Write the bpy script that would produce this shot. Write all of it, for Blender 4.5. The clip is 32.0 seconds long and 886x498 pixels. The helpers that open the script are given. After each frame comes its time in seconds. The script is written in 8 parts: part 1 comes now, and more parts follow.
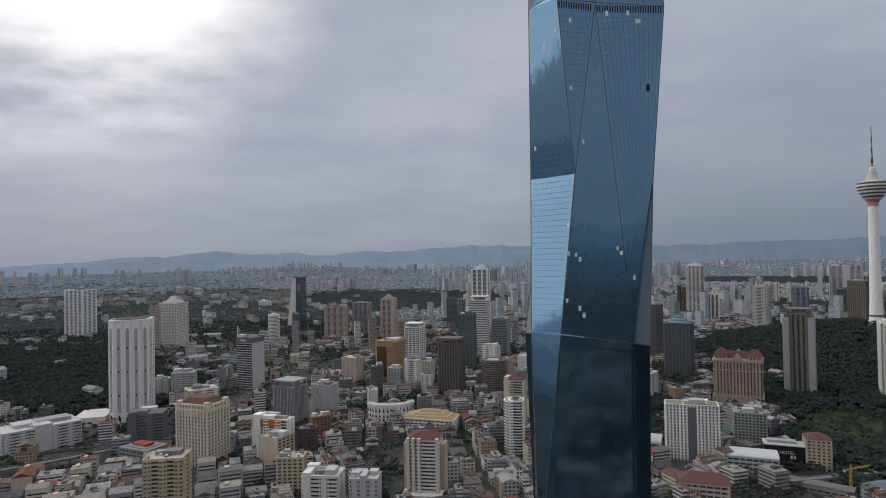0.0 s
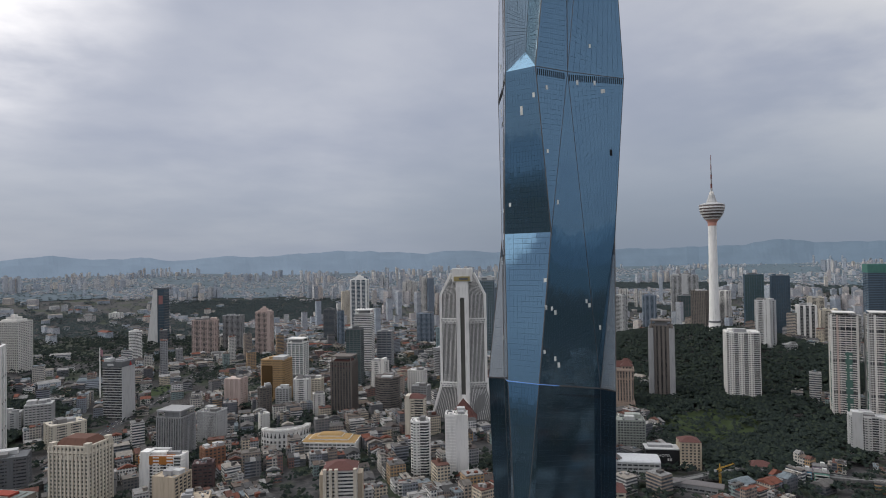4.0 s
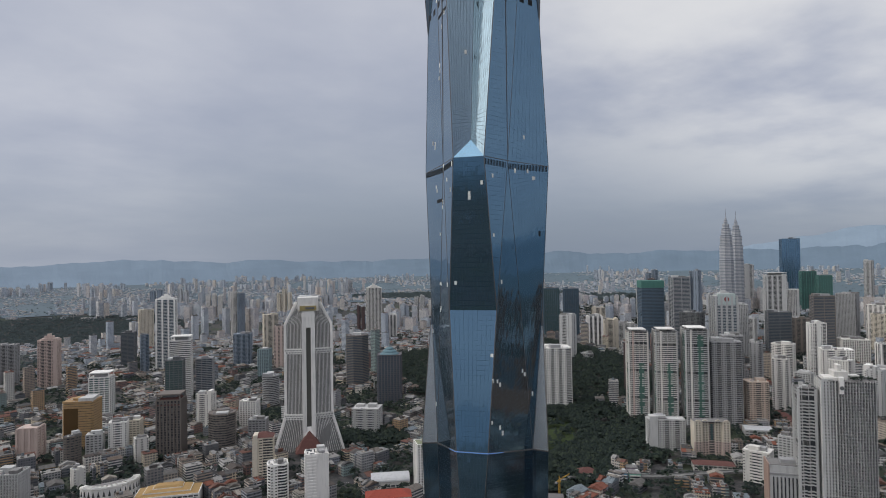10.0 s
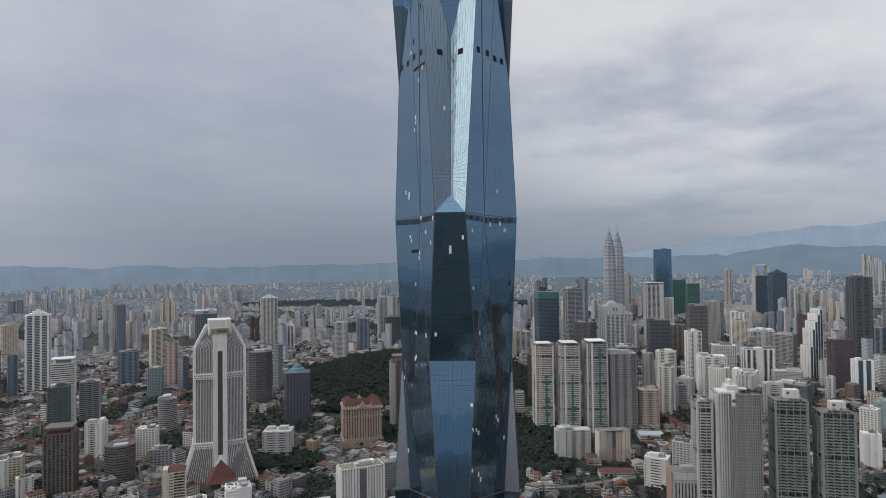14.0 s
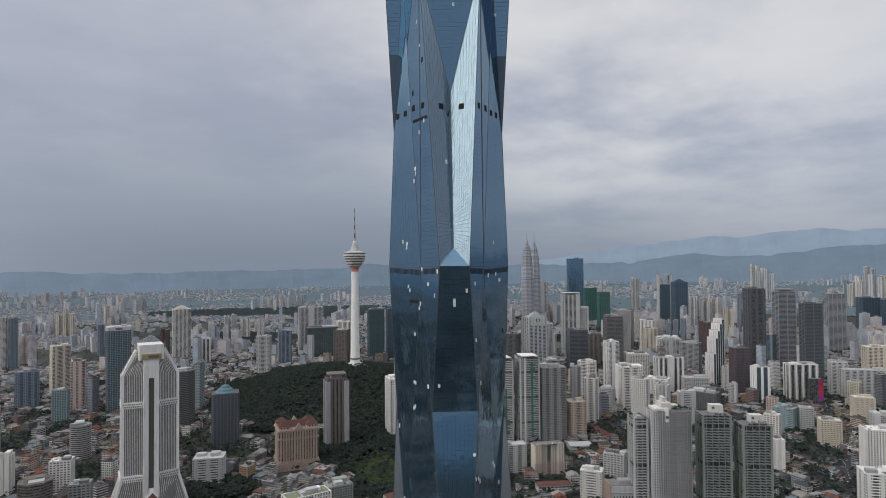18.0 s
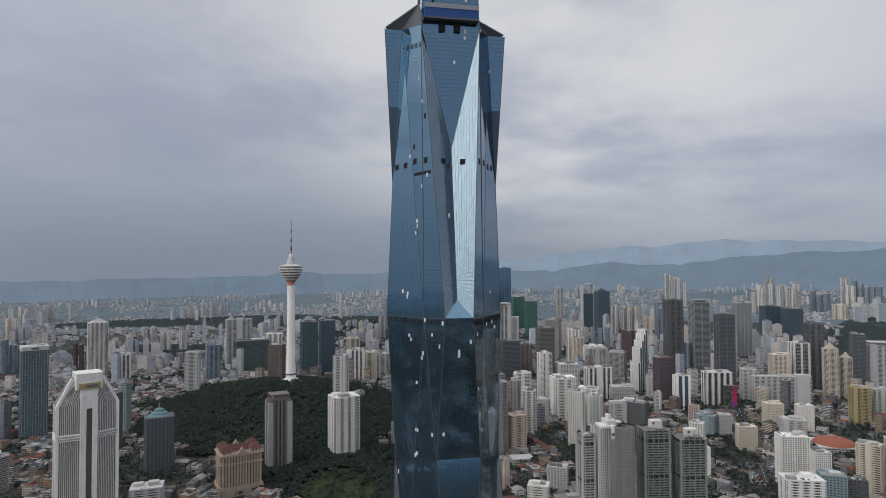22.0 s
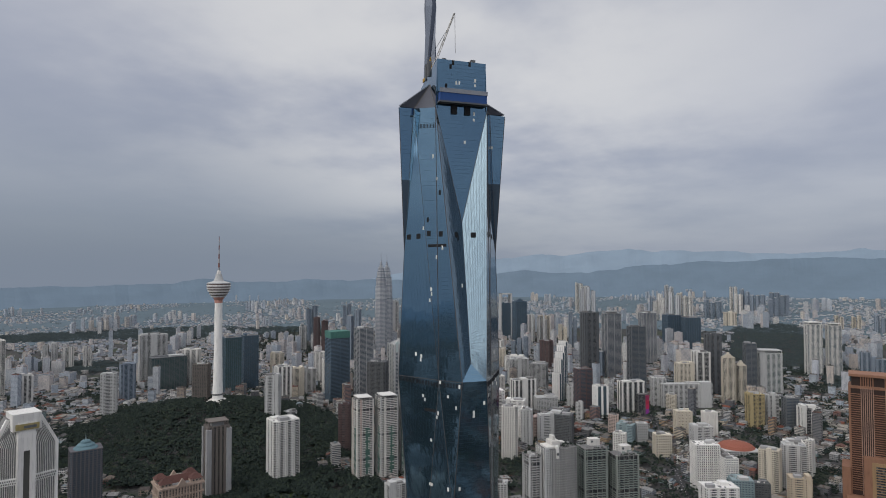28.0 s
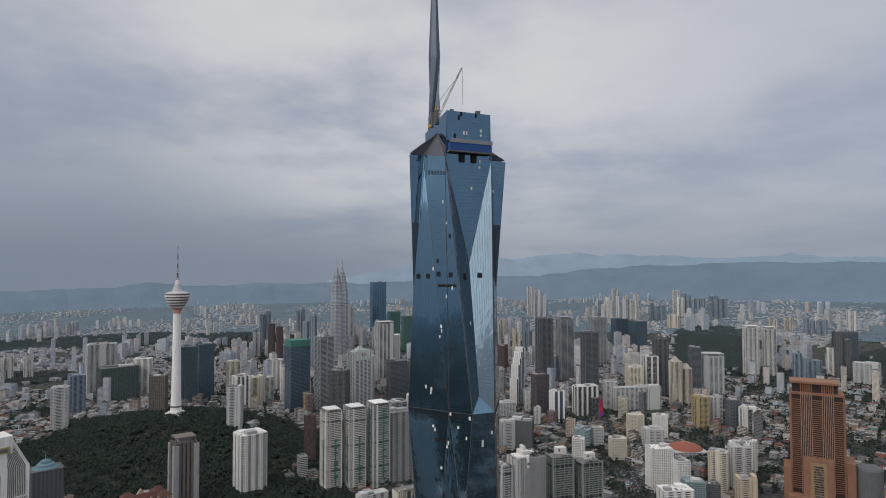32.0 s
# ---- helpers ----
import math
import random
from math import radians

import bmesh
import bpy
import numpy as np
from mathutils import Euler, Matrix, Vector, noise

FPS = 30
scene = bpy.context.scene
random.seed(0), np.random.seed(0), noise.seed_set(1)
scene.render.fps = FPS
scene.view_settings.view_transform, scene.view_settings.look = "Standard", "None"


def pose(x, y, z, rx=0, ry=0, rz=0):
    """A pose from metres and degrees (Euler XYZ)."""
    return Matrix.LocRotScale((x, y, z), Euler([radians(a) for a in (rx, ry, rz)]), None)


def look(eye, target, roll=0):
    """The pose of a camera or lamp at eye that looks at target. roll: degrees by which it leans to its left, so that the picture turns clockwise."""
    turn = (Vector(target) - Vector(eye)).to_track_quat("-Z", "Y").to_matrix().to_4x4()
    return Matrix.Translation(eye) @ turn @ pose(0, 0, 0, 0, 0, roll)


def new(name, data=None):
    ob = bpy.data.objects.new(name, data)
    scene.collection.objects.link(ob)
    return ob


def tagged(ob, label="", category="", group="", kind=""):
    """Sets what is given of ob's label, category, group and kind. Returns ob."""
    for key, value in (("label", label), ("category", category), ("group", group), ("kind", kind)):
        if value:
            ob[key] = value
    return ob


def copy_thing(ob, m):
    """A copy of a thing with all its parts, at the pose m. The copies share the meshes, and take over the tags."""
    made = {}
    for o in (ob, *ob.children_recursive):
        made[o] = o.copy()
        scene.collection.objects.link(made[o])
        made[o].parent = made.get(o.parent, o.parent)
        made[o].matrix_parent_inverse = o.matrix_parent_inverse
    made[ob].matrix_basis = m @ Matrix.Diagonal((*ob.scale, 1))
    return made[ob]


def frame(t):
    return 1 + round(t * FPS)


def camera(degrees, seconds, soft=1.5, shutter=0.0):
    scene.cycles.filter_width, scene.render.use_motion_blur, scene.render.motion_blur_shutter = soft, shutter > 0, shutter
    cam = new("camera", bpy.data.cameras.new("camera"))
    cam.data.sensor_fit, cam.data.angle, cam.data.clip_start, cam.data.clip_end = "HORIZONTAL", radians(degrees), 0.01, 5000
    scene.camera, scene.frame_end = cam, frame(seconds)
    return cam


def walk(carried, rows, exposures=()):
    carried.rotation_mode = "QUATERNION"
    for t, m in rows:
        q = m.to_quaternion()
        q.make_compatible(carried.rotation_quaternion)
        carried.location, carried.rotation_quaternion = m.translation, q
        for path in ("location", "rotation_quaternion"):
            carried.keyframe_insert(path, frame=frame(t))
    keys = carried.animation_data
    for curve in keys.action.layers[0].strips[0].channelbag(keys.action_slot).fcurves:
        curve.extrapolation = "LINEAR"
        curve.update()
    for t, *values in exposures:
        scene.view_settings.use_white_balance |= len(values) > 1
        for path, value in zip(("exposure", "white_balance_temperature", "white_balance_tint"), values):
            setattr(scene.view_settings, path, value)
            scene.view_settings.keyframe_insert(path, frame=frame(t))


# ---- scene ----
cam = camera(71.9, 32.0, 1.0)
METRES, EYE, TILT, LEAN, TURN = 438.0, 228.0, 0.0, 0.0, 0.0
ROWS = [
    (0.0, 0.0, 0.0, 0.0, 0.02, 0.88, 1.11),
    (0.5, -0.0163, -0.0006, 0.0071, -1.6, 0.87, 1.08),
    (1.0, -0.0327, -0.0008, 0.014, -3.22, 0.86, 1.05),
    (1.5, -0.0485, -0.0008, 0.0208, -4.81, 0.87, 1.02),
    (2.0, -0.0644, -0.0003, 0.0273, -6.45, 0.88, 1.01),
    (2.5, -0.0795, 0.0001, 0.0342, -8.07, 0.89, 0.98),
    (3.0, -0.0943, 0.0006, 0.0415, -9.71, 0.89, 0.97),
    (3.5, -0.1091, 0.0015, 0.0482, -11.33, 0.9, 0.95),
    (5.5, -0.1662, 0.0074, 0.0769, -17.81, 0.91, 0.97),
    (6.0, -0.18, 0.0101, 0.0837, -19.38, 0.91, 0.96),
    (6.5, -0.1941, 0.0128, 0.0902, -20.96, 0.92, 0.95),
    (7.0, -0.2072, 0.0162, 0.0975, -22.52, 0.96, 0.96),
    (7.5, -0.2213, 0.0193, 0.1037, -24.11, 0.99, 0.93),
    (8.0, -0.2344, 0.0232, 0.1105, -25.68, 1.01, 0.92),
    (8.5, -0.2477, 0.0275, 0.117, -27.25, 1.02, 0.93),
    (9.0, -0.2601, 0.0325, 0.1245, -28.79, 1.03, 0.93),
    (9.5, -0.2733, 0.0378, 0.1314, -30.33, 1.06, 0.9),
    (10.0, -0.2855, 0.0435, 0.1394, -31.74, 1.04, 0.9),
    (10.5, -0.2974, 0.0494, 0.1471, -33.11, 1.05, 0.89),
    (11.0, -0.3105, 0.0543, 0.154, -34.48, 1.07, 0.83),
    (11.5, -0.3222, 0.0609, 0.1613, -35.85, 1.09, 0.84),
    (12.0, -0.334, 0.0668, 0.1691, -37.2, 1.12, 0.83),
    (12.5, -0.3452, 0.0746, 0.1766, -38.54, 1.15, 0.86),
    (13.0, -0.3564, 0.081, 0.1845, -39.8, 1.14, 0.79),
    (13.5, -0.3682, 0.0878, 0.1922, -41.07, 1.16, 0.77),
    (14.0, -0.3813, 0.0946, 0.199, -42.25, 1.17, 0.68),
    (14.5, -0.393, 0.1022, 0.2056, -43.36, 1.23, 0.64),
    (16.5, -0.4352, 0.1382, 0.2381, -47.56, 1.27, 0.52),
    (17.0, -0.4451, 0.1477, 0.2462, -48.57, 1.28, 0.47),
    (17.5, -0.4558, 0.1563, 0.2535, -49.58, 1.33, 0.47),
    (18.0, -0.4676, 0.1647, 0.2596, -50.6, 1.38, 0.44),
    (18.5, -0.4779, 0.1737, 0.2671, -51.63, 1.44, 0.42),
    (19.0, -0.488, 0.1825, 0.2747, -52.64, 1.47, 0.39),
    (19.5, -0.498, 0.1913, 0.2823, -53.66, 1.52, 0.37),
    (20.0, -0.5075, 0.2002, 0.2903, -54.63, 1.55, 0.36),
    (20.5, -0.5186, 0.2082, 0.2969, -55.54, 1.6, 0.32),
    (21.0, -0.5281, 0.2167, 0.3047, -56.37, 1.65, 0.3),
    (21.5, -0.5386, 0.2239, 0.3122, -57.13, 1.69, 0.28),
    (22.0, -0.5484, 0.2314, 0.3199, -57.91, 1.72, 0.27),
    (22.5, -0.5586, 0.239, 0.3273, -58.68, 1.76, 0.28),
    (23.0, -0.5689, 0.2465, 0.3348, -59.47, 1.81, 0.26),
    (23.5, -0.5801, 0.2538, 0.342, -60.23, 1.83, 0.25),
    (24.0, -0.5907, 0.2611, 0.3492, -60.96, 1.84, 0.24),
    (24.5, -0.6007, 0.269, 0.3569, -61.7, 1.85, 0.24),
    (25.0, -0.6113, 0.2764, 0.3645, -62.43, 1.85, 0.21),
    (25.5, -0.6224, 0.2839, 0.3713, -63.12, 1.87, 0.2),
    (27.5, -0.6638, 0.3151, 0.4015, -65.75, 1.92, 0.14),
    (28.0, -0.6747, 0.3229, 0.4088, -66.38, 1.93, 0.12),
    (28.5, -0.6848, 0.331, 0.4165, -67.01, 1.93, 0.12),
    (29.0, -0.6968, 0.3385, 0.4234, -67.62, 1.94, 0.09),
    (29.5, -0.7077, 0.3464, 0.4307, -68.24, 1.95, 0.12),
    (30.0, -0.718, 0.3543, 0.4384, -68.85, 1.93, 0.12),
    (30.5, -0.7299, 0.3619, 0.4455, -69.48, 1.94, 0.12),
    (31.0, -0.7416, 0.3696, 0.4528, -70.08, 1.94, 0.11),
    (31.5, -0.7534, 0.377, 0.4603, -70.69, 1.93, 0.1),
    (32.0, -0.7657, 0.3849, 0.4671, -71.3, 1.92, 0.1),
]
walk(cam, [(t, pose(0, 0, EYE, TILT, LEAN, TURN) @ pose(METRES * x, METRES * y, METRES * z, 90 + pitch, roll, yaw)) for t, x, y, z, yaw, pitch, roll in ROWS],
     [(0.0, -0.05), (3.0, 0.09), (6.0, 0.15), (10.0, 0.15), (17.0, 0.09), (25.0, 0.03), (32.0, -0.04)])
scene.cycles.max_bounces = 6
# ---------------------------------------------------------------- world and sun
SUN_AZ, SUN_EL = -70.0, 38.0          # degrees from +y towards +x, and above the horizon
sun_dir = Vector((math.sin(radians(SUN_AZ)) * math.cos(radians(SUN_EL)), math.cos(radians(SUN_AZ)) * math.cos(radians(SUN_EL)), math.sin(radians(SUN_EL))))


class Nodes:
    """Small helper round a node tree."""

    def __init__(self, tree):
        self.tree = tree
        tree.nodes.clear()

    def add(self, kind, **values):
        n = self.tree.nodes.new(kind)
        for key, value in values.items():
            if key == "op":
                n.operation = value
            elif key == "blend":
                n.blend_type = value
            elif key == "dtype":
                n.data_type = value
            elif key == "sky":
                n.sky_type = value
        return n

    def link(self, a, b):
        self.tree.links.new(a, b)

    def put(self, socket, value):
        if isinstance(value, bpy.types.NodeSocket):
            self.link(value, socket)
        else:
            socket.default_value = value

    def math(self, op, a, b=0.0, c=0.0, clamp=False):
        n = self.add("ShaderNodeMath", op=op)
        n.use_clamp = clamp
        for s, v in zip(n.inputs, (a, b, c)):
            self.put(s, v)
        return n.outputs[0]

    def vmath(self, op, a, b=(0, 0, 0)):
        n = self.add("ShaderNodeVectorMath", op=op)
        self.put(n.inputs[0], a)
        self.put(n.inputs[1], b)
        return n.outputs["Value"] if op in ("DOT_PRODUCT", "LENGTH") else n.outputs[0]

    def mix(self, fac, a, b, blend="MIX"):
        n = self.add("ShaderNodeMix", dtype="RGBA", blend=blend)
        self.put(n.inputs[0], fac)
        self.put(n.inputs[6], a)
        self.put(n.inputs[7], b)
        return n.outputs[2]

    def noise(self, vec, scale, detail=4.0, rough=0.5):
        n = self.add("ShaderNodeTexNoise")
        self.link(vec, n.inputs["Vector"])
        n.inputs["Scale"].default_value, n.inputs["Detail"].default_value, n.inputs["Roughness"].default_value = scale, detail, rough
        return n.outputs["Fac"]

    def ramp(self, fac, lo, hi):
        n = self.add("ShaderNodeMapRange")
        n.interpolation_type = "SMOOTHSTEP"
        self.put(n.inputs[0], fac)
        n.inputs[1].default_value, n.inputs[2].default_value = lo, hi
        return n.outputs[0]


world = bpy.data.worlds.new("overcast_sky")
scene.world = world
world.use_nodes = True
w = Nodes(world.node_tree)
coords = w.add("ShaderNodeTexCoord").outputs["Generated"]
sky = w.add("ShaderNodeTexSky", sky="NISHITA")
sky.sun_disc, sky.sun_elevation, sky.sun_rotation = False, radians(SUN_EL), radians(SUN_AZ)
sky.dust_density = 3.0
split = w.add("ShaderNodeSeparateXYZ")
w.link(coords, split.inputs[0])
up = w.math("MAXIMUM", split.outputs[2], 0.0)
flat = w.math("ADD", up, 0.16)
deck = w.add("ShaderNodeCombineXYZ")       # the cloud deck as a plane overhead
w.link(w.math("DIVIDE", split.outputs[0], flat), deck.inputs[0])
w.link(w.math("DIVIDE", split.outputs[1], flat), deck.inputs[1])
big = w.noise(deck.outputs[0], 0.75, 5.0, 0.5)
small = w.noise(deck.outputs[0], 2.6, 6.0, 0.55)
cloud = w.math("ADD", w.math("MULTIPLY", big, 0.78), w.math("MULTIPLY", small, 0.22))
thin = w.ramp(cloud, 0.31, 0.73)
grey = w.mix(thin, (0.345, 0.380, 0.470, 1), (0.525, 0.548, 0.605, 1))


def lobe(az, el, lo, hi):
    """How near a direction of the sky lies to an azimuth and height, in degrees."""
    d = Vector((math.sin(radians(az)) * math.cos(radians(el)), math.cos(radians(az)) * math.cos(radians(el)), math.sin(radians(el))))
    return w.ramp(w.vmath("DOT_PRODUCT", coords, tuple(d)), lo, hi)


veil = w.math("MULTIPLY", lobe(66, 26, 0.80, 1.0), w.ramp(cloud, 0.36, 0.60))
grey = w.mix(veil, grey, (0.68, 0.69, 0.70, 1))
low = w.ramp(split.outputs[2], 0.0, 0.22)
grey = w.mix(low, w.mix(0.30, (0.275, 0.325, 0.405, 1), grey), grey)
rain = w.math("MULTIPLY", lobe(32, 4, 0.86, 1.0), w.math("SUBTRACT", 1.0, w.ramp(split.outputs[2], 0.03, 0.36)))
grey = w.mix(w.math("MULTIPLY", rain, 0.75), grey, (0.252, 0.296, 0.366, 1))
murk = w.math("MULTIPLY", lobe(44, 0, 0.80, 0.97), w.math("SUBTRACT", 1.0, w.ramp(split.outputs[2], 0.015, 0.13)))
grey = w.mix(w.math("MULTIPLY", murk, 0.66), grey, (0.196, 0.244, 0.312, 1))
glow = w.math("MULTIPLY", w.math("MULTIPLY", lobe(-36, 28, 0.90, 1.0), w.ramp(cloud, 0.31, 0.60)), w.ramp(split.outputs[2], 0.06, 0.32))
grey = w.mix(glow, grey, (1.75, 1.69, 1.62, 1))
side = w.math("MULTIPLY", lobe(-72, 36, 0.86, 0.985), w.ramp(cloud, 0.30, 0.50))
grey = w.mix(side, grey, (1.20, 1.18, 1.15, 1))
zen = w.ramp(split.outputs[2], 0.40, 0.95)
grey = w.mix(zen, grey, (1.10, 1.11, 1.16, 1))
both = w.mix(0.90, w.mix(1.0, sky.outputs[0], (0.10, 0.10, 0.10, 1), "MULTIPLY"), grey)
bg = w.add("ShaderNodeBackground")
w.link(w.mix(1.0, both, (1.014, 1.0, 1.004, 1), "MULTIPLY"), bg.inputs[0])
bg.inputs[1].default_value = 1.0
w.link(bg.outputs[0], w.add("ShaderNodeOutputWorld").inputs[0])

sun = new("sun", bpy.data.lights.new("sun", "SUN"))
sun.data.energy, sun.data.angle, sun.data.color = 1.0, radians(76), (0.985, 0.98, 0.96)
sun.matrix_world = look((0, 0, 900), Vector((0, 0, 900)) - sun_dir)

# ---------------------------------------------------------------- materials
MATS = {}


def wall_mat(name, color, rough=0.85, grain=0.25, stain=0.5, metal=0.0, spec=0.3, vary=0.10, scale=1.0):
    """Painted, plastered or bare wall: soft stains, streaks, fine grain, small differences from thing to thing."""
    if name in MATS:
        return MATS[name]
    m = bpy.data.materials.new(name)
    m.use_nodes = True
    n = Nodes(m.node_tree)
    p = n.add("ShaderNodeBsdfPrincipled")
    pos = n.add("ShaderNodeNewGeometry").outputs["Position"]
    stretch = n.vmath("MULTIPLY", pos, (0.35 * scale, 0.35 * scale, 0.05 * scale))
    streak = n.ramp(n.noise(stretch, 1.0, 5.0, 0.6), 0.45, 0.75)
    fine = n.noise(pos, 0.9 * scale, 4.0, 0.6)
    dark = tuple(c * 0.55 for c in color) + (1,)
    col = n.mix(n.math("MULTIPLY", streak, stain), (*color, 1), dark)
    col = n.mix(n.math("MULTIPLY", fine, grain), col, tuple(c * 0.7 for c in color) + (1,))
    rnd = n.add("ShaderNodeObjectInfo").outputs["Random"]
    hsv = n.add("ShaderNodeHueSaturation")
    n.link(col, hsv.inputs["Color"])
    n.link(n.math("MULTIPLY_ADD", rnd, 2 * vary, 1.0 - vary), hsv.inputs["Value"])
    n.link(hsv.outputs[0], p.inputs["Base Color"])
    p.inputs["Roughness"].default_value, p.inputs["Metallic"].default_value = rough, metal
    p.inputs["Specular IOR Level"].default_value = spec
    n.link(p.outputs[0], n.add("ShaderNodeOutputMaterial").inputs[0])
    MATS[name] = m
    return m


def glass_mat(name, color, rough=0.08, metal=0.75, wave=0.006, vary=0.25, grime=0.35, rooms=0.0):
    """Coated curtain-wall glass: a tinted mirror, each pane a little out of true and of its own tint."""
    if name in MATS:
        return MATS[name]
    m = bpy.data.materials.new(name)
    m.use_nodes = True
    n = Nodes(m.node_tree)
    p = n.add("ShaderNodeBsdfPrincipled")
    geo = n.add("ShaderNodeNewGeometry")
    isl = geo.outputs["Random Per Island"]
    dirt = n.noise(n.vmath("MULTIPLY", geo.outputs["Position"], (0.2, 0.2, 0.03)), 1.0, 4.0, 0.6)
    hsv = n.add("ShaderNodeHueSaturation")
    tint = n.mix(n.math("MULTIPLY", dirt, grime), (*color, 1), tuple(c * 0.6 for c in color) + (1,))
    if rooms:                                 # blinds and curtains behind some of the panes
        cell = n.add("ShaderNodeTexWhiteNoise")
        cell.noise_dimensions = "3D"
        n.link(n.vmath("FLOOR", n.vmath("MULTIPLY", geo.outputs["Position"], (0.36, 0.36, 0.28)), (0, 0, 0)), cell.inputs[0])
        tint = n.mix(n.math("MULTIPLY", n.ramp(cell.outputs[0], 0.45, 1.0), rooms), tint, (0.24, 0.235, 0.22, 1))
    n.link(tint, hsv.inputs["Color"])
    n.link(n.math("MULTIPLY_ADD", isl, vary, 1.0 - vary / 2), hsv.inputs["Value"])
    n.link(hsv.outputs[0], p.inputs["Base Color"])
    p.inputs["Metallic"].default_value, p.inputs["Roughness"].default_value = metal, rough
    bump = n.add("ShaderNodeBump")
    bump.inputs["Strength"].default_value, bump.inputs["Distance"].default_value = 0.25, wave * 10
    n.link(n.noise(geo.outputs["Position"], 0.12, 2.0, 0.4), bump.inputs["Height"])
    n.link(bump.outputs[0], p.inputs["Normal"])
    n.link(p.outputs[0], n.add("ShaderNodeOutputMaterial").inputs[0])
    MATS[name] = m
    return m


def town_mat(name, tones, glass=(0.05, 0.06, 0.075), storey=3.6, bay=3.2, sill=0.45, gap=0.35, pale=0.0):
    """Walls of the many small and distant blocks: a tone for each block, rows of dark windows in metres from the UV map."""
    if name in MATS:
        return MATS[name]
    m = bpy.data.materials.new(name)
    m.use_nodes = True
    n = Nodes(m.node_tree)
    p = n.add("ShaderNodeBsdfPrincipled")
    geo = n.add("ShaderNodeNewGeometry")
    isl = geo.outputs["Random Per Island"]
    ramp = n.add("ShaderNodeValToRGB")
    ramp.color_ramp.interpolation = "CONSTANT"
    while len(ramp.color_ramp.elements) < len(tones):
        ramp.color_ramp.elements.new(0.5)
    for i, (e, c) in enumerate(zip(ramp.color_ramp.elements, tones)):
        e.position, e.color = i / len(tones), (*c, 1)
    n.link(isl, ramp.inputs[0])
    uv = n.add("ShaderNodeTexCoord").outputs["UV"]
    sp = n.add("ShaderNodeSeparateXYZ")
    n.link(uv, sp.inputs[0])
    odd = n.math("MULTIPLY_ADD", n.math("FRACT", n.math("MULTIPLY", isl, 37.0)), 0.5, 0.75)
    fu = n.math("FRACT", n.math("DIVIDE", sp.outputs[0], n.math("MULTIPLY", odd, bay)))
    fv = n.math("FRACT", n.math("DIVIDE", sp.outputs[1], storey))
    strip = n.math("GREATER_THAN", n.math("FRACT", n.math("MULTIPLY", isl, 91.0)), 0.6)
    inu = n.math("MAXIMUM", n.math("GREATER_THAN", fu, gap), strip)
    win = n.math("MULTIPLY", inu, n.math("GREATER_THAN", fv, sill))
    win = n.math("MULTIPLY", win, n.math("GREATER_THAN", sp.outputs[1], -0.5))
    cell = n.add("ShaderNodeTexWhiteNoise")
    cell.noise_dimensions = "3D"
    cc = n.add("ShaderNodeCombineXYZ")
    n.link(n.math("FLOOR", n.math("DIVIDE", sp.outputs[0], n.math("MULTIPLY", odd, bay))), cc.inputs[0])
    n.link(n.math("FLOOR", n.math("DIVIDE", sp.outputs[1], storey)), cc.inputs[1])
    n.link(isl, cc.inputs[2])
    n.link(cc.outputs[0], cell.inputs[0])
    pane = n.mix(n.math("MULTIPLY", cell.outputs[0], 0.5), (*glass, 1), (0.22, 0.22, 0.22, 1))
    grime = n.ramp(n.noise(n.vmath("MULTIPLY", geo.outputs["Position"], (0.2, 0.2, 0.04)), 1.0, 5.0, 0.65), 0.4, 0.8)
    wall = n.mix(n.math("MULTIPLY", grime, 0.55), ramp.outputs[0], n.mix(1.0, ramp.outputs[0], (0.5, 0.48, 0.45, 1), "MULTIPLY"))
    top = n.math("LESS_THAN", sp.outputs[1], -6.0)
    deck_ = n.mix(n.math("GREATER_THAN", n.math("FRACT", n.math("MULTIPLY", isl, 53.0)), 0.62), (0.215, 0.21, 0.205, 1), (0.17, 0.115, 0.095, 1))
    n.link(n.mix(top, n.mix(win, wall, pane), deck_), p.inputs["Base Color"])
    n.link(n.math("MULTIPLY_ADD", win, -0.65, 0.85), p.inputs["Roughness"])
    n.link(p.outputs[0], n.add("ShaderNodeOutputMaterial").inputs[0])
    MATS[name] = m
    return m


def island_mat(name, tones, rough=0.9, stain=0.5, scale=0.3):
    """Roofs and foliage: one of several tones for each loose piece, with stains."""
    if name in MATS:
        return MATS[name]
    m = bpy.data.materials.new(name)
    m.use_nodes = True
    n = Nodes(m.node_tree)
    p = n.add("ShaderNodeBsdfPrincipled")
    geo = n.add("ShaderNodeNewGeometry")
    ramp = n.add("ShaderNodeValToRGB")
    ramp.color_ramp.interpolation = "CONSTANT"
    while len(ramp.color_ramp.elements) < len(tones):
        ramp.color_ramp.elements.new(0.5)
    for i, (e, c) in enumerate(zip(ramp.color_ramp.elements, tones)):
        e.position, e.color = i / len(tones), (*c, 1)
    rnd = n.math("FRACT", n.math("ADD", geo.outputs["Random Per Island"], n.add("ShaderNodeObjectInfo").outputs["Random"]))
    n.link(rnd, ramp.inputs[0])
    spot = n.ramp(n.noise(geo.outputs["Position"], scale, 6.0, 0.65), 0.35, 0.75)
    n.link(n.mix(n.math("MULTIPLY", spot, stain), ramp.outputs[0], n.mix(1.0, ramp.outputs[0], (0.4, 0.38, 0.36, 1), "MULTIPLY")), p.inputs["Base Color"])
    p.inputs["Roughness"].default_value = rough
    p.inputs["Specular IOR Level"].default_value = 0.2
    n.link(p.outputs[0], n.add("ShaderNodeOutputMaterial").inputs[0])
    MATS[name] = m
    return m


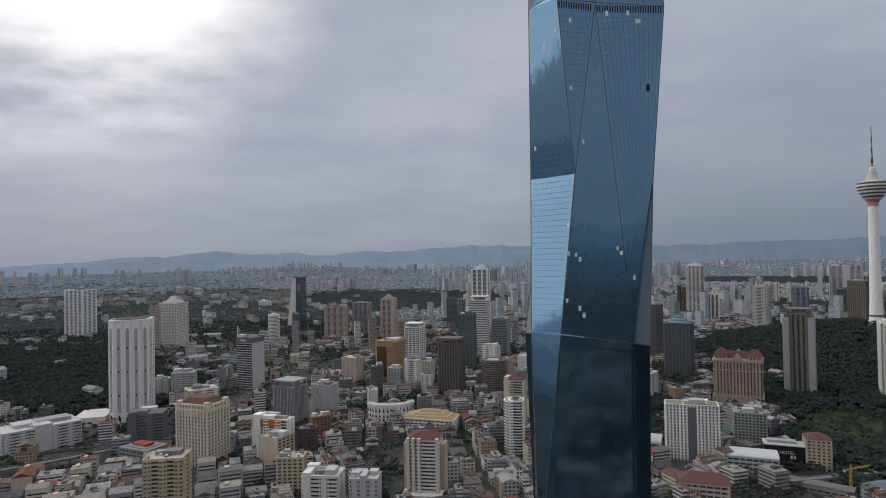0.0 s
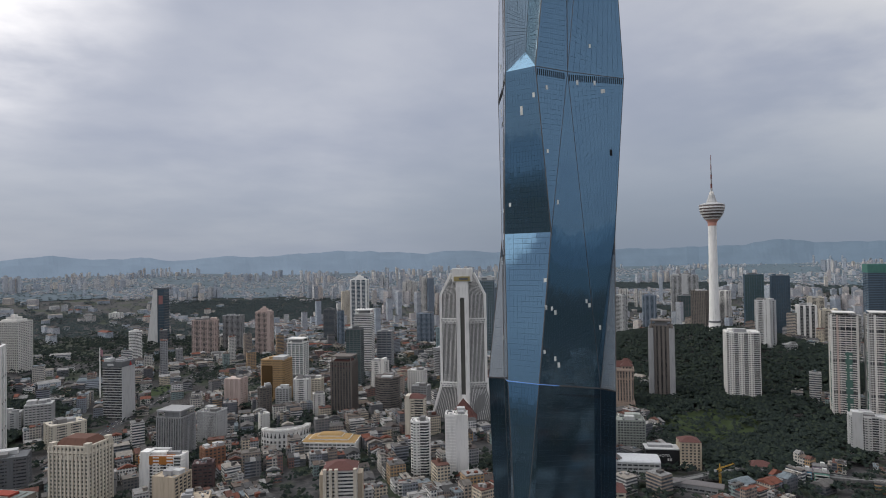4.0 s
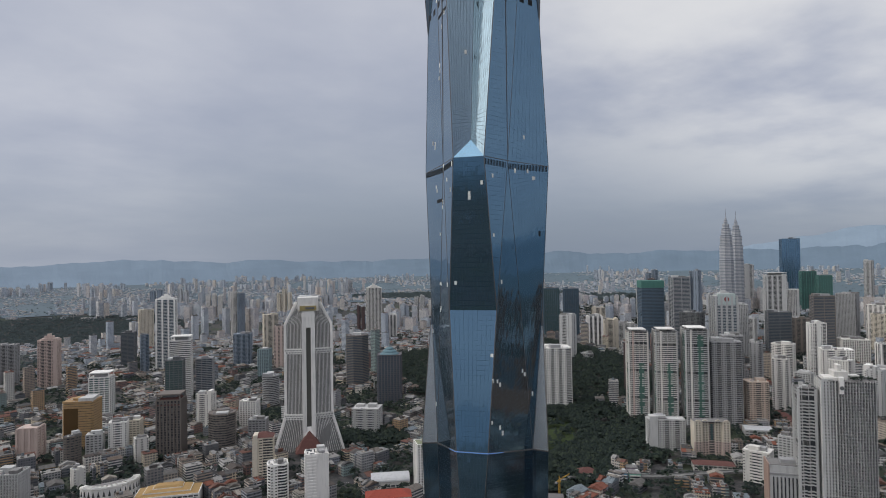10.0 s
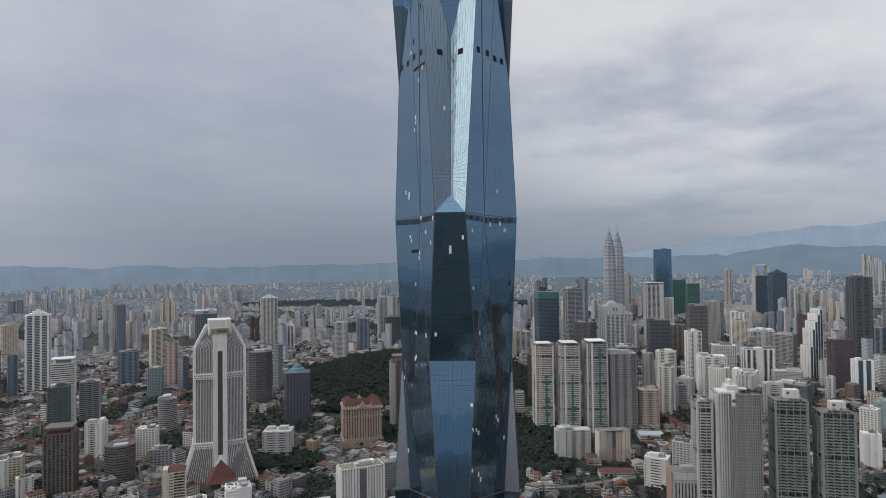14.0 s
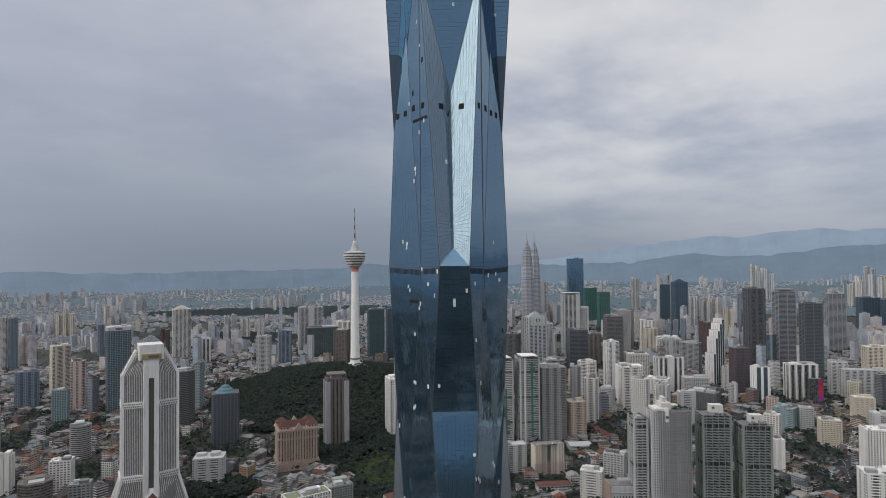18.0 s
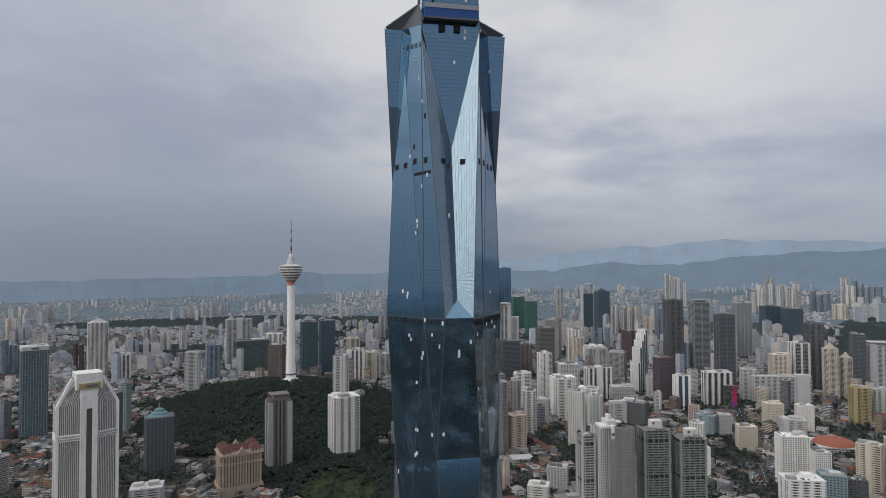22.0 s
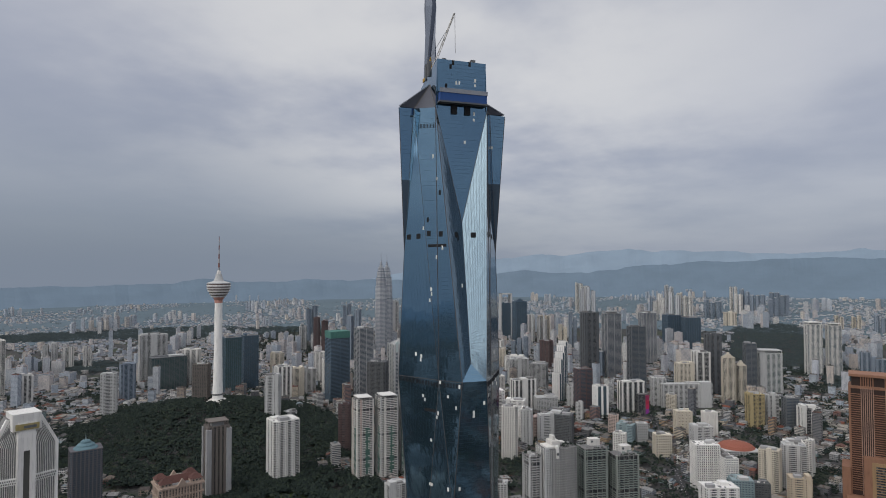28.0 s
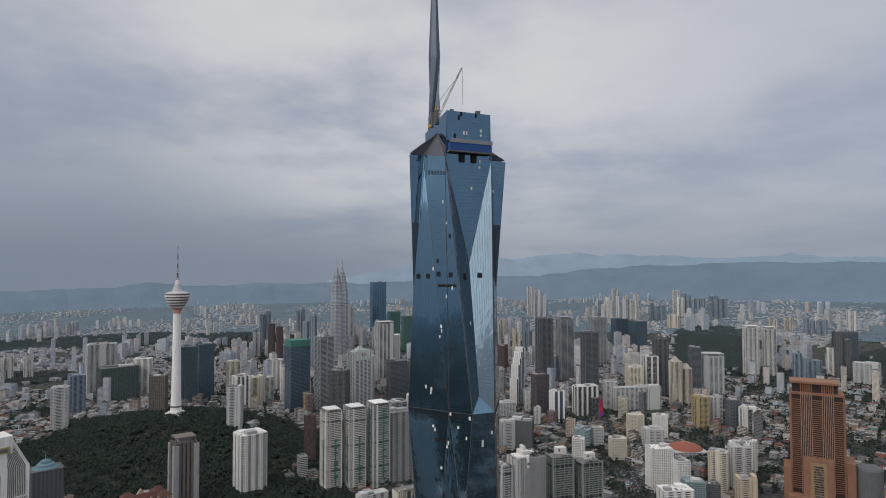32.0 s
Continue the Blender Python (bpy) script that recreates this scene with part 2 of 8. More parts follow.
WHITE = wall_mat("white_paint", (0.76, 0.745, 0.71), vary=0.14)
OFFWHITE = wall_mat("off_white_paint", (0.66, 0.64, 0.60))
CREAM = wall_mat("cream_render", (0.60, 0.545, 0.45))
BEIGE = wall_mat("beige_render", (0.49, 0.41, 0.31))
PINK = wall_mat("pink_render", (0.50, 0.40, 0.355))
GREY = wall_mat("grey_concrete", (0.33, 0.33, 0.33))
LGREY = wall_mat("pale_concrete", (0.48, 0.48, 0.47))
DGREY = wall_mat("dark_concrete", (0.13, 0.135, 0.14))
BROWN = wall_mat("brown_cladding", (0.165, 0.145, 0.130))
GOLD = wall_mat("gold_cladding", (0.34, 0.225, 0.115))
MAROON = wall_mat("maroon_cladding", (0.12, 0.082, 0.080))
ORANGE = wall_mat("orange_render", (0.265, 0.140, 0.090))
TERRA = wall_mat("terracotta_stone", (0.40, 0.31, 0.25))
REDROOF = wall_mat("red_tile_roof", (0.125, 0.058, 0.050), scale=2.0)
NAVY = wall_mat("navy_cladding", (0.080, 0.120, 0.160))
DWIN = glass_mat("dark_window_glass", (0.068, 0.075, 0.084), 0.18, 0.35, rooms=0.8)
BWIN = glass_mat("blue_window_glass", (0.125, 0.185, 0.24), 0.12, 0.55, rooms=0.35)
GWIN = glass_mat("green_window_glass", (0.11, 0.185, 0.19), 0.12, 0.55, rooms=0.35)
STEEL = wall_mat("grey_steel", (0.30, 0.31, 0.33), 0.45, metal=0.6)
ROOFTOP = wall_mat("flat_roof_screed", (0.20, 0.195, 0.19), stain=0.9)
TOWERGLASS = glass_mat("tower_glass", (0.152, 0.262, 0.360), 0.06, 0.92, 0.003, 0.07, 0.15)
SILVERGLASS = glass_mat("silver_glass", (0.225, 0.305, 0.360), 0.10, 0.92, 0.003, 0.16, 0.15)
# tower glass again, darkened to imitate the dark town mirrored low down
SHAFTGLASS = glass_mat("darkened_shaft_glass", (0.118, 0.195, 0.265), 0.08, 0.90, 0.003, 0.05, 0.12)
SKYGLASS = glass_mat("bright_blue_tower_glass", (0.17, 0.29, 0.41), 0.12, 0.75)
BLUECLAD = wall_mat("blue_steel_cladding", (0.115, 0.185, 0.255), 0.5)
GREENNET = wall_mat("green_net", (0.075, 0.19, 0.16))
TEAL = wall_mat("teal_render", (0.25, 0.32, 0.33))
SLATE = wall_mat("slate_cladding", (0.24, 0.28, 0.33))
PALEGLASS = glass_mat("pale_glass", (0.42, 0.44, 0.44), 0.25, 0.8, 0.004, 0.1)
MULLION = wall_mat("mullion_metal", (0.10, 0.135, 0.17), 0.4, metal=0.7)
FRAMELINE = wall_mat("bronze_edge_trim", (0.13, 0.12, 0.115), 0.5, metal=0.3)
# window glass for far towers, distance haze put into its tint
HAZEGLASS = glass_mat("hazed_office_glass", (0.15, 0.195, 0.245), 0.12, 0.6, rooms=0.25)


LEAF = island_mat("foliage", [(0.019, 0.029, 0.024), (0.025, 0.036, 0.028), (0.015, 0.023, 0.021), (0.033, 0.045, 0.031), (0.020, 0.030, 0.026)], 0.95, 0.35, 0.5)

# ---------------------------------------------------------------- mesh helpers
def mesh_from(name, verts, faces, material):
    me = bpy.data.meshes.new(name)
    me.from_pydata([tuple(v) for v in verts], [], faces)
    me.materials.append(material)
    me.validate()
    return me


def part(name, me, parent, label="", at=None):
    ob = new(name, me)
    ob.parent = parent
    if at is not None:
        ob.matrix_basis = at
    if label:
        ob["label"] = label
    return ob


def base(name, x, y, z=0.0, rz=0.0):
    ob = new(name)
    ob.matrix_basis = pose(x, y, z, 0, 0, rz)
    return ob


def box(x0, y0, z0, x1, y1, z1, cut=0.0):
    """Corners and faces of a box, its upright edges cut by a chamfer when asked."""
    if cut <= 0:
        v = [(x0, y0, z0), (x1, y0, z0), (x1, y1, z0), (x0, y1, z0), (x0, y0, z1), (x1, y0, z1), (x1, y1, z1), (x0, y1, z1)]
        return v, [(3, 2, 1, 0), (4, 5, 6, 7), (0, 1, 5, 4), (1, 2, 6, 5), (2, 3, 7, 6), (3, 0, 4, 7)]
    c = cut
    ring = [(x0 + c, y0), (x1 - c, y0), (x1, y0 + c), (x1, y1 - c), (x1 - c, y1), (x0 + c, y1), (x0, y1 - c), (x0, y0 + c)]
    return prism(ring, z0, z1)


def prism(ring, z0, z1, top=None):
    k = len(ring)
    top = top or ring
    v = [(x, y, z0) for x, y in ring] + [(x, y, z1) for x, y in top]
    f = [tuple(reversed(range(k))), tuple(range(k, 2 * k))] + [(i, (i + 1) % k, k + (i + 1) % k, k + i) for i in range(k)]
    return v, f


def circle(r, k=24, ry=None):
    return [(r * math.cos(2 * math.pi * i / k), (ry or r) * math.sin(2 * math.pi * i / k)) for i in range(k)]


def merge(*solids):
    v, f = [], []
    for sv, sf in solids:
        o = len(v)
        v += list(sv)
        f += [tuple(i + o for i in face) for face in sf]
    return v, f


def lathe(profile, k=28):
    v, f = [], []
    for r, z in profile:
        v += [(x, y, z) for x, y in circle(max(r, 0.01), k)]
    for j in range(len(profile) - 1):
        f += [(j * k + i, j * k + (i + 1) % k, (j + 1) * k + (i + 1) % k, (j + 1) * k + i) for i in range(k)]
    f += [tuple(reversed(range(k))), tuple(range((len(profile) - 1) * k, len(profile) * k))]
    return v, f


def beam(a, b, r):
    """A square bar from a to b."""
    a, b = Vector(a), Vector(b)
    d = (b - a).normalized()
    s = d.cross(Vector((0, 0, 1)) if abs(d.z) < 0.95 else Vector((1, 0, 0))).normalized() * r
    t = d.cross(s).normalized() * r
    v = [p + q for p in (a, b) for q in (s + t, t - s, -s - t, s - t)]
    return v, [(3, 2, 1, 0), (4, 5, 6, 7)] + [(i, (i + 1) % 4, 4 + (i + 1) % 4, 4 + i) for i in range(4)]

# ---------------------------------------------------------------- ground
MID = Vector((-60.0, 120.0, 0))
FAR = 4620.0


def rise(x, y):
    """Height of the land: flat town, the wooded hill under the broadcast tower, and the plain that climbs to the foothills."""
    dx, dy = x - MID.x, y - MID.y
    r = math.hypot(dx, dy)
    az = math.degrees(math.atan2(dx, dy))
    h = 270 + 1.15 * min(max(az, -40), 110)
    z = 0.0
    if r > 2300:
        d = r + (r - 2300) ** 2 * 0.0014
        z = h * (1 - r / d)
    hill = math.exp(-(((x - 890) / 260) ** 2 + ((y - 1280) / 320) ** 2))
    bank = math.exp(-(((x - 165) / 90) ** 2 + ((y - 905) / 90) ** 2))
    west = 30 * max(0.0, min(1.0, (-x - 380) / 350)) * max(0.0, min(1.0, (y - 850) / 350)) if r < 3200 else 30 * max(0.0, min(1.0, (-x - 380) / 350))
    return z + 70 * hill + 14 * bank + west


def ground_mat():
    m = bpy.data.materials.new("town_ground")
    m.use_nodes = True
    n = Nodes(m.node_tree)
    p = n.add("ShaderNodeBsdfPrincipled")
    pos = n.add("ShaderNodeNewGeometry").outputs["Position"]
    a = n.noise(pos, 0.012, 6.0, 0.6)
    b = n.noise(pos, 0.11, 5.0, 0.6)
    paved = n.mix(n.ramp(b, 0.4, 0.65), (0.032, 0.032, 0.034, 1), (0.072, 0.069, 0.066, 1))
    green = n.mix(b, (0.020, 0.030, 0.018, 1), (0.044, 0.056, 0.030, 1))
    n.link(n.mix(n.ramp(a, 0.50, 0.58), paved, green), p.inputs["Base Color"])
    p.inputs["Roughness"].default_value = 0.95
    n.link(p.outputs[0], n.add("ShaderNodeOutputMaterial").inputs[0])
    return m


rings = [0, 60] + [120 + 75 * i for i in range(60)]
rings = [r for r in rings if r < FAR + 60] + [FAR + 90]
SEG = 144
gv, gf = [], []
for r in rings:
    for i in range(SEG):
        a = 2 * math.pi * i / SEG
        x, y = MID.x + r * math.sin(a), MID.y + r * math.cos(a)
        gv.append((x, y, rise(x, y)))
for j in range(len(rings) - 1):
    for i in range(SEG):
        gf.append((j * SEG + i, (j + 1) * SEG + i, (j + 1) * SEG + (i + 1) % SEG, j * SEG + (i + 1) % SEG))
ground = new("ground", mesh_from("ground", gv, [tuple(reversed(f)) for f in gf], ground_mat()))
tagged(ground, "dark town ground of asphalt, paving and patchy grass", "ground", kind="structure")


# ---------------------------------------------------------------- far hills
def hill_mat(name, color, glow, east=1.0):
    """Wooded hills and plain, mist put into their colour and glow; the eastern tones are set clearer and darker than
    the western ones.
    """
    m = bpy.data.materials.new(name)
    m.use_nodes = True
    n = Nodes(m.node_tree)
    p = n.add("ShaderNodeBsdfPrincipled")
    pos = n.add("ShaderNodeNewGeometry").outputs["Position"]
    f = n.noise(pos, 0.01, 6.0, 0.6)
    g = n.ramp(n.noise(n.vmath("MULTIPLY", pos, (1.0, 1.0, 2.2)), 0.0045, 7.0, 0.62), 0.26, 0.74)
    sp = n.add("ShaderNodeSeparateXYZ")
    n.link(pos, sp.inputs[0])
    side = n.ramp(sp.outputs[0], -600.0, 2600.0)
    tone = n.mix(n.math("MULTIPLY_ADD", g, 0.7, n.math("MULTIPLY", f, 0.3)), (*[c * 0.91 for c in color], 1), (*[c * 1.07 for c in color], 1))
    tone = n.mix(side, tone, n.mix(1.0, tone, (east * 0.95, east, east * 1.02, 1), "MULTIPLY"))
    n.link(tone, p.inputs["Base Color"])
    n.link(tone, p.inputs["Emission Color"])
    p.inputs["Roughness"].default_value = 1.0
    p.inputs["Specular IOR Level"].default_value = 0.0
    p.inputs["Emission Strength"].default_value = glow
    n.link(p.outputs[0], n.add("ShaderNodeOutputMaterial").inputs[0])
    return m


def ridge(name, radius, profile, rough, seed, color, glow, label, east=0.68):
    """A long range of hills as a solid bank round the horizon; profile: azimuth and height of its crest."""
    v, f = [], []
    k = 1080
    azs, tops = [p[0] for p in profile], [p[1] for p in profile]
    for i in range(k):
        az = -180 + 360 * i / k
        a = radians(az)
        top = float(np.interp(az, azs, tops))
        top += rough * (noise.fractal(Vector((math.sin(a) * 13 + seed, math.cos(a) * 13, seed)), 0.85, 2.1, 8))
        foot = rise(MID.x + (radius - 300) * math.sin(a), MID.y + (radius - 300) * math.cos(a))
        for j, (r, t) in enumerate(((radius - 300, 0.0), (radius - 200, 0.30), (radius - 100, 0.68), (radius, 1.0), (radius + 40, 0.0))):
            wob = rough * 0.8 * noise.noise(Vector((math.sin(a) * 40, math.cos(a) * 40, j + seed))) if 0 < j < 3 else 0
            v.append((MID.x + r * math.sin(a), MID.y + r * math.cos(a), (foot - 30) * (1 - t) + top * t + wob if j < 4 else 0))
    for i in range(k):
        n = (i + 1) % k
        for j in range(4):
            f.append((n * 5 + j, n * 5 + j + 1, i * 5 + j + 1, i * 5 + j))
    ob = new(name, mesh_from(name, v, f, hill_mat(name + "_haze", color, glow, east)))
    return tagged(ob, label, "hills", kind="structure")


# crest outside -42..112 degrees is unseen, raised to darken the tower's reflections
ridge("backdrop_far_hills", FAR + 60, ((-180, 520), (-75, 440), (-42, 200), (40, 200), (50, 220), (56, 290), (63, 400), (71, 500), (80, 560), (90, 530), (100, 525), (112, 515), (180, 520)), 30, 3.7, (0.192, 0.234, 0.285), 0.52, "mountain range on the horizon, blue-grey mist in its colour", 0.86)
ridge("backdrop_near_hills", FAR - 60, ((-180, 220), (-42, 205), (-34, 230), (-20, 300), (-10, 270), (3, 318), (14, 300), (24, 285), (34, 305), (42, 340), (50, 320), (58, 330), (68, 345), (73, 410), (78, 375), (88, 460), (100, 480), (112, 475), (180, 220)), 24, 9.1, (0.150, 0.192, 0.240), 0.44, "wooded foothills behind the city, blue mist in their colour", 0.74)

# added ring sheet above the far ground; its pale glowing blue imitates haze
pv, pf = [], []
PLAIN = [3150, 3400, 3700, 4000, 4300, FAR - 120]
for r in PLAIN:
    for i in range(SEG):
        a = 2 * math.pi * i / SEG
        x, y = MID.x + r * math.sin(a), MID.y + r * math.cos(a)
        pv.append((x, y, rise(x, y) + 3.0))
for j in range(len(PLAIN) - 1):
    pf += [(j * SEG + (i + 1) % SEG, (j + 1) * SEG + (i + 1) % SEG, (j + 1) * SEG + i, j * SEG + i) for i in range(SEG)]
tagged(new("backdrop_far_plain", mesh_from("backdrop_far_plain", pv, pf, hill_mat("far_plain_haze", (0.105, 0.130, 0.148), 0.25))), "pale sheet over the far plain with haze in its colour", "plain", kind="structure")

# ---------------------------------------------------------------- the glass tower
TOWER = pose(77.66, 299.52, 0, 0, 0, 42.79)
cb, cm, cl = (-42.5, 7.9, 340.4), (-38.2, 12.2, 263.6), (-45.2, 8.0, 194.4)
db, da, mb = (0, 35.2, 339.6), (-6.0, 31.2, 262.0), (-27.4, 17.2, 339.8)
dli, dlo = (-15.9, 26.0, 189.0), (-17.9, 34.2, 189.0)
ct, dn, wi, wo = (-22.3, 17.4, 508.4), (-2.0, 32.0, 418.6), (-6.0, 26.5, 511.0), (-7.4, 37.0, 510.5)
PY, VA = (-36.3, 0, 350.1), (-22.4, 0, 436.7)
core = (-23.0, 16.4, 539.2)


def mir(p, s):
    return (p[0], p[1] * s, p[2])


skyscraper = new("skyscraper")
skyscraper.matrix_basis = TOWER
tagged(skyscraper, "supertall faceted skyscraper clad in blue mirror glass, crown still unfinished", "skyscraper")
rng = random.Random(5)


def facade(quad, rows, cols, name, singles=0, glass=None, fill=0.972, true=0.0022, lean=0.0):
    """Panes of glass over a three- or four-cornered face, each a little out of true, in a recessed grid of mullions; lean: how far the head of a pane hangs out."""
    glass = glass or TOWERGLASS
    cols = cols if singles else int(cols * 1.5)
    a, b, c, d = [Vector(p) for p in quad]        # a-b along the foot, d-c along the head

    def at(u, w):
        return a.lerp(b, u).lerp(d.lerp(c, u), w)

    def normal(u, w):
        e = 0.02
        n = (at(u + e, w) - at(u - e, w)).cross(at(u, w + e) - at(u, w - e))
        if n.length < 1e-6:
            n = (b - a + c - d).cross(d - a + c - b)
        n.normalize()
        m = at(u, w)
        return n if n.x * m.x + n.y * m.y > 0 else -n

    v, f, mv, mf = [], [], [], []
    for j in range(rows):
        for i in range(cols):
            u0, u1, w0, w1 = i / cols, (i + 1) / cols, j / rows, (j + 1) / rows
            q = [at(u0, w0), at(u1, w0), at(u1, w1), at(u0, w1)]
            if (q[0] - q[1]).length < 0.01 and (q[3] - q[2]).length < 0.01:
                continue
            nrm = normal((u0 + u1) / 2, (w0 + w1) / 2)
            mid = (q[0] + q[1] + q[2] + q[3]) / 4
            tilt = [rng.gauss(0, true) for _ in range(2)]
            corner = []
            for p, (su, sw) in zip(q, ((-1, -1), (1, -1), (1, 1), (-1, 1))):
                e = mid + (p - mid) * fill
                corner.append(e + nrm * (0.10 + su * tilt[0] + sw * (tilt[1] + lean)))
            turn = (q[1] - q[0]).cross(q[3] - q[0]).dot(nrm) < 0 or (q[2] - q[3]).cross(q[2] - q[1]).dot(nrm) < 0
            k = len(v)
            v += corner
            f.append((k + 3, k + 2, k + 1, k) if turn else (k, k + 1, k + 2, k + 3))
            k = len(mv)
            mv += [p - nrm * 0.10 for p in q]
            mf.append((k + 3, k + 2, k + 1, k) if turn else (k, k + 1, k + 2, k + 3))
    tagged(part("mullion_grid", mesh_from("mullion_grid", mv, mf, MULLION), skyscraper), kind="stuff")
    if singles:
        for face in f[:singles]:
            me = mesh_from("pane", [v[i] for i in face], [(0, 1, 2, 3)], glass)
            part("pane", me, skyscraper)
        f = f[singles:]
    if f:
        used = sorted({i for face in f for i in face})
        at_new = {o: i for i, o in enumerate(used)}
        ob = part(name, mesh_from(name, [v[i] for i in used], [tuple(at_new[i] for i in face) for face in f], glass), skyscraper)
        tagged(ob, kind="stuff")


def edge(p, q, r=0.32):
    part("edge_trim", mesh_from("edge_trim", *beam(p, q, r), FRAMELINE), skyscraper)


FLOOR = 2.35
BACK = {-1: ((6, -20, 189.0), (14, -20, 262.0), (26, -16, 339.6), (26, -16, 418.6), (24, -18, 510.5)), 1: ((8, 28, 189.0), (16, 26, 262.0), (26, 18, 339.6), (26, 18, 418.6), (24, 18, 510.5))}
n1 = int((340 - 263) / FLOOR)
for s in (1, -1):
    def P(p):
        return mir(p, s)
    facade([P(cm), P(cm), P(mb), P(cb)], n1, 6, "glass_panes")
    facade([P(cl), P(dli), P(mb), P(cm)], 62, 14, "glass_panes")
    facade([P(dli), P(da), P(db), P(mb)], 62, 9, "glass_panes")
    facade([P(dli), P(dlo), P(da), P(da)], 31, 4, "glass_panes", glass=PALEGLASS)
    facade([P(cb), P(mb), P(wi), P(ct)], 71, 9, "glass_panes")
    facade([P(mb), P(db), P(dn), P(wi)], 66, 7, "glass_panes")
    facade([P(dn), P(dn), P(wo), P(wi)], 38, 4, "glass_panes", lean=-0.05)
    facade([P(PY), P(cb), P(ct), P(VA)], 66, 6, "glass_panes", glass=SILVERGLASS, fill=0.935, true=0.004)
    for e in ((cb, cm), (cm, cl), (cb, mb), (mb, db), (db, da), (da, dli), (da, dlo), (mb, cm), (mb, dli), (cb, ct), (mb, ct), (mb, wi), (db, dn), (dn, wi), (dn, wo), (PY, VA), (VA, ct)):
        edge(P(e[0]), P(e[1]), 0.18)
    # the flanks behind the side corners
    bl, bm, bt, bh, bw = BACK[s]
    for low_a, low_b, up_b, up_a, n in ((P(dlo), bl, bm, P(da), 31), (P(da), bm, bt, P(db), 33), (P(db), bt, bh, P(dn), 33), (P(dn), bh, bw, P(wo), 38)):
        facade([low_a, low_b, up_b, up_a], n, 10, "glass_panes", lean=-0.07 if n == 38 else 0.0)
facade([mir(cm, -1), cm, cb, mir(cb, -1)], n1, 9, "glass_panes", lean=0.042)
facade([mir(cl, -1), cl, cm, mir(cm, -1)], 28, 10, "glass_panes", singles=280, lean=-0.055)
facade([mir(cb, -1), cb, PY, PY], 5, 8, "glass_panes")
facade([VA, VA, ct, mir(ct, -1)], 30, 16, "glass_panes")
facade([mir(ct, -1), ct, core, mir(core, -1)], 13, 16, "glass_panes")
for i in range(4):
    facade([BACK[-1][i], BACK[1][i], BACK[1][i + 1], BACK[-1][i + 1]], 32, 14, "glass_panes")


def on_face(quad, u, w, wide, high, out, mat, name, deep=0.0):
    """A small flat piece set on a face at a fraction of its width and height."""
    a, b, c, d = [Vector(p) for p in quad]
    m = a.lerp(b, u).lerp(d.lerp(c, u), w)
    along = (b.lerp(c, w) - a.lerp(d, w)).normalized()
    rise_ = (d.lerp(c, u) - a.lerp(b, u)).normalized()
    n = along.cross(rise_).normalized()
    if n.x * m.x + n.y * m.y < 0:
        n = -n
    along = Vector((0, 0, 1)).cross(n).normalized()
    rise_ = n.cross(along).normalized()
    p = [m + along * (sx * wide / 2) + rise_ * (sy * high / 2) + n * o for o in (-0.3, out) for sx, sy in ((-1, -1), (1, -1), (1, 1), (-1, 1))]
    f = [(4, 5, 6, 7), (0, 1, 5, 4), (1, 2, 6, 5), (2, 3, 7, 6), (3, 0, 4, 7)]
    me = mesh_from(name, p, f, mat)
    part(name, me, skyscraper)


FACE = {}
for s, k in ((-1, "D"), (1, "E")):
    for key, q in dict(a=[cm, cm, mb, cb], b=[cl, dli, mb, cm], c=[dli, da, db, mb], e=[cb, mb, wi, ct], f=[mb, db, dn, wi], g=[dn, dn, wo, wi], h=[PY, cb, ct, VA]).items():
        FACE[k + key] = [mir(p, s) for p in q]
FACE["Ck"], FACE["Cl"] = [mir(cm, -1), cm, cb, mir(cb, -1)], [mir(cl, -1), cl, cm, mir(cm, -1)]
FACE["Cn"], FACE["Cm"] = [VA, VA, ct, mir(ct, -1)], [mir(ct, -1), ct, core, mir(core, -1)]
SHEET = wall_mat("white_temporary_sheet", (0.78, 0.77, 0.72), stain=0.2)
VOID = wall_mat("dark_opening", (0.015, 0.016, 0.018), stain=0.1)
white_right = {"Da": ((0.32, 0.88), (0.25, 0.49)), "Dc": ((0.15, 0.966), (0.46, 0.966), (0.59, 0.93), (0.63, 0.93), (0.17, 0.12)),
               "Db": ((0.36, 0.864), (0.90, 0.29), (0.17, 0.42), (0.02, 0.49), (0.05, 0.20), (0.25, 0.136), (0.95, 0.27), (0.25, 0.373), (0.31, 0.10))}
white_left = {"Ea": ((0.95, 0.985), (0.10, 0.966), (0.63, 0.88), (0.22, 0.80)), "Ec": ((0.36, 0.915), (0.31, 0.90), (0.08, 0.746), (0.02, 0.576), (0.22, 0.034), (0.69, 0.10)),
              "Eb": ((0.93, 0.90), (0.97, 0.864), (0.34, 0.864), (0.98, 0.49), (0.96, 0.59), (0.93, 0.51)),
              "Ee": ((0.25, 0.73), (0.32, 0.814), (0.29, 0.475), (0.59, 0.44), (0.97, 0.322), (0.97, 0.305)), "Ef": ((0.05, 0.56), (0.05, 0.29), (0.53, 0.12), (0.39, 0.10), (0.41, 0.085))}
white_front = {"Ck": ((0.51, 0.763), (0.51, 0.735), (0.13, 0.831), (0.87, 0.18)), "Cl": ((0.05, 0.68),), "Eh": ((0.27, 0.458),), "Cn": ((0.25, 0.97), (0.24, 0.915), (0.42, 0.71)),
               "Dg": ((0.06, 0.763),), "Df": ((0.36, 0.10),), "Cm": ((0.61, 0.542), (0.55, 0.542), (0.23, 0.62), (0.23, 0.52), (0.64, 0.373))}
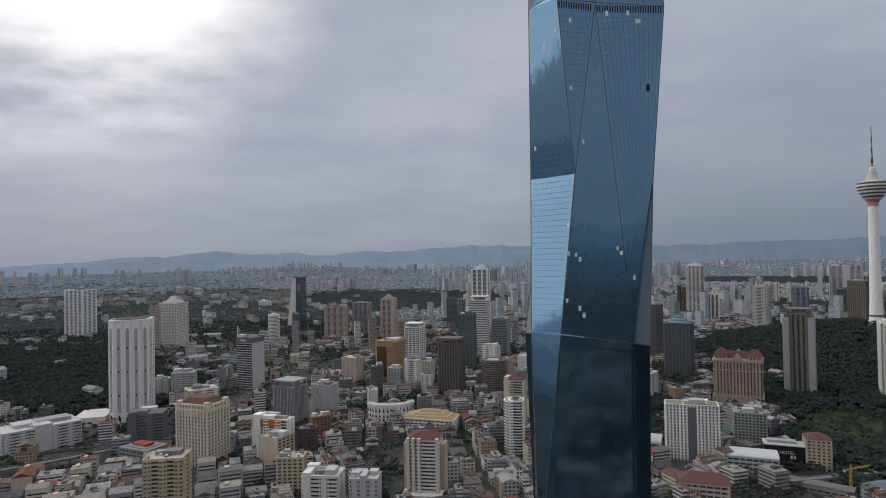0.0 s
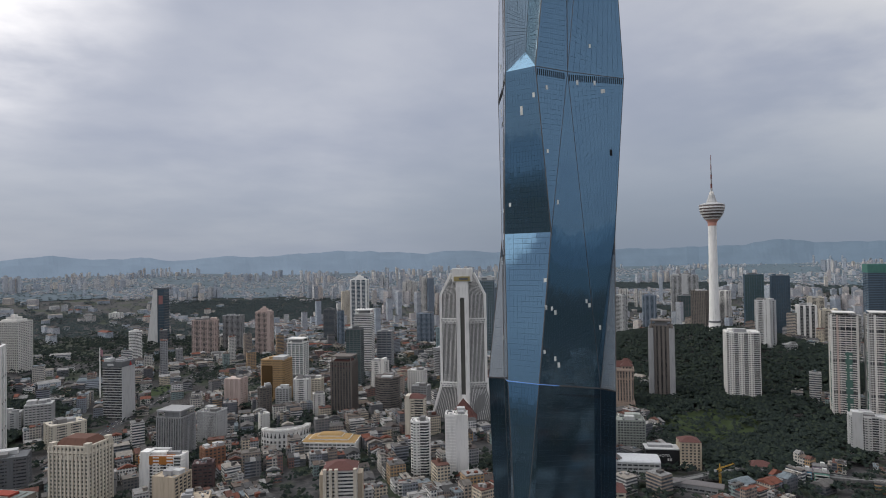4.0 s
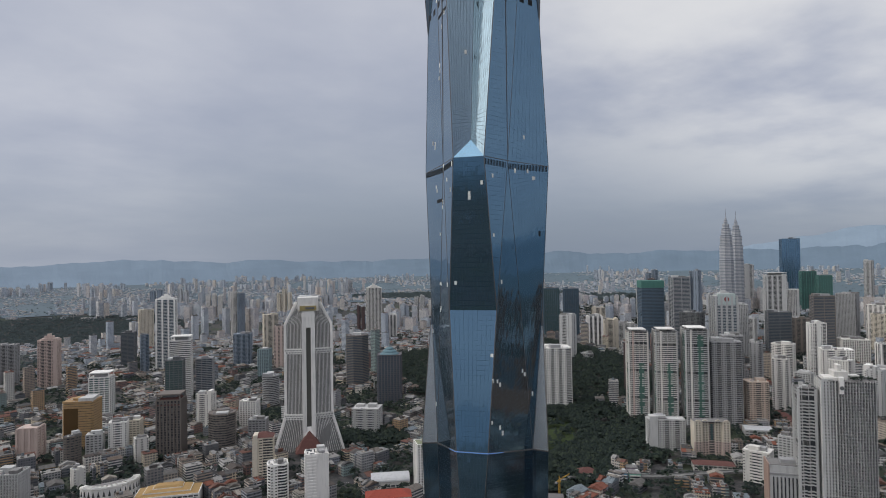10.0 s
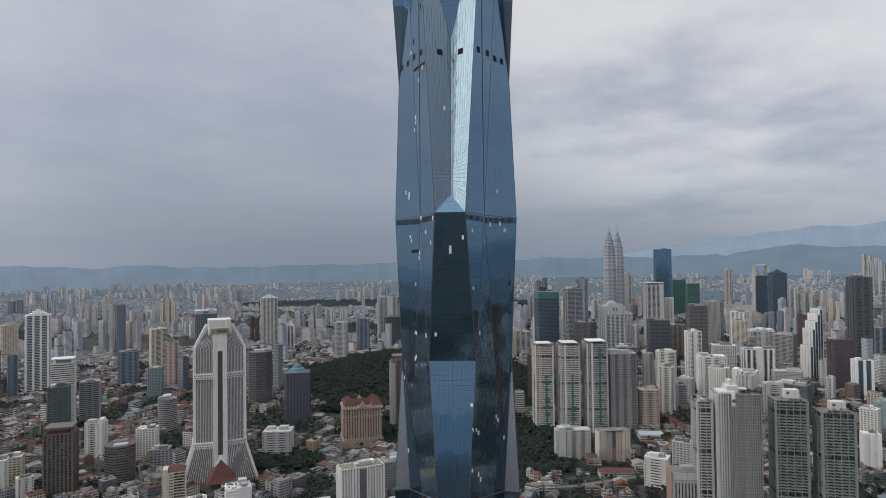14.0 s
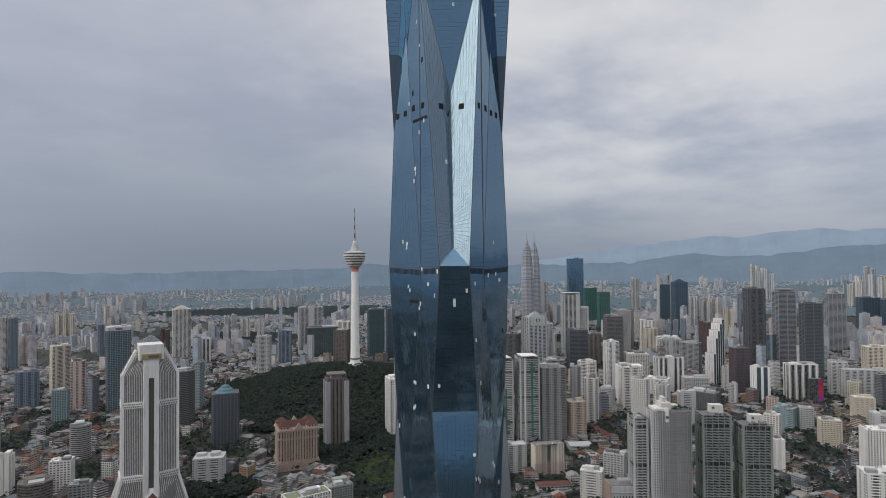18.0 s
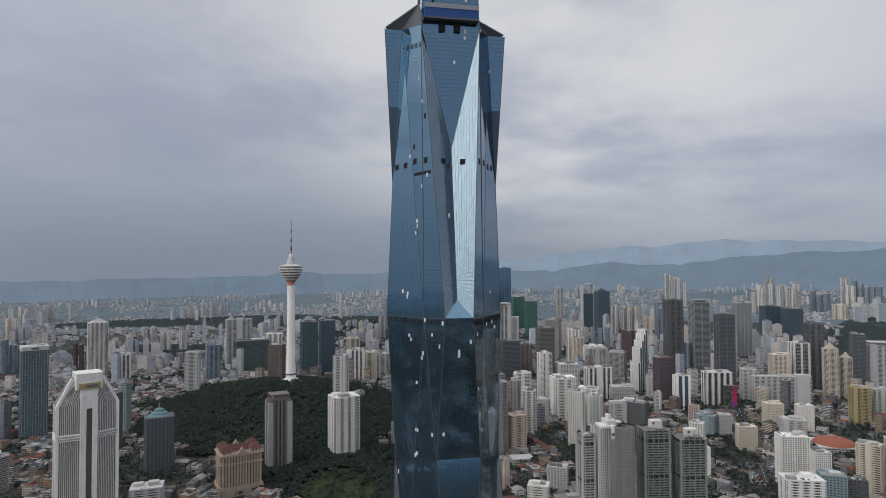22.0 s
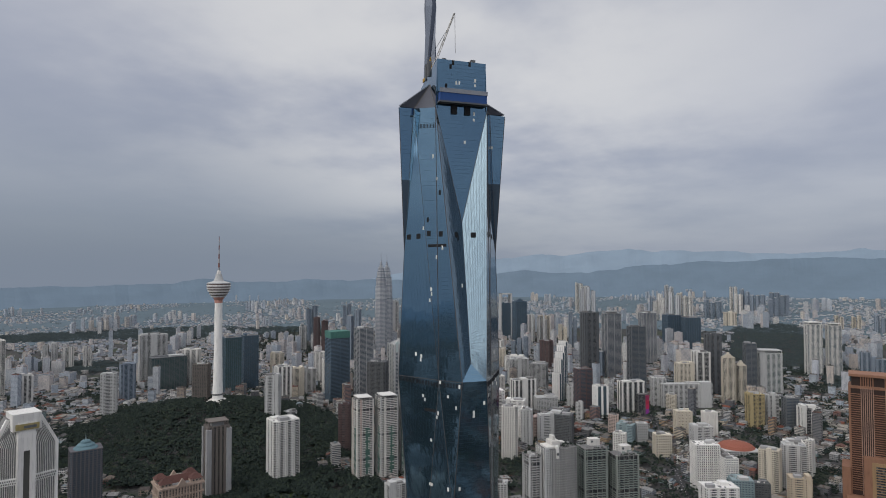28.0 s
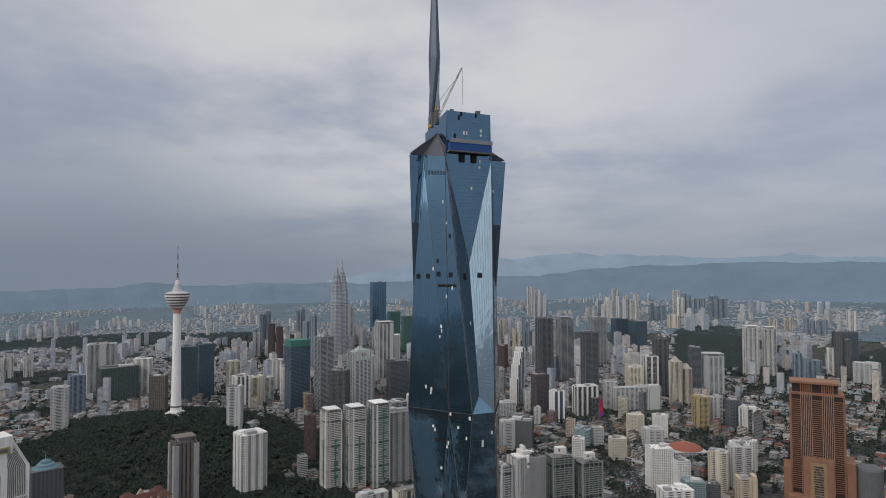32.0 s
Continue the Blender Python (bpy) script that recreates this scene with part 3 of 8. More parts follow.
for group in (white_right, white_left, white_front):
    for key, spots in group.items():
        for u, w_ in spots:
            on_face(FACE[key], u, w_, rng.uniform(1.0, 1.4), rng.uniform(1.7, 2.4), 0.22, SHEET, "white_panel")
for key, spots in {"Ef": ((0.63, 0.78), (0.24, 0.593)), "Ee": ((0.85, 0.525), (0.31, 0.525)), "Eh": ((0.39, 0.695),), "Dh": ((0.39, 0.695),), "De": ((0.25, 0.525), (0.76, 0.525)), "Df": ((0.14, 0.56), (0.44, 0.68))}.items():
    for u, w_ in spots:
        on_face(FACE[key], u, w_, 3.3, 3.3, 0.16, VOID, "maintenance_opening")
for key, spots in {"Cm": ((0.68, 0.949), (0.73, 0.864), (0.34, 0.949), (0.81, 0.458)), "Ee": ((0.17, 0.678), (0.83, 0.576)), "Dc": ((0.76, 0.61),)}.items():
    for u, w_ in spots:
        on_face(FACE[key], u, w_, 1.6, 3.0, 0.16, VOID, "missing_pane")
on_face(FACE["Ee"], 0.52, 0.482, 15.0, 1.8, 0.18, VOID, "dark_slot")
on_face(FACE["Ec"], 0.16, 0.865, 9.0, 1.8, 0.18, VOID, "dark_slot")
for i in range(12):
    on_face(FACE["Ee"], 0.10 + 0.068 * i, 0.93, 0.5, 2.8, 0.18, VOID, "louvre_slot")
for i in range(14):
    on_face(FACE["Da"], 0.04 + i * 0.066, 0.968, 0.55, 3.0, 0.18, VOID, "louvre_slot")
for i in range(26):
    on_face(FACE["Dc"], 0.02 + i * 0.0375, 0.981, 0.55, 3.0, 0.18, VOID, "louvre_slot")
for i in range(14):
    on_face(FACE["Ea"], 0.04 + i * 0.066, 0.968, 0.55, 3.0, 0.18, VOID, "louvre_slot")
for i in range(26):
    on_face(FACE["Ec"], 0.02 + i * 0.0375, 0.981, 0.55, 3.0, 0.18, VOID, "louvre_slot")
for i in range(24):
    on_face([mir(p, -1) for p in ((cl[0] * 0.99, cl[1] * 0.99, 186.0), (dli[0] * 0.99, dli[1] * 0.99, 182.0), dli, cl)], 0.04 + i * 0.04, 0.3, 0.6, 3.4, 0.2, VOID, "louvre_slot")
for i in range(11):
    on_face([(cl[0] * 0.99, -cl[1] * 0.99, 186), (cl[0] * 0.99, cl[1] * 0.99, 186), cl, mir(cl, -1)], 0.06 + i * 0.088, 0.3, 0.6, 3.4, 0.2, VOID, "louvre_slot")
GLOWLINE = bpy.data.materials.new("blue_light_strip")
GLOWLINE.use_nodes = True
gl = GLOWLINE.node_tree.nodes["Principled BSDF"]
gl.inputs["Base Color"].default_value = (0.15, 0.30, 0.65, 1)
gl.inputs["Emission Color"].default_value, gl.inputs["Emission Strength"].default_value = (0.20, 0.40, 0.85, 1), 0.14
for p, q in ((mir(cl, -1), cl), (cl, Vector(cl).lerp(Vector(dli), 0.32)), (mir(cl, -1), Vector(mir(cl, -1)).lerp(Vector(mir(dli, -1)), 0.32))):
    part("light_strip", mesh_from("light_strip", *beam(Vector(p) + Vector((-0.4, 0, 0)), Vector(q) + Vector((-0.4, 0, 0)), 0.2), GLOWLINE), skyscraper, "thin blue light strip")
# cantilevered work platform on the core, with two dark hatches beneath
BLUENET = wall_mat("blue_sheeting", (0.03, 0.08, 0.24))
part("work_platform", mesh_from("work_platform", *box(-27.0, -15.6, 512.0, -22.9, 16.0, 517.2, 0.3), BLUENET), skyscraper, "blue-sheeted work platform")
part("platform_deck", mesh_from("platform_deck", *box(-27.4, -16.0, 511.0, -22.8, 16.4, 512.0), DGREY), skyscraper)
part("platform_rail", mesh_from("platform_rail", *box(-27.3, -15.9, 517.2, -27.0, 16.2, 519.9), STEEL), skyscraper)
for v0 in (-5.5, 3.5):
    part("dark_hatch", mesh_from("dark_hatch", *box(-23.6, v0, 505.0, -22.6, v0 + 3.6, 510.4), VOID), skyscraper)
# lower shaft: the front facet runs on down to a point, the faces beside it meet below
apex, heel = (-53.0, 0.0, 96.0), (-54.0, 0.0, 0.0)


def low(p):
    return (p[0] * 0.86, p[1] * 0.86, 0.0)


facade([apex, apex, cl, mir(cl, -1)], 40, 6, "glass_panes", lean=-0.055)
for s in (1, -1):
    def P(p):
        return mir(p, s)
    facade([heel, low(P(dli)), P(dli), P(cl)], 78, 17, "glass_panes", glass=SHAFTGLASS, fill=0.985, true=0.0010)
    facade([heel, heel, P(cl), apex], 60, 4, "glass_panes", glass=SHAFTGLASS, fill=0.985, true=0.0010)
    for p, q, r_ in ((apex, P(cl), 0.14), (low(P(dli)), P(dli), 0.14), (P(cl), P(dli), 0.30)):
        edge(p, q, r_)
edge(mir(cl, -1), cl, 0.30)
edge(heel, apex, 0.2)
loop = [dli, dlo, BACK[1][0], BACK[-1][0], mir(dlo, -1), mir(dli, -1)]
for a, b in zip(loop, loop[1:]):
    wid = max(2, int((Vector(a) - Vector(b)).length / 2.2))
    facade([low(b), low(a), a, b], 78, wid, "glass_panes", glass=SHAFTGLASS, fill=0.985, true=0.0010)
    edge(a, b, 0.30)
# crown: roofs of the wings, core sides and core roof
for s in (1, -1):
    def P(p):
        return mir(p, s)
    low = [Vector(P((-7.2 + 31 * i / 16, 36.6 - 18.6 * i / 16, 511.2))) for i in range(17)]
    ridge_z = 526.5 if s > 0 else 520.5
    top = [Vector(P((-8 + 30 * i / 16, 16.6 - 3.4 * i / 16, ridge_z))) for i in range(17)]
    v = low + top + [Vector(P(p)) for p in (ct, wi, (-22.6, 16.4, 514))]
    f = [(i, i + 1, 18 + i, 17 + i) for i in range(16)] + [(34, 35, 17), (34, 17, 36), (35, 0, 17)]
    part("wing_roof", mesh_from("wing_roof", v, f, wall_mat("dark_roof_sheet", (0.085, 0.090, 0.110), 0.5)), skyscraper, "dark slatted sloping roof")
    for a, b in zip(low, top):
        part("roof_rib", mesh_from("roof_rib", *beam(a + Vector((0, 0, 0.4)), b + Vector((0, 0, 0.4)), 0.26), STEEL), skyscraper)
    edge(P(wi), P((-8, 16.4, ridge_z)), 0.4)
    edge(P(ct), P((-8, 16.4, ridge_z)), 0.35)
    facade([(-23, 16.4 * s, 508), (23, 13 * s, 508), (23, 13 * s, 533), (-23, 16.4 * s, 539.2)], 13, 20, "glass_panes")
part("core_roof", mesh_from("core_roof", [(-23, -16.4, 538.6), (23, -13, 533), (23, 13, 533), (-23, 16.4, 538.6)], [(0, 1, 2, 3)], ROOFTOP), skyscraper)
for u0, v0, w0, h0 in ((-19, -11, 3.0, 2.4), (-18, 9, 2.2, 1.8), (-4, 14, 2.4, 4.0), (6, 13, 2.0, 5.0)):
    part("roof_unit", mesh_from("roof_unit", *box(u0, v0, 534, u0 + w0, v0 + w0, 540 + h0, 0.2), DGREY), skyscraper)
# spire
SP = (20.0, 7.0)
ring0 = [(SP[0] + x, SP[1] + y) for x, y in circle(5.6, 6)]
ring1 = [(SP[0] + x, SP[1] + y) for x, y in circle(4.3, 6)]
ring1 = ring1[1:] + ring1[:1]
ring2 = [(SP[0] + x, SP[1] + y) for x, y in circle(0.7, 6)]
sv = [(x, y, 516) for x, y in ring0] + [(x, y, 590) for x, y in ring1] + [(x, y, 679) for x, y in ring2]
sf = []
for j in range(2):
    for i in range(6):
        a, b, c, d = j * 6 + i, j * 6 + (i + 1) % 6, (j + 1) * 6 + (i + 1) % 6, (j + 1) * 6 + i
        sf += [(a, b, c), (a, c, d)]
sf += [tuple(range(12, 18))]
part("spire", mesh_from("spire", sv, sf, glass_mat("spire_glass", (0.11, 0.125, 0.155), 0.2, 0.8)), skyscraper, "dark faceted glass spire")

# luffing crane on the core roof
crane = tagged(new("luffing_crane"), "white and yellow luffing crane on the unfinished roof", "crane")
crane.matrix_basis = TOWER @ pose(12.0, 10.5, 535.5)
YELLOW = wall_mat("crane_yellow", (0.45, 0.27, 0.05))
part("slew_deck", mesh_from("slew_deck", *box(-4.5, -3.4, 0, 4.5, 3.4, 2.2, 0.4), YELLOW), crane)
part("cab", mesh_from("cab", *box(-2.4, -5.2, 1.4, 0.4, -3.4, 4.2, 0.2), YELLOW), crane)
part("a_frame", mesh_from("a_frame", *merge(beam((-2.6, 1.2, 2), (-5, 0.6, 15), 0.35), beam((2.0, 1.2, 2), (-5, 0.6, 15), 0.3), beam((-2.6, -1.2, 2), (-5, 0.6, 15), 0.35)), YELLOW), crane)
foot, tip = Vector((-2, 0, 2.5)), Vector((-33.0, -6.5, 35.0))
side = (tip - foot).cross(Vector((0, 0, 1))).normalized()
upn = side.cross(tip - foot).normalized()
chords = [side * 0.8 + upn * 0.7, -side * 0.8 + upn * 0.7, -upn * 0.7]
pieces = [beam(foot + c_, tip + c_ * 0.4, 0.2) for c_ in chords]
for i in range(16):
    p0, p1 = foot.lerp(tip, i / 16), foot.lerp(tip, (i + 1) / 16)
    pieces += [beam(p0 + chords[i % 3] * (1 - 0.6 * i / 16), p1 + chords[(i + 1) % 3] * (1 - 0.6 * (i + 1) / 16), 0.13)]
part("jib", mesh_from("jib", *merge(*pieces), OFFWHITE), crane, "white lattice jib")
part("hoist_rope", mesh_from("hoist_rope", *beam(tip, tip - Vector((0, 0.4, 26)), 0.09), DGREY), crane)
part("luffing_rope", mesh_from("luffing_rope", *beam((-5, 0.6, 15), foot.lerp(tip, 0.85), 0.09), DGREY), crane)

# ---------------------------------------------------------------- town buildings
def tower_block(name, x, y, wide, deep, high, rot, label, wall, glass=DWIN, storey=3.7, band=0.45, piers=0, pier_w=0.8, style="rect", crown="plant", podium=0.0, z0=None, near=True, cat="building", group="", blank=(), look_="grid"):
    """A block of storeys: a glazed body, a proud spandrel band at every floor, upright piers, a parapet and roof plant."""
    z = rise(x, y) if z0 is None else z0
    ob = base(name, x, y, z, rot)
    tagged(ob, label, cat, group)
    high = high - z
    a, b = wide / 2, deep / 2
    ring = {"rect": [(-a, -b), (a, -b), (a, b), (-a, b)],
            "cut": [(-a + 3, -b), (a - 3, -b), (a, -b + 3), (a, b - 3), (a - 3, b), (-a + 3, b), (-a, b - 3), (-a, -b + 3)],
            "round": circle(a, 22, b),
            "oct": [(a * math.cos(radians(22.5 + 45 * i)) * 1.08, b * math.sin(radians(22.5 + 45 * i)) * 1.08) for i in range(8)]}[style]
    grow = lambda k: [(px + k * (1 if px > 0.01 else -1 if px < -0.01 else 0), py + k * (1 if py > 0.01 else -1 if py < -0.01 else 0)) for px, py in ring]
    part("body", mesh_from("body", *prism(ring, -3, high), glass), ob)
    n = max(2, int(round(high / storey)))
    st = high / n
    r = random.Random(int(x * 7 + y * 13))
    if look_ != "grid":
        piers_keep, piers = piers, 0
        cells = []
        faces = ((wide, b, 0), (wide, b, 180), (deep, a, 90), (deep, a, 270))
        bay = r.uniform(6.0, 9.0)
        for length, off, turn in faces:
            m = pose(0, 0, 0, 0, 0, turn)
            ln = length - (6 if style == "cut" else 0)
            k = max(2, int(ln / bay))
            for i in range(k):
                c0 = -ln / 2 + ln * (i + 0.5) / k
                wd = ln / k
                if look_ == "strips":
                    if i % 2 == 0 or k < 3:
                        cells.append((m, box(c0 - wd * 0.30, -off - 0.7, 0, c0 + wd * 0.30, -off + 0.1, high + 0.8)))
                    cells.append((m, box(c0 + wd * 0.5 - 0.25, -off - 0.55, 0, c0 + wd * 0.5 + 0.25, -off + 0.1, high)))
                else:
                    cells.append((m, box(c0 - wd * 0.5 - 0.35, -off - 0.9, 0, c0 - wd * 0.5 + 0.35, -off + 0.1, high + 0.8)))
                    if i % 2 == 0:
                        cells.append((m, box(c0 - wd * 0.14, -off - 0.35, 0, c0 + wd * 0.14, -off + 0.1, high)))
                        for q in range(n):
                            cells.append((m, box(c0 - wd * 0.44, -off - 1.5, q * st + st * 0.62, c0 + wd * 0.44, -off, q * st + st)))
        v, f = [], []
        for m, (sv, sf) in cells:
            o = len(v)
            v += [tuple(m @ Vector(pt)) for pt in sv]
            f += [tuple(i + o for i in face) for face in sf]
        tagged(part("facade_relief" if look_ == "balcony" else "wall_strip", mesh_from("wall_strip", v, f, wall), ob), kind="stuff")
    if band > 0:
        hb = st * band
        me = mesh_from("floor_band", *prism(grow(0.45), 0, hb), wall)
        if near:
            for i in range(n):
                part("floor_band", me, ob, at=pose(0, 0, i * st + st - hb / 2))
        else:
            v, f = merge(*[([(px, py, pz + i * st + st - hb / 2) for px, py, pz in prism(grow(0.45), 0, hb)[0]], prism(grow(0.45), 0, hb)[1]) for i in range(n)])
            tagged(part("storey_cladding", mesh_from("storey_cladding", v, f, wall), ob), kind="stuff")
    if piers:
        spots = []
        if style in ("rect", "cut"):
            nx, ny = max(2, int(piers)), max(2, int(piers * deep / wide))
            ix, iy = a - (3 if style == "cut" else 0), b - (3 if style == "cut" else 0)
            spots += [(-ix + 2 * ix * i / nx, -b) for i in range(nx + 1)] + [(-ix + 2 * ix * i / nx, b) for i in range(nx + 1)]
            spots += [(-a, -iy + 2 * iy * i / ny) for i in range(1, ny)] + [(a, -iy + 2 * iy * i / ny) for i in range(1, ny)]
        else:
            spots = circle(a, int(piers) * 3, b)
        me = mesh_from("pier", *box(-pier_w / 2 - 0.1, -pier_w / 2 - 0.1, 0, pier_w / 2 + 0.1, pier_w / 2 + 0.1, high + 0.6, 0.12), wall)
        if near:
            for px, py in spots:
                part("pier", me, ob, at=pose(px * 1.006, py * 1.006, 0))
        else:
            bv, bf = box(-pier_w / 2 - 0.1, -pier_w / 2 - 0.1, 0, pier_w / 2 + 0.1, pier_w / 2 + 0.1, high + 0.6)
            v, f = merge(*[([(qx + px * 1.006, qy + py * 1.006, qz) for qx, qy, qz in bv], bf) for px, py in spots])
            tagged(part("pier_cladding", mesh_from("pier_cladding", v, f, wall), ob), kind="stuff")
    for side in blank:                    # windowless end walls
        if side in ("+x", "-x"):
            k = 1 if side == "+x" else -1
            part("end_wall", mesh_from("end_wall", *box(min(k * a, k * (a + 0.8)), -b - 0.6, 0, max(k * a, k * (a + 0.8)), b + 0.6, high + 1), wall), ob)
        else:
            k = 1 if side == "+y" else -1
            part("end_wall", mesh_from("end_wall", *box(-a - 0.6, min(k * b, k * (b + 0.8)), 0, a + 0.6, max(k * b, k * (b + 0.8)), high + 1), wall), ob)
    # parapet and roof
    outer, inner = grow(0.6), grow(-0.3)
    k = len(ring)
    pv = [(px, py, high) for px, py in outer] + [(px, py, high + 1.5) for px, py in outer] + [(px, py, high + 1.5) for px, py in inner] + [(px, py, high + 0.3) for px, py in inner]
    pf = [(i, (i + 1) % k, k + (i + 1) % k, k + i) for i in range(k)] + [(k + i, k + (i + 1) % k, 2 * k + (i + 1) % k, 2 * k + i) for i in range(k)] + [(2 * k + i, 2 * k + (i + 1) % k, 3 * k + (i + 1) % k, 3 * k + i) for i in range(k)]
    part("parapet", mesh_from("parapet", pv, pf, wall), ob)
    roof = part("roof", mesh_from("roof", [(px, py, high + 0.3) for px, py in inner], [tuple(range(k))], ROOFTOP), ob)
    if crown == "plant":
        for i in range(r.randint(2, 3)):
            sx, sy = r.uniform(0.12, 0.24) * wide, r.uniform(0.14, 0.28) * deep
            cx, cy = r.uniform(-0.5, 0.5) * (wide - 2 * sx), r.uniform(-0.5, 0.5) * (deep - 2 * sy)
            part("plant_room", mesh_from("plant_room", *box(cx - sx, cy - sy, high + 0.2, cx + sx, cy + sy, high + r.uniform(3, 6.5), 0.4), r.choice([wall, LGREY, GREY, ROOFTOP])), roof)
        pieces = []
        for i in range(r.randint(8, 16)):         # fans, ducts and stored things
            cx, cy = r.uniform(-0.44, 0.44) * wide, r.uniform(-0.44, 0.44) * deep
            q, e = r.uniform(0.5, 1.6), r.uniform(0.4, 2.4)
            pieces.append(box(cx - q, cy - e, high + 0.25, cx + q, cy + e, high + r.uniform(0.9, 2.4)))
        tagged(part("roof_clutter", mesh_from("roof_clutter", *merge(*pieces), r.choice([GREY, DGREY, STEEL])), roof), kind="stuff")
        for i in range(r.randint(1, 3)):
            cx, cy = r.uniform(-0.4, 0.4) * wide, r.uniform(-0.4, 0.4) * deep
            part("water_tank", mesh_from("water_tank", *lathe([(1.3, high + 0.2), (1.3, high + 2.6), (0.9, high + 3.0)], 12), OFFWHITE), roof, at=pose(cx, cy, 0))
    elif crown == "dome":
        for i, (q, up_) in enumerate(((0.82, 5.0), (0.60, 4.5), (0.36, 4.0))):
            part("dome_tier", mesh_from("dome_tier", *lathe([(a * q, high + i * 5), (a * q * 0.96, high + i * 5 + 2), (a * q * 0.72, high + i * 5 + up_), (a * q * 0.3, high + i * 5 + up_ + 1)], 20), wall_mat("dark_teal_copper", (0.12, 0.20, 0.23))), roof, "blue-green copper dome tier")
        part("finial", mesh_from("finial", *lathe([(1.2, high + 14), (0.7, high + 18), (0.15, high + 26)], 8), TEAL), roof)
    elif crown == "hip":
        e = grow(1.2)
        part("hipped_roof", mesh_from("hipped_roof", *prism(e, high + 1.2, high + 0.16 * wide + 2, [(px * 0.25, py * 0.25) for px, py in e]), REDROOF), ob, "red tiled hipped roof")
    elif crown == "step":
        for i, q in enumerate((0.72, 0.45, 0.2)):
            part("setback", mesh_from("setback", *prism([(px * q, py * q) for px, py in ring], high + i * 5, high + (i + 1) * 5, None), wall), ob)
    elif crown == "frame":
        for px, py in ((-a, -b), (a, -b), (a, b), (-a, b)):
            part("crown_post", mesh_from("crown_post", *box(px * 0.93 - 0.8, py * 0.93 - 0.8, high, px * 0.93 + 0.8, py * 0.93 + 0.8, high + 9), wall), ob)
        part("crown_ring", mesh_from("crown_ring", *prism(grow(0.2), high + 8, high + 10), wall), ob)
        part("plant_room", mesh_from("plant_room", *box(-a * 0.6, -b * 0.6, high, a * 0.6, b * 0.6, high + 7, 0.5), GREY), ob)
    elif crown == "cone":
        part("spirelet", mesh_from("spirelet", *lathe([(a * 0.7, high), (a * 0.5, high + 8), (0.3, high + 24)], 10), wall), ob)
    if look_ in ("strips", "balcony") and style == "rect" and r.random() < 0.6:
        cx = r.choice([-0.36, 0.0, 0.36]) * wide
        part("service_core", mesh_from("service_core", *box(cx - 0.11 * wide, -b - 1.6, 0, cx + 0.11 * wide, b * 0.5, high + r.uniform(3.5, 7), 0.3), wall), ob)
    if podium:
        part("podium", mesh_from("podium", *box(-a - podium, -b - podium, -3, a + podium, b + podium, 14, 1.0), LGREY), ob)
    return ob


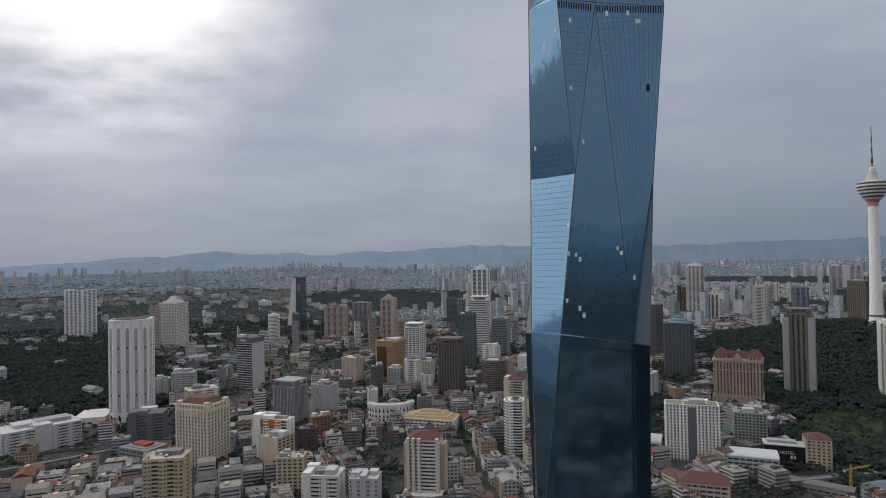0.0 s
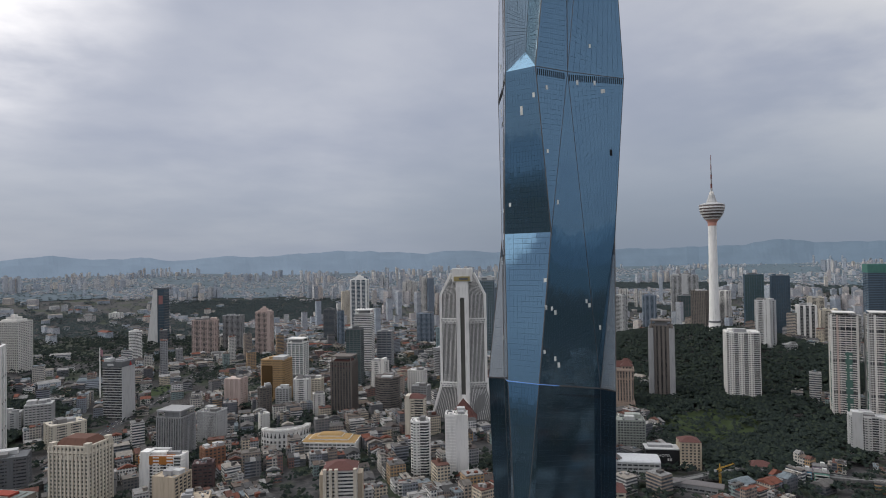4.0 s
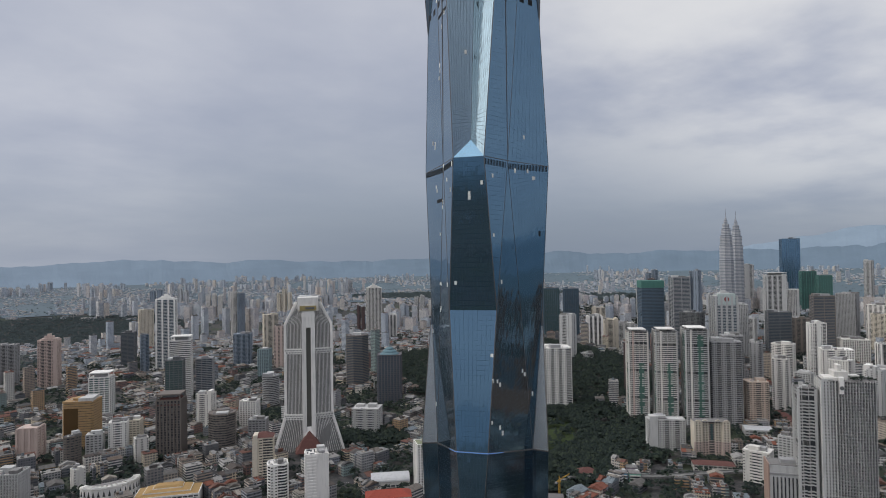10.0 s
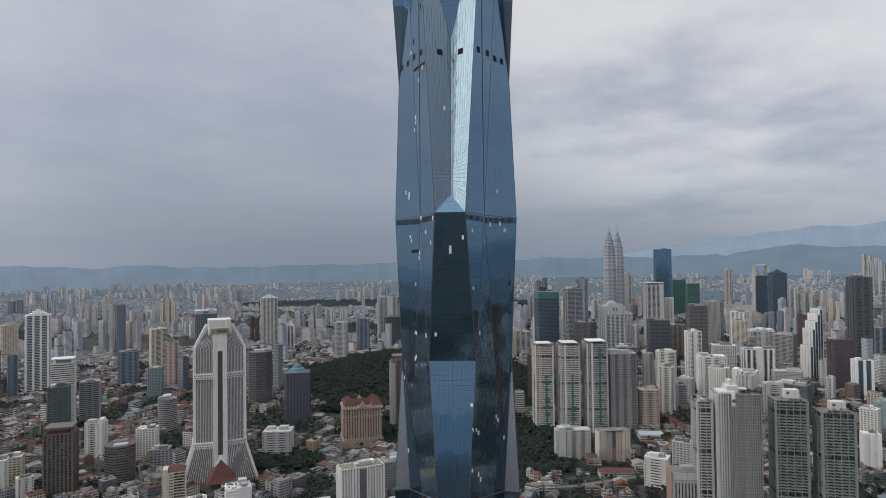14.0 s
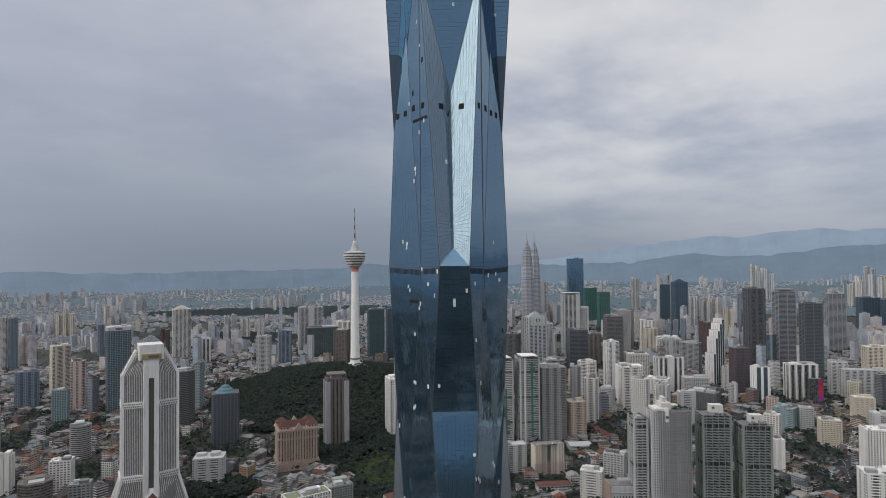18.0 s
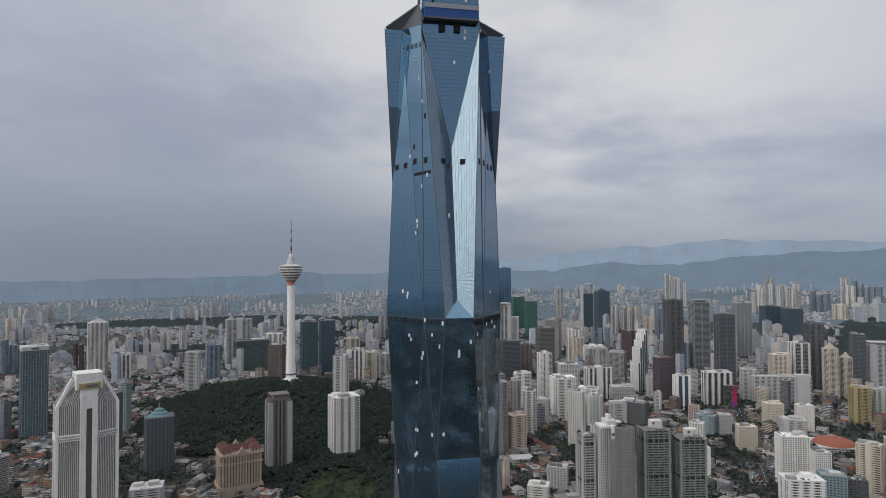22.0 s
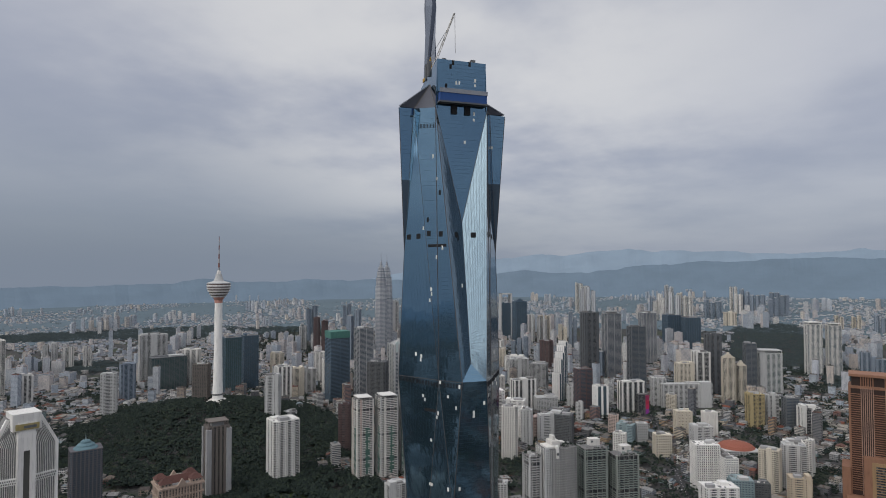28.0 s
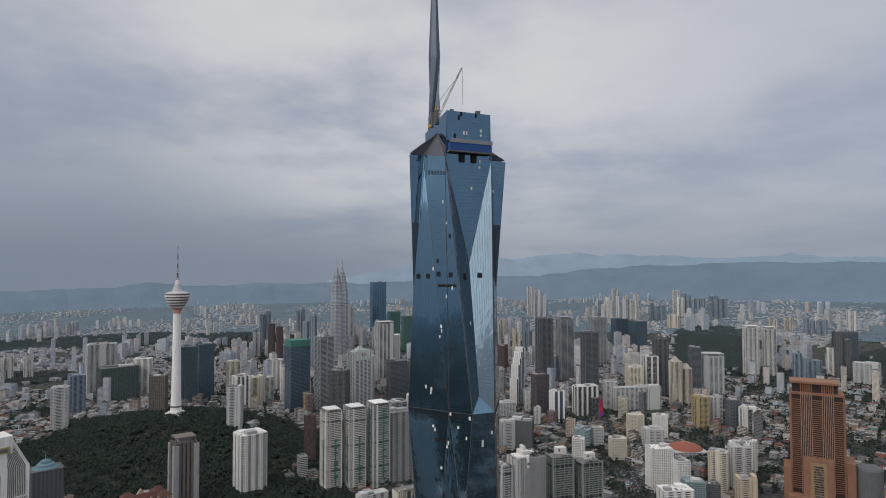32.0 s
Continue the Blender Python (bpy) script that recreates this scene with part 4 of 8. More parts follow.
# kind, x, y, width, depth, height, turn, label, wall, glass, storey, band, piers, pier width, plan, crown, blank ends
GREENGREY = wall_mat("green_grey_render", (0.29, 0.31, 0.28))
PLAN = [
    ("hotel_tower", -662, 1497, 52, 38, 132, 20, "white hotel tower with rows of small windows and a heavy cornice", OFFWHITE, DWIN, 3.6, 0.5, 11, 1.4, "rect", "step", ()),
    ("office_tower", -1010, 1700, 56, 44, 160, 15, "white and blue glazed office tower beside wooded parkland", WHITE, BWIN, 4, 0.4, 4, 5, "rect", "plant", ()),
    ("office_tower", -351, 1105, 34, 31, 92, 22, "dark banded office block with white slab edges", LGREY, DWIN, 4.2, 0.24, 0, 1, "rect", "plant", ("+x",)),
    ("office_tower", -460, 1652, 29, 29, 84, 15, "slim white rounded office tower with ribbon windows", WHITE, DWIN, 3.6, 0.55, 0, 1, "round", "plant", ()),
    ("office_tower", -762, 2602, 34, 26, 62, 15, "white gateway-shaped block on a wooded rise", WHITE, DWIN, 3.8, 0.4, 3, 6, "rect", "plant", ()),
    ("office_tower", -216, 853, 34, 30, 55, 25, "grey office block with dense upright concrete fins", GREY, DWIN, 3.8, 0, 14, 1.0, "rect", "frame", ()),
    ("office_tower", -182, 925, 30, 26, 42, 25, "pale grey box with dense upright fins", LGREY, DWIN, 3.8, 0.15, 18, 0.8, "rect", "plant", ()),
    ("apartment_block", -204, 722, 46, 16, 44, 17, "white slab block with an orange top and small windows", WHITE, DWIN, 3.4, 0.55, 14, 1.5, "rect", "plant", ("+x",)),
    ("office_tower", -186, 672, 25, 25, 38, 28, "beige office block with blank sides", BEIGE, DWIN, 3.6, 0.4, 4, 1.4, "rect", "plant", ("-y",)),
    ("hotel_tower", -21, 588, 30, 24, 57, 10, "cream hotel block with stacked balconies and brown hipped roof", OFFWHITE, DWIN, 3.4, 0.5, 0, 2.2, "rect", "hip", ()),
    ("office_tower", -102, 1155, 45, 37, 75, 24, "gold-brown clad bank block with a bronze glass front", GOLD, DWIN, 4, 0.82, 0, 1, "cut", "plant", ()),
    ("office_tower", -169, 1117, 26, 24, 51, 24, "mauve-grey block with blank front wall", PINK, DWIN, 3.8, 0.8, 3, 3, "rect", "plant", ("-y",)),
    ("office_tower", -66, 1359, 35, 32, 77, 20, "white and dark green stepped office tower", WHITE, GWIN, 4, 0.4, 4, 1.2, "rect", "frame", ("-x",)),
    ("apartment_block", -157, 1738, 42, 27, 115, 12, "beige slab tower with close ribbon windows", PINK, DWIN, 3.4, 0.5, 6, 1.5, "rect", "step", ()),
    ("apartment_block", -320, 1815, 66, 24, 92, 12, "long brownish slab blocks with ribbon windows", PINK, DWIN, 3.4, 0.5, 8, 1.5, "rect", "plant", ()),
    ("apartment_block", -250, 1860, 53, 24, 98, 12, "grey slab block with ribbon windows", GREY, DWIN, 3.4, 0.5, 8, 1.5, "rect", "plant", ()),
    ("office_tower", 11, 1025, 34, 30, 86, 24, "dark brown office tower with upright piers", BROWN, DWIN, 3.8, 0.2, 7, 2.0, "rect", "frame", ()),
    ("office_tower", 114, 1871, 52, 40, 192, 15, "tall white-edged blue glass office tower with curved top", WHITE, BWIN, 4, 0.3, 3, 4, "cut", "step", ()),
    ("office_tower", 81, 1391, 38, 32, 131, 18, "white banded tower with a blue roof band", WHITE, DWIN, 4, 0.5, 0, 1, "rect", "frame", ()),
    ("office_tower", 46, 1234, 29, 27, 114, 18, "dark green glass office tower downtown", DGREY, GWIN, 4, 0.25, 4, 0.8, "rect", "plant", ()),
    ("office_tower", 130, 1409, 33, 30, 87, 18, "dark tower with pale upright fins", GREY, DWIN, 3.8, 0.15, 10, 1.1, "rect", "plant", ()),
    ("office_tower", 29, 1976, 33, 30, 97, 18, "slim dark tower between pale slabs", DGREY, DWIN, 3.8, 0.2, 5, 1.4, "rect", "plant", ("-x",)),
    ("office_tower", 80, 1003, 38, 38, 60, 20, "rounded brown office block with ribbon windows", BROWN, DWIN, 3.7, 0.5, 0, 1, "oct", "plant", ()),
    ("office_tower", 434, 1135, 48, 40, 100, 30, "mauve-grey office tower with corner bays and a blue-green dome", wall_mat("mauve_stone", (0.125, 0.120, 0.130)), BWIN, 3.8, 0.35, 7, 1.6, "cut", "dome", ()),
    ("office_tower", 420, 1569, 50, 46, 198, 20, "blue-green glass office tower with a pale roof band", SLATE, GWIN, 4, 0.2, 9, 0.7, "cut", "plant", ()),
    ("office_tower", 448, 1328, 50, 44, 119, 20, "rounded brown banded office tower", BROWN, DWIN, 3.7, 0.5, 0, 1, "oct", "plant", ()),
    ("apartment_block", 919, 2235, 60, 44, 183, 25, "tall off-white stepped condominium tower", OFFWHITE, DWIN, 3.3, 0.4, 9, 2.2, "cut", "step", ()),
    ("office_tower", 896, 2039, 36, 30, 91, 25, "black and white striped office block", WHITE, DWIN, 3.8, 0.15, 3, 5, "rect", "plant", ()),
    ("office_tower", 230, 1266, 33, 33, 60, 20, "round grey banded office block", GREY, DWIN, 3.6, 0.5, 0, 1, "round", "plant", ()),
    ("apartment_block", 93, 821, 25, 20, 64, 22, "narrow cream apartment block with yellow trim", CREAM, DWIN, 3.3, 0.6, 4, 1.8, "rect", "hip", ()),
    ("apartment_block", 118, 693, 24, 20, 72, 18, "white slab with a blank end wall and small windows", WHITE, DWIN, 3.4, 0.6, 5, 1.8, "rect", "plant", ("-y",)),
    ("apartment_block", 79, 712, 21, 19, 62, 18, "white and grey chequered apartment block", WHITE, DWIN, 3.3, 0.5, 6, 1.5, "cut", "plant", ()),
    ("apartment_block", 670, 901, 50, 44, 120, 30, "white round-cornered apartment tower with stacked balconies", WHITE, DWIN, 3.2, 0.4, 12, 2.0, "cut", "plant", ()),
    ("office_tower", 1369, 1016, 54, 46, 182, 35, "pale office tower with a roof band and dark glazing", LGREY, BWIN, 4, 0.4, 4, 4.5, "rect", "step", ()),
    ("office_tower", 1280, 1180, 60, 46, 214, 35, "dark blue glass tower under construction with a green net", NAVY, DWIN, 4, 0.2, 7, 0.9, "rect", "plant", ()),
    ("office_tower", 1300, 1100, 44, 40, 232, 35, "bare grey concrete tower frame", GREY, DWIN, 3.6, 0.4, 6, 1.4, "rect", "plant", ()),
    ("office_tower", 1246, 1559, 50, 46, 190, 35, "dark teal glass office slab behind the wooded hill", NAVY, GWIN, 4, 0.12, 8, 0.5, "rect", "plant", ()),
    ("office_tower", 1367, 1592, 48, 44, 183, 35, "dark teal glass office slab with a pale edge", NAVY, BWIN, 4, 0.12, 8, 0.5, "rect", "plant", ()),
    ("office_tower", 1251, 1846, 110, 60, 112, 30, "broad dark green glass podium block", DGREY, GWIN, 4, 0.2, 14, 0.8, "rect", "plant", ()),
    ("apartment_block", 1290, 1960, 90, 30, 178, 30, "grey twin apartment slabs with dark window stacks", LGREY, DWIN, 3.3, 0.35, 9, 3.0, "rect", "plant", ()),
    ("office_tower", 1207, 1326, 38, 32, 117, 35, "white tower with black window strips", WHITE, DWIN, 3.8, 0.12, 3, 5, "rect", "plant", ()),
    ("office_tower", 1278, 1328, 38, 30, 101, 35, "cream plastered hotel block", CREAM, DWIN, 3.5, 0.5, 5, 2, "rect", "plant", ()),
    ("apartment_block", 943, 1094, 26, 24, 60, 35, "small grey apartment tower in the trees", LGREY, DWIN, 3.3, 0.4, 5, 1.6, "cut", "plant", ()),
    ("apartment_block", 838, 662, 50, 30, 142, 45, "broad grey hotel slab with close balconies", GREY, DWIN, 3.2, 0.4, 11, 1.4, "cut", "plant", ()),
    ("apartment_block", 918, 700, 34, 26, 142, 45, "grey apartment slab with dark window stacks", GREY, DWIN, 3.2, 0.35, 6, 1.4, "rect", "plant", ()),
    ("apartment_block", 882, 634, 34, 28, 73, 40, "pale pink apartment tower with small windows", wall_mat("pale_pink_render", (0.52, 0.43, 0.36)), DWIN, 3.2, 0.55, 7, 1.6, "cut", "plant", ()),
    ("apartment_block", 640, 629, 52, 18, 46, 38, "grey slab flats with access balconies", LGREY, DWIN, 3.1, 0.45, 12, 0.8, "rect", "plant", ()),
    ("apartment_block", 1333, 761, 32, 26, 132, 45, "slim white plastered apartment slab", WHITE, DWIN, 3.2, 0.5, 6, 2.0, "rect", "plant", ()),
    ("office_tower", 1431, 644, 70, 30, 89, 50, "white office slab with tall dark window slots", WHITE, DWIN, 4, 0, 7, 5.0, "rect", "plant", ()),
    ("office_tower", 1861, 530, 50, 44, 257, 55, "tall grey-brown banded concrete tower with dark glazing", wall_mat("warm_grey_cladding", (0.118, 0.126, 0.136)), DWIN, 4, 0.35, 8, 1.6, "rect", "plant", ()),
    ("office_tower", 2054, 483, 54, 46, 241, 55, "tall grey tower with a pale stepped crown", GREY, DWIN, 4, 0.35, 6, 2.0, "rect", "frame", ()),
    ("office_tower", 1742, 361, 46, 36, 224, 60, "dark grey banded slab tower", DGREY, DWIN, 3.8, 0.35, 7, 1.6, "rect", "plant", ()),
    ("office_tower", 2450, 391, 58, 50, 221, 60, "grey slab tower with ribbed sides", GREY, DWIN, 4, 0.3, 12, 1.6, "rect", "plant", ()),
    ("office_tower", 2722, 310, 62, 56, 195, 60, "dark blue glass twin office tower", NAVY, BWIN, 4, 0.12, 6, 0.8, "rect", "plant", ()),
    ("office_tower", 2640, 225, 62, 56, 192, 60, "dark blue glass twin office tower", NAVY, BWIN, 4, 0.12, 6, 0.8, "rect", "plant", ()),
    ("office_tower", 2600, 1000, 60, 50, 250, 50, "dark stepped glass office tower", NAVY, BWIN, 4, 0.2, 6, 0.9, "cut", "step", ()),
    ("office_tower", 2738, 1586, 74, 60, 362, 50, "tall blue glass skyscraper in the city centre", BLUECLAD, SKYGLASS, 4, 0.1, 8, 0.8, "rect", "plant", ()),
    ("office_tower", 2571, 1421, 56, 48, 217, 50, "green-netted unfinished glass tower", GREENNET, GWIN, 4, 0.3, 6, 0.9, "rect", "plant", ()),
    ("office_tower", 2460, 1300, 48, 44, 204, 50, "green-netted unfinished glass tower", GREENNET, GWIN, 4, 0.3, 6, 0.9, "rect", "plant", ()),
    ("office_tower", 2454, 1624, 54, 46, 246, 50, "pale grey slab tower beside the twin towers", LGREY, DWIN, 4, 0.4, 9, 1.4, "rect", "plant", ()),
    ("office_tower", 1850, 1150, 62, 50, 222, 50, "dark office tower with a white stepped crown", LGREY, DWIN, 4, 0.25, 6, 2.2, "rect", "frame", ()),
    ("office_tower", 1535, 963, 56, 46, 133, 50, "dark grey glazed office block downtown", DGREY, DWIN, 4, 0.3, 6, 1.0, "rect", "plant", ()),
    ("office_tower", 1480, 820, 46, 38, 185, 50, "dark tower with an orange-brown roof band", BROWN, DWIN, 3.8, 0.2, 6, 1.4, "rect", "plant", ()),
    ("office_tower", 1493, 483, 44, 36, 120, 50, "maroon clad office tower downtown", MAROON, DWIN, 3.8, 0.35, 6, 2.0, "cut", "plant", ()),
    ("office_tower", 1435, 425, 31, 22, 86, 55, "white framed block with a dark glass front", WHITE, BWIN, 4, 0, 2, 5, "rect", "plant", ()),
    ("office_tower", 1541, 356, 70, 30, 85, 60, "white slab with tall dark arches", WHITE, DWIN, 4, 0, 6, 4.5, "rect", "plant", ()),
    ("office_tower", 1662, 214, 150, 28, 68, 65, "long cream hotel slab", LGREY, DWIN, 3.6, 0.5, 18, 2.0, "rect", "plant", ()),
    ("office_tower", 1772, 221, 50, 34, 113, 65, "cream plastered slab tower", CREAM, DWIN, 3.6, 0.45, 8, 1.8, "rect", "plant", ()),
    ("office_tower", 1824, 174, 40, 36, 144, 65, "dark glass tower under a white arch", WHITE, DWIN, 4, 0.1, 2, 5, "rect", "plant", ()),
    ("office_tower", 1887, 138, 42, 36, 196, 65, "dark grey banded slab tower", wall_mat("warm_grey_cladding", (0.118, 0.126, 0.136)), DWIN, 3.8, 0.35, 9, 1.2, "rect", "plant", ()),
    ("apartment_block", 1729, 97, 32, 26, 143, 65, "cream condominium tower with a hipped crown", CREAM, DWIN, 3.2, 0.5, 6, 1.8, "cut", "step", ()),
    ("apartment_block", 1760, 62, 26, 22, 117, 65, "cream condominium tower with balconies", CREAM, DWIN, 3.2, 0.5, 5, 1.8, "cut", "step", ()),
    ("office_tower", 1318, 209, 34, 21, 61, 65, "cream block with few windows", CREAM, DWIN, 3.6, 0.75, 4, 4, "rect", "plant", ()),
    ("office_tower", 1340, 149, 26, 17, 60, 66, "plain white slab with blank walls", OFFWHITE, DWIN, 3.6, 0.9, 2, 6, "rect", "plant", ("-y", "-x")),
    ("hotel_tower", 949, 156, 42, 30, 83, 66, "white hotel block with a dense grid of square windows", WHITE, DWIN, 3.2, 0.45, 11, 1.5, "rect", "plant", ()),
    ("hotel_tower", 935, 116, 24, 22, 66, 66, "white hotel wing with ribbon windows", WHITE, BWIN, 3.3, 0.5, 8, 1.0, "rect", "plant", ()),
    ("office_tower", 715, 135, 48, 28, 84, 66, "white framed office block with stacked terraces", WHITE, DWIN, 3.5, 0.4, 5, 2.4, "rect", "plant", ()),
    ("office_tower", 913, 292, 18, 14, 53, 60, "white slab wall with a small roof sign", WHITE, DWIN, 3.5, 0.9, 2, 5, "rect", "plant", ("-y", "-x")),
    ("apartment_block", 2384, -210, 50, 40, 197, 75, "white twin condominium tower with dark glazing", OFFWHITE, BWIN, 3.3, 0.3, 5, 4, "cut", "frame", ()),
    ("apartment_block", 2380, -275, 40, 40, 195, 75, "white and ochre twin condominium tower", OFFWHITE, BWIN, 3.3, 0.3, 5, 4, "cut", "frame", ()),
    ("office_tower", 1968, -27, 70, 50, 134, 75, "unfinished tower with green netting", LGREY, GWIN, 3.6, 0.45, 7, 1.6, "rect", "frame", ()),
    ("office_tower", 1916, 29, 32, 30, 167, 75, "slim dark grey office tower", DGREY, DWIN, 3.8, 0.3, 4, 1.2, "rect", "plant", ()),
    ("office_tower", 2575, -585, 70, 60, 174, 80, "broad dark glass office tower", DGREY, BWIN, 4, 0.2, 9, 0.8, "rect", "plant", ()),
    ("apartment_block", 1483, 42, 36, 30, 85, 72, "yellow ochre apartment block with white balconies", wall_mat("ochre_render", (0.44, 0.36, 0.20)), DWIN, 3.3, 0.5, 6, 1.8, "rect", "plant", ()),
    ("office_tower", 1525, 1, 28, 26, 78, 72, "grey concrete slab office block", LGREY, DWIN, 3.5, 0.45, 5, 1.4, "rect", "plant", ()),
    ("office_tower", 1496, -40, 30, 30, 79, 75, "dark grey glazed office block", DGREY, DWIN, 3.8, 0.3, 4, 1.2, "rect", "plant", ()),
    ("office_tower", 1455, -75, 44, 30, 67, 75, "white block with tall black window strips", WHITE, DWIN, 3.8, 0.1, 8, 2.2, "rect", "plant", ()),
    ("apartment_block", 1013, 38, 34, 24, 60, 72, "beige apartment block with balconies", CREAM, DWIN, 3.2, 0.45, 7, 1.4, "rect", "plant", ()),
    ("hotel_tower", 553, 955, 34, 30, 130, 33, "dark brown hotel tower with pale upright end walls", BROWN, DWIN, 3.5, 0.25, 5, 4.0, "rect", "frame", ()),
    ("apartment_block", 274, 686, 54, 22, 60, 18, "black and white slab flats with a green roof edge", WHITE, DWIN, 3.4, 0.5, 15, 1.8, "rect", "plant", ()),
    ("hotel_block", 358, 725, 34, 24, 40, 22, "pale green-grey hotel block with stacked window bays", GREENGREY, DWIN, 3.4, 0.4, 9, 1.2, "rect", "plant", ()),
    ("hotel_block", 390, 647, 22, 20, 31, 22, "small cream and ochre hotel with arched trim", BEIGE, DWIN, 3.4, 0.5, 5, 1.8, "rect", "hip", ()),
]
TAKEN = []
MINT = glass_mat("mint_glass", (0.16, 0.29, 0.25), 0.2, 0.5)
for kind, x, y, wd, dp, hi, rot, label, wall, glass, st, band, piers, pw, plan, crown, blank in PLAN:
    # dark towers far off swap to paler bluish glass to imitate haze
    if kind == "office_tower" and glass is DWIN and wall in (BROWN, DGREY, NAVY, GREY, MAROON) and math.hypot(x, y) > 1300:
        glass, band, piers = HAZEGLASS, 0.42, piers // 3
    TAKEN.append((x, y, max(wd, dp) * 0.62 + 6))
    near = math.hypot(x, y) < 1020
    look_ = "grid"
    if kind == "apartment_block":
        look_, band = "balcony", min(band, 0.34)
    if label.startswith("black and white slab") or "dense grid" in label or wall in (BROWN, DGREY, NAVY, MAROON) and kind == "office_tower":
        look_ = "grid"
    elif kind == "office_tower" and piers >= 5 and pw >= 1.2 and plan == "rect":
        look_ = "strips"
    ob = tower_block(kind, x, y, wd, dp, hi, -rot, label, wall, glass, st, band, piers, pw, plan, crown, near=near, blank=blank, group="town blocks", look_=look_)
    if label.startswith("blue-green glass office tower"):
        part("roof_band", mesh_from("roof_band", *box(-wd / 2 - 0.9, -dp / 2 - 0.9, hi - 6, wd / 2 + 0.9, dp / 2 + 0.9, hi + 2.5, 3.0), LGREY), ob, "pale roof band")
        part("sign_bar", mesh_from("sign_bar", *box(-7, -dp / 2 - 1.3, hi - 4.2, 7, -dp / 2 - 0.8, hi + 0.6), DGREY), ob)
    if label.startswith("dark banded office block"):
        part("sign_band", mesh_from("sign_band", *box(-wd / 2 - 0.7, -dp / 2 - 0.9, hi - 7, wd / 2 + 0.9, dp / 2 + 0.9, hi + 1.6), DGREY), ob, "dark roof band")
        part("red_mark", mesh_from("red_mark", *prism([(-3.2, 0), (3.2, 0), (3.2, 0.5), (-3.2, 0.5)], 0, 6, [(-0.6, 0), (0.6, 0), (0.6, 0.5), (-0.6, 0.5)]), wall_mat("bright_red_paint", (0.40, 0.05, 0.05))), ob, "red mark", at=pose(wd / 2 + 1.5, 4, hi - 6.5, 0, 0, 90))
        part("sign_bar", mesh_from("sign_bar", *box(-8, -dp / 2 - 1.3, hi - 5, 3, -dp / 2 - 0.8, hi - 1.5), LGREY), ob)
    if label.startswith("gold-brown"):
        part("bronze_glass_front", mesh_from("bronze_glass_front", *box(-wd / 2 + 3, -dp / 2 - 0.9, 10, 1, -dp / 2, hi - 9), glass_mat("bronze_glass", (0.16, 0.105, 0.05), 0.15, 0.6)), ob, "dark bronze glass front")
        part("white_end", mesh_from("white_end", *box(-wd / 2 - 1.2, -dp / 2 + 3, 0, -wd / 2, dp / 2 - 3, hi - 2), WHITE), ob)
    if label.startswith("dark brown office tower"):
        part("red_crown", mesh_from("red_crown", *prism([(-wd / 2 - 0.8, -dp / 2 - 0.8), (wd / 2 + 0.8, -dp / 2 - 0.8), (wd / 2 + 0.8, dp / 2 + 0.8), (-wd / 2 - 0.8, dp / 2 + 0.8)], hi - 7, hi + 4, [(-wd / 2 + 5, -dp / 2 + 5), (wd / 2 - 5, -dp / 2 + 5), (wd / 2 - 5, dp / 2 - 5), (-wd / 2 + 5, dp / 2 - 5)]), REDROOF), ob, "dark red sloped crown")
    if label.startswith("cream hotel block with stacked"):
        for px in (-13.6, -8.4, -3.2, 14.0):
            part("tall_pier", mesh_from("tall_pier", *box(px - 1.5, -dp / 2 - 2.6, 0, px + 1.5, -dp / 2 + 2, hi + 2.5, 0.2), CREAM), ob)
        for sx in (-1, 1):
            part("side_wing", mesh_from("side_wing", *box(min(sx * 15, sx * 20), -4, -2, max(sx * 15, sx * 20), 11, hi - 5, 0.3), BEIGE), ob)
        part("podium", mesh_from("podium", *box(-19, -dp / 2 - 9, -2, 19, dp / 2 + 6, 9, 0.4), OFFWHITE), ob)
    if label.startswith("pale office tower with a roof band"):
        head = part("sign_panel", mesh_from("sign_panel", *box(-wd * 0.42, -dp / 2 - 1.6, hi - 24, wd * 0.42, -dp / 2 + 6, hi + 6, 0.4), wall_mat("pale_teal_panel", (0.46, 0.53, 0.51))), ob, "pale teal sign panel")
        part("round_mark", mesh_from("round_mark", *prism(circle(6.5, 24), 0, 0.6), wall_mat("dull_red_paint", (0.26, 0.05, 0.05))), head, at=pose(0, -dp / 2 - 1.5, hi - 9, 90, 0, 0))
        part("round_field", mesh_from("round_field", *prism(circle(3.0, 20), 0, 0.3), OFFWHITE), head, at=pose(0, -dp / 2 - 2.1, hi - 9, 90, 0, 0))
    if "with a green net" in label:
        part("safety_net", mesh_from("safety_net", *box(-wd / 2 - 1.4, -dp / 2 - 1.4, hi - 18, wd / 2 + 1.4, dp / 2 + 1.4, hi + 2), GREENNET), ob, "green safety net")
    if label.startswith("dark brown hotel"):
        for sx in (-1, 1):
            for sy in (-1, 1):
                part("pale_end_wall", mesh_from("pale_end_wall", *box(sx * wd / 2 - 4.5, sy * dp / 2 - 4.5, 0, sx * wd / 2 + 4.5, sy * dp / 2 + 4.5, hi - 8, 0.5), GREY), ob)
    if label.startswith("black and white slab"):
        for sy in (-1, 1):
            part("dark_strip", mesh_from("dark_strip", *box(-4.5, sy * (dp / 2 + 0.2) - 1.2, 0, 4.5, sy * (dp / 2 + 0.2) + 1.2, hi - 1), DGREY), ob, "black stair strip with small windows")
        part("green_edge", mesh_from("green_edge", *box(-wd / 2 - 0.8, -dp / 2 - 0.9, hi - 1.5, wd / 2 + 0.8, dp / 2 + 0.9, hi + 0.9), wall_mat("olive_edge", (0.22, 0.24, 0.15))), ob)
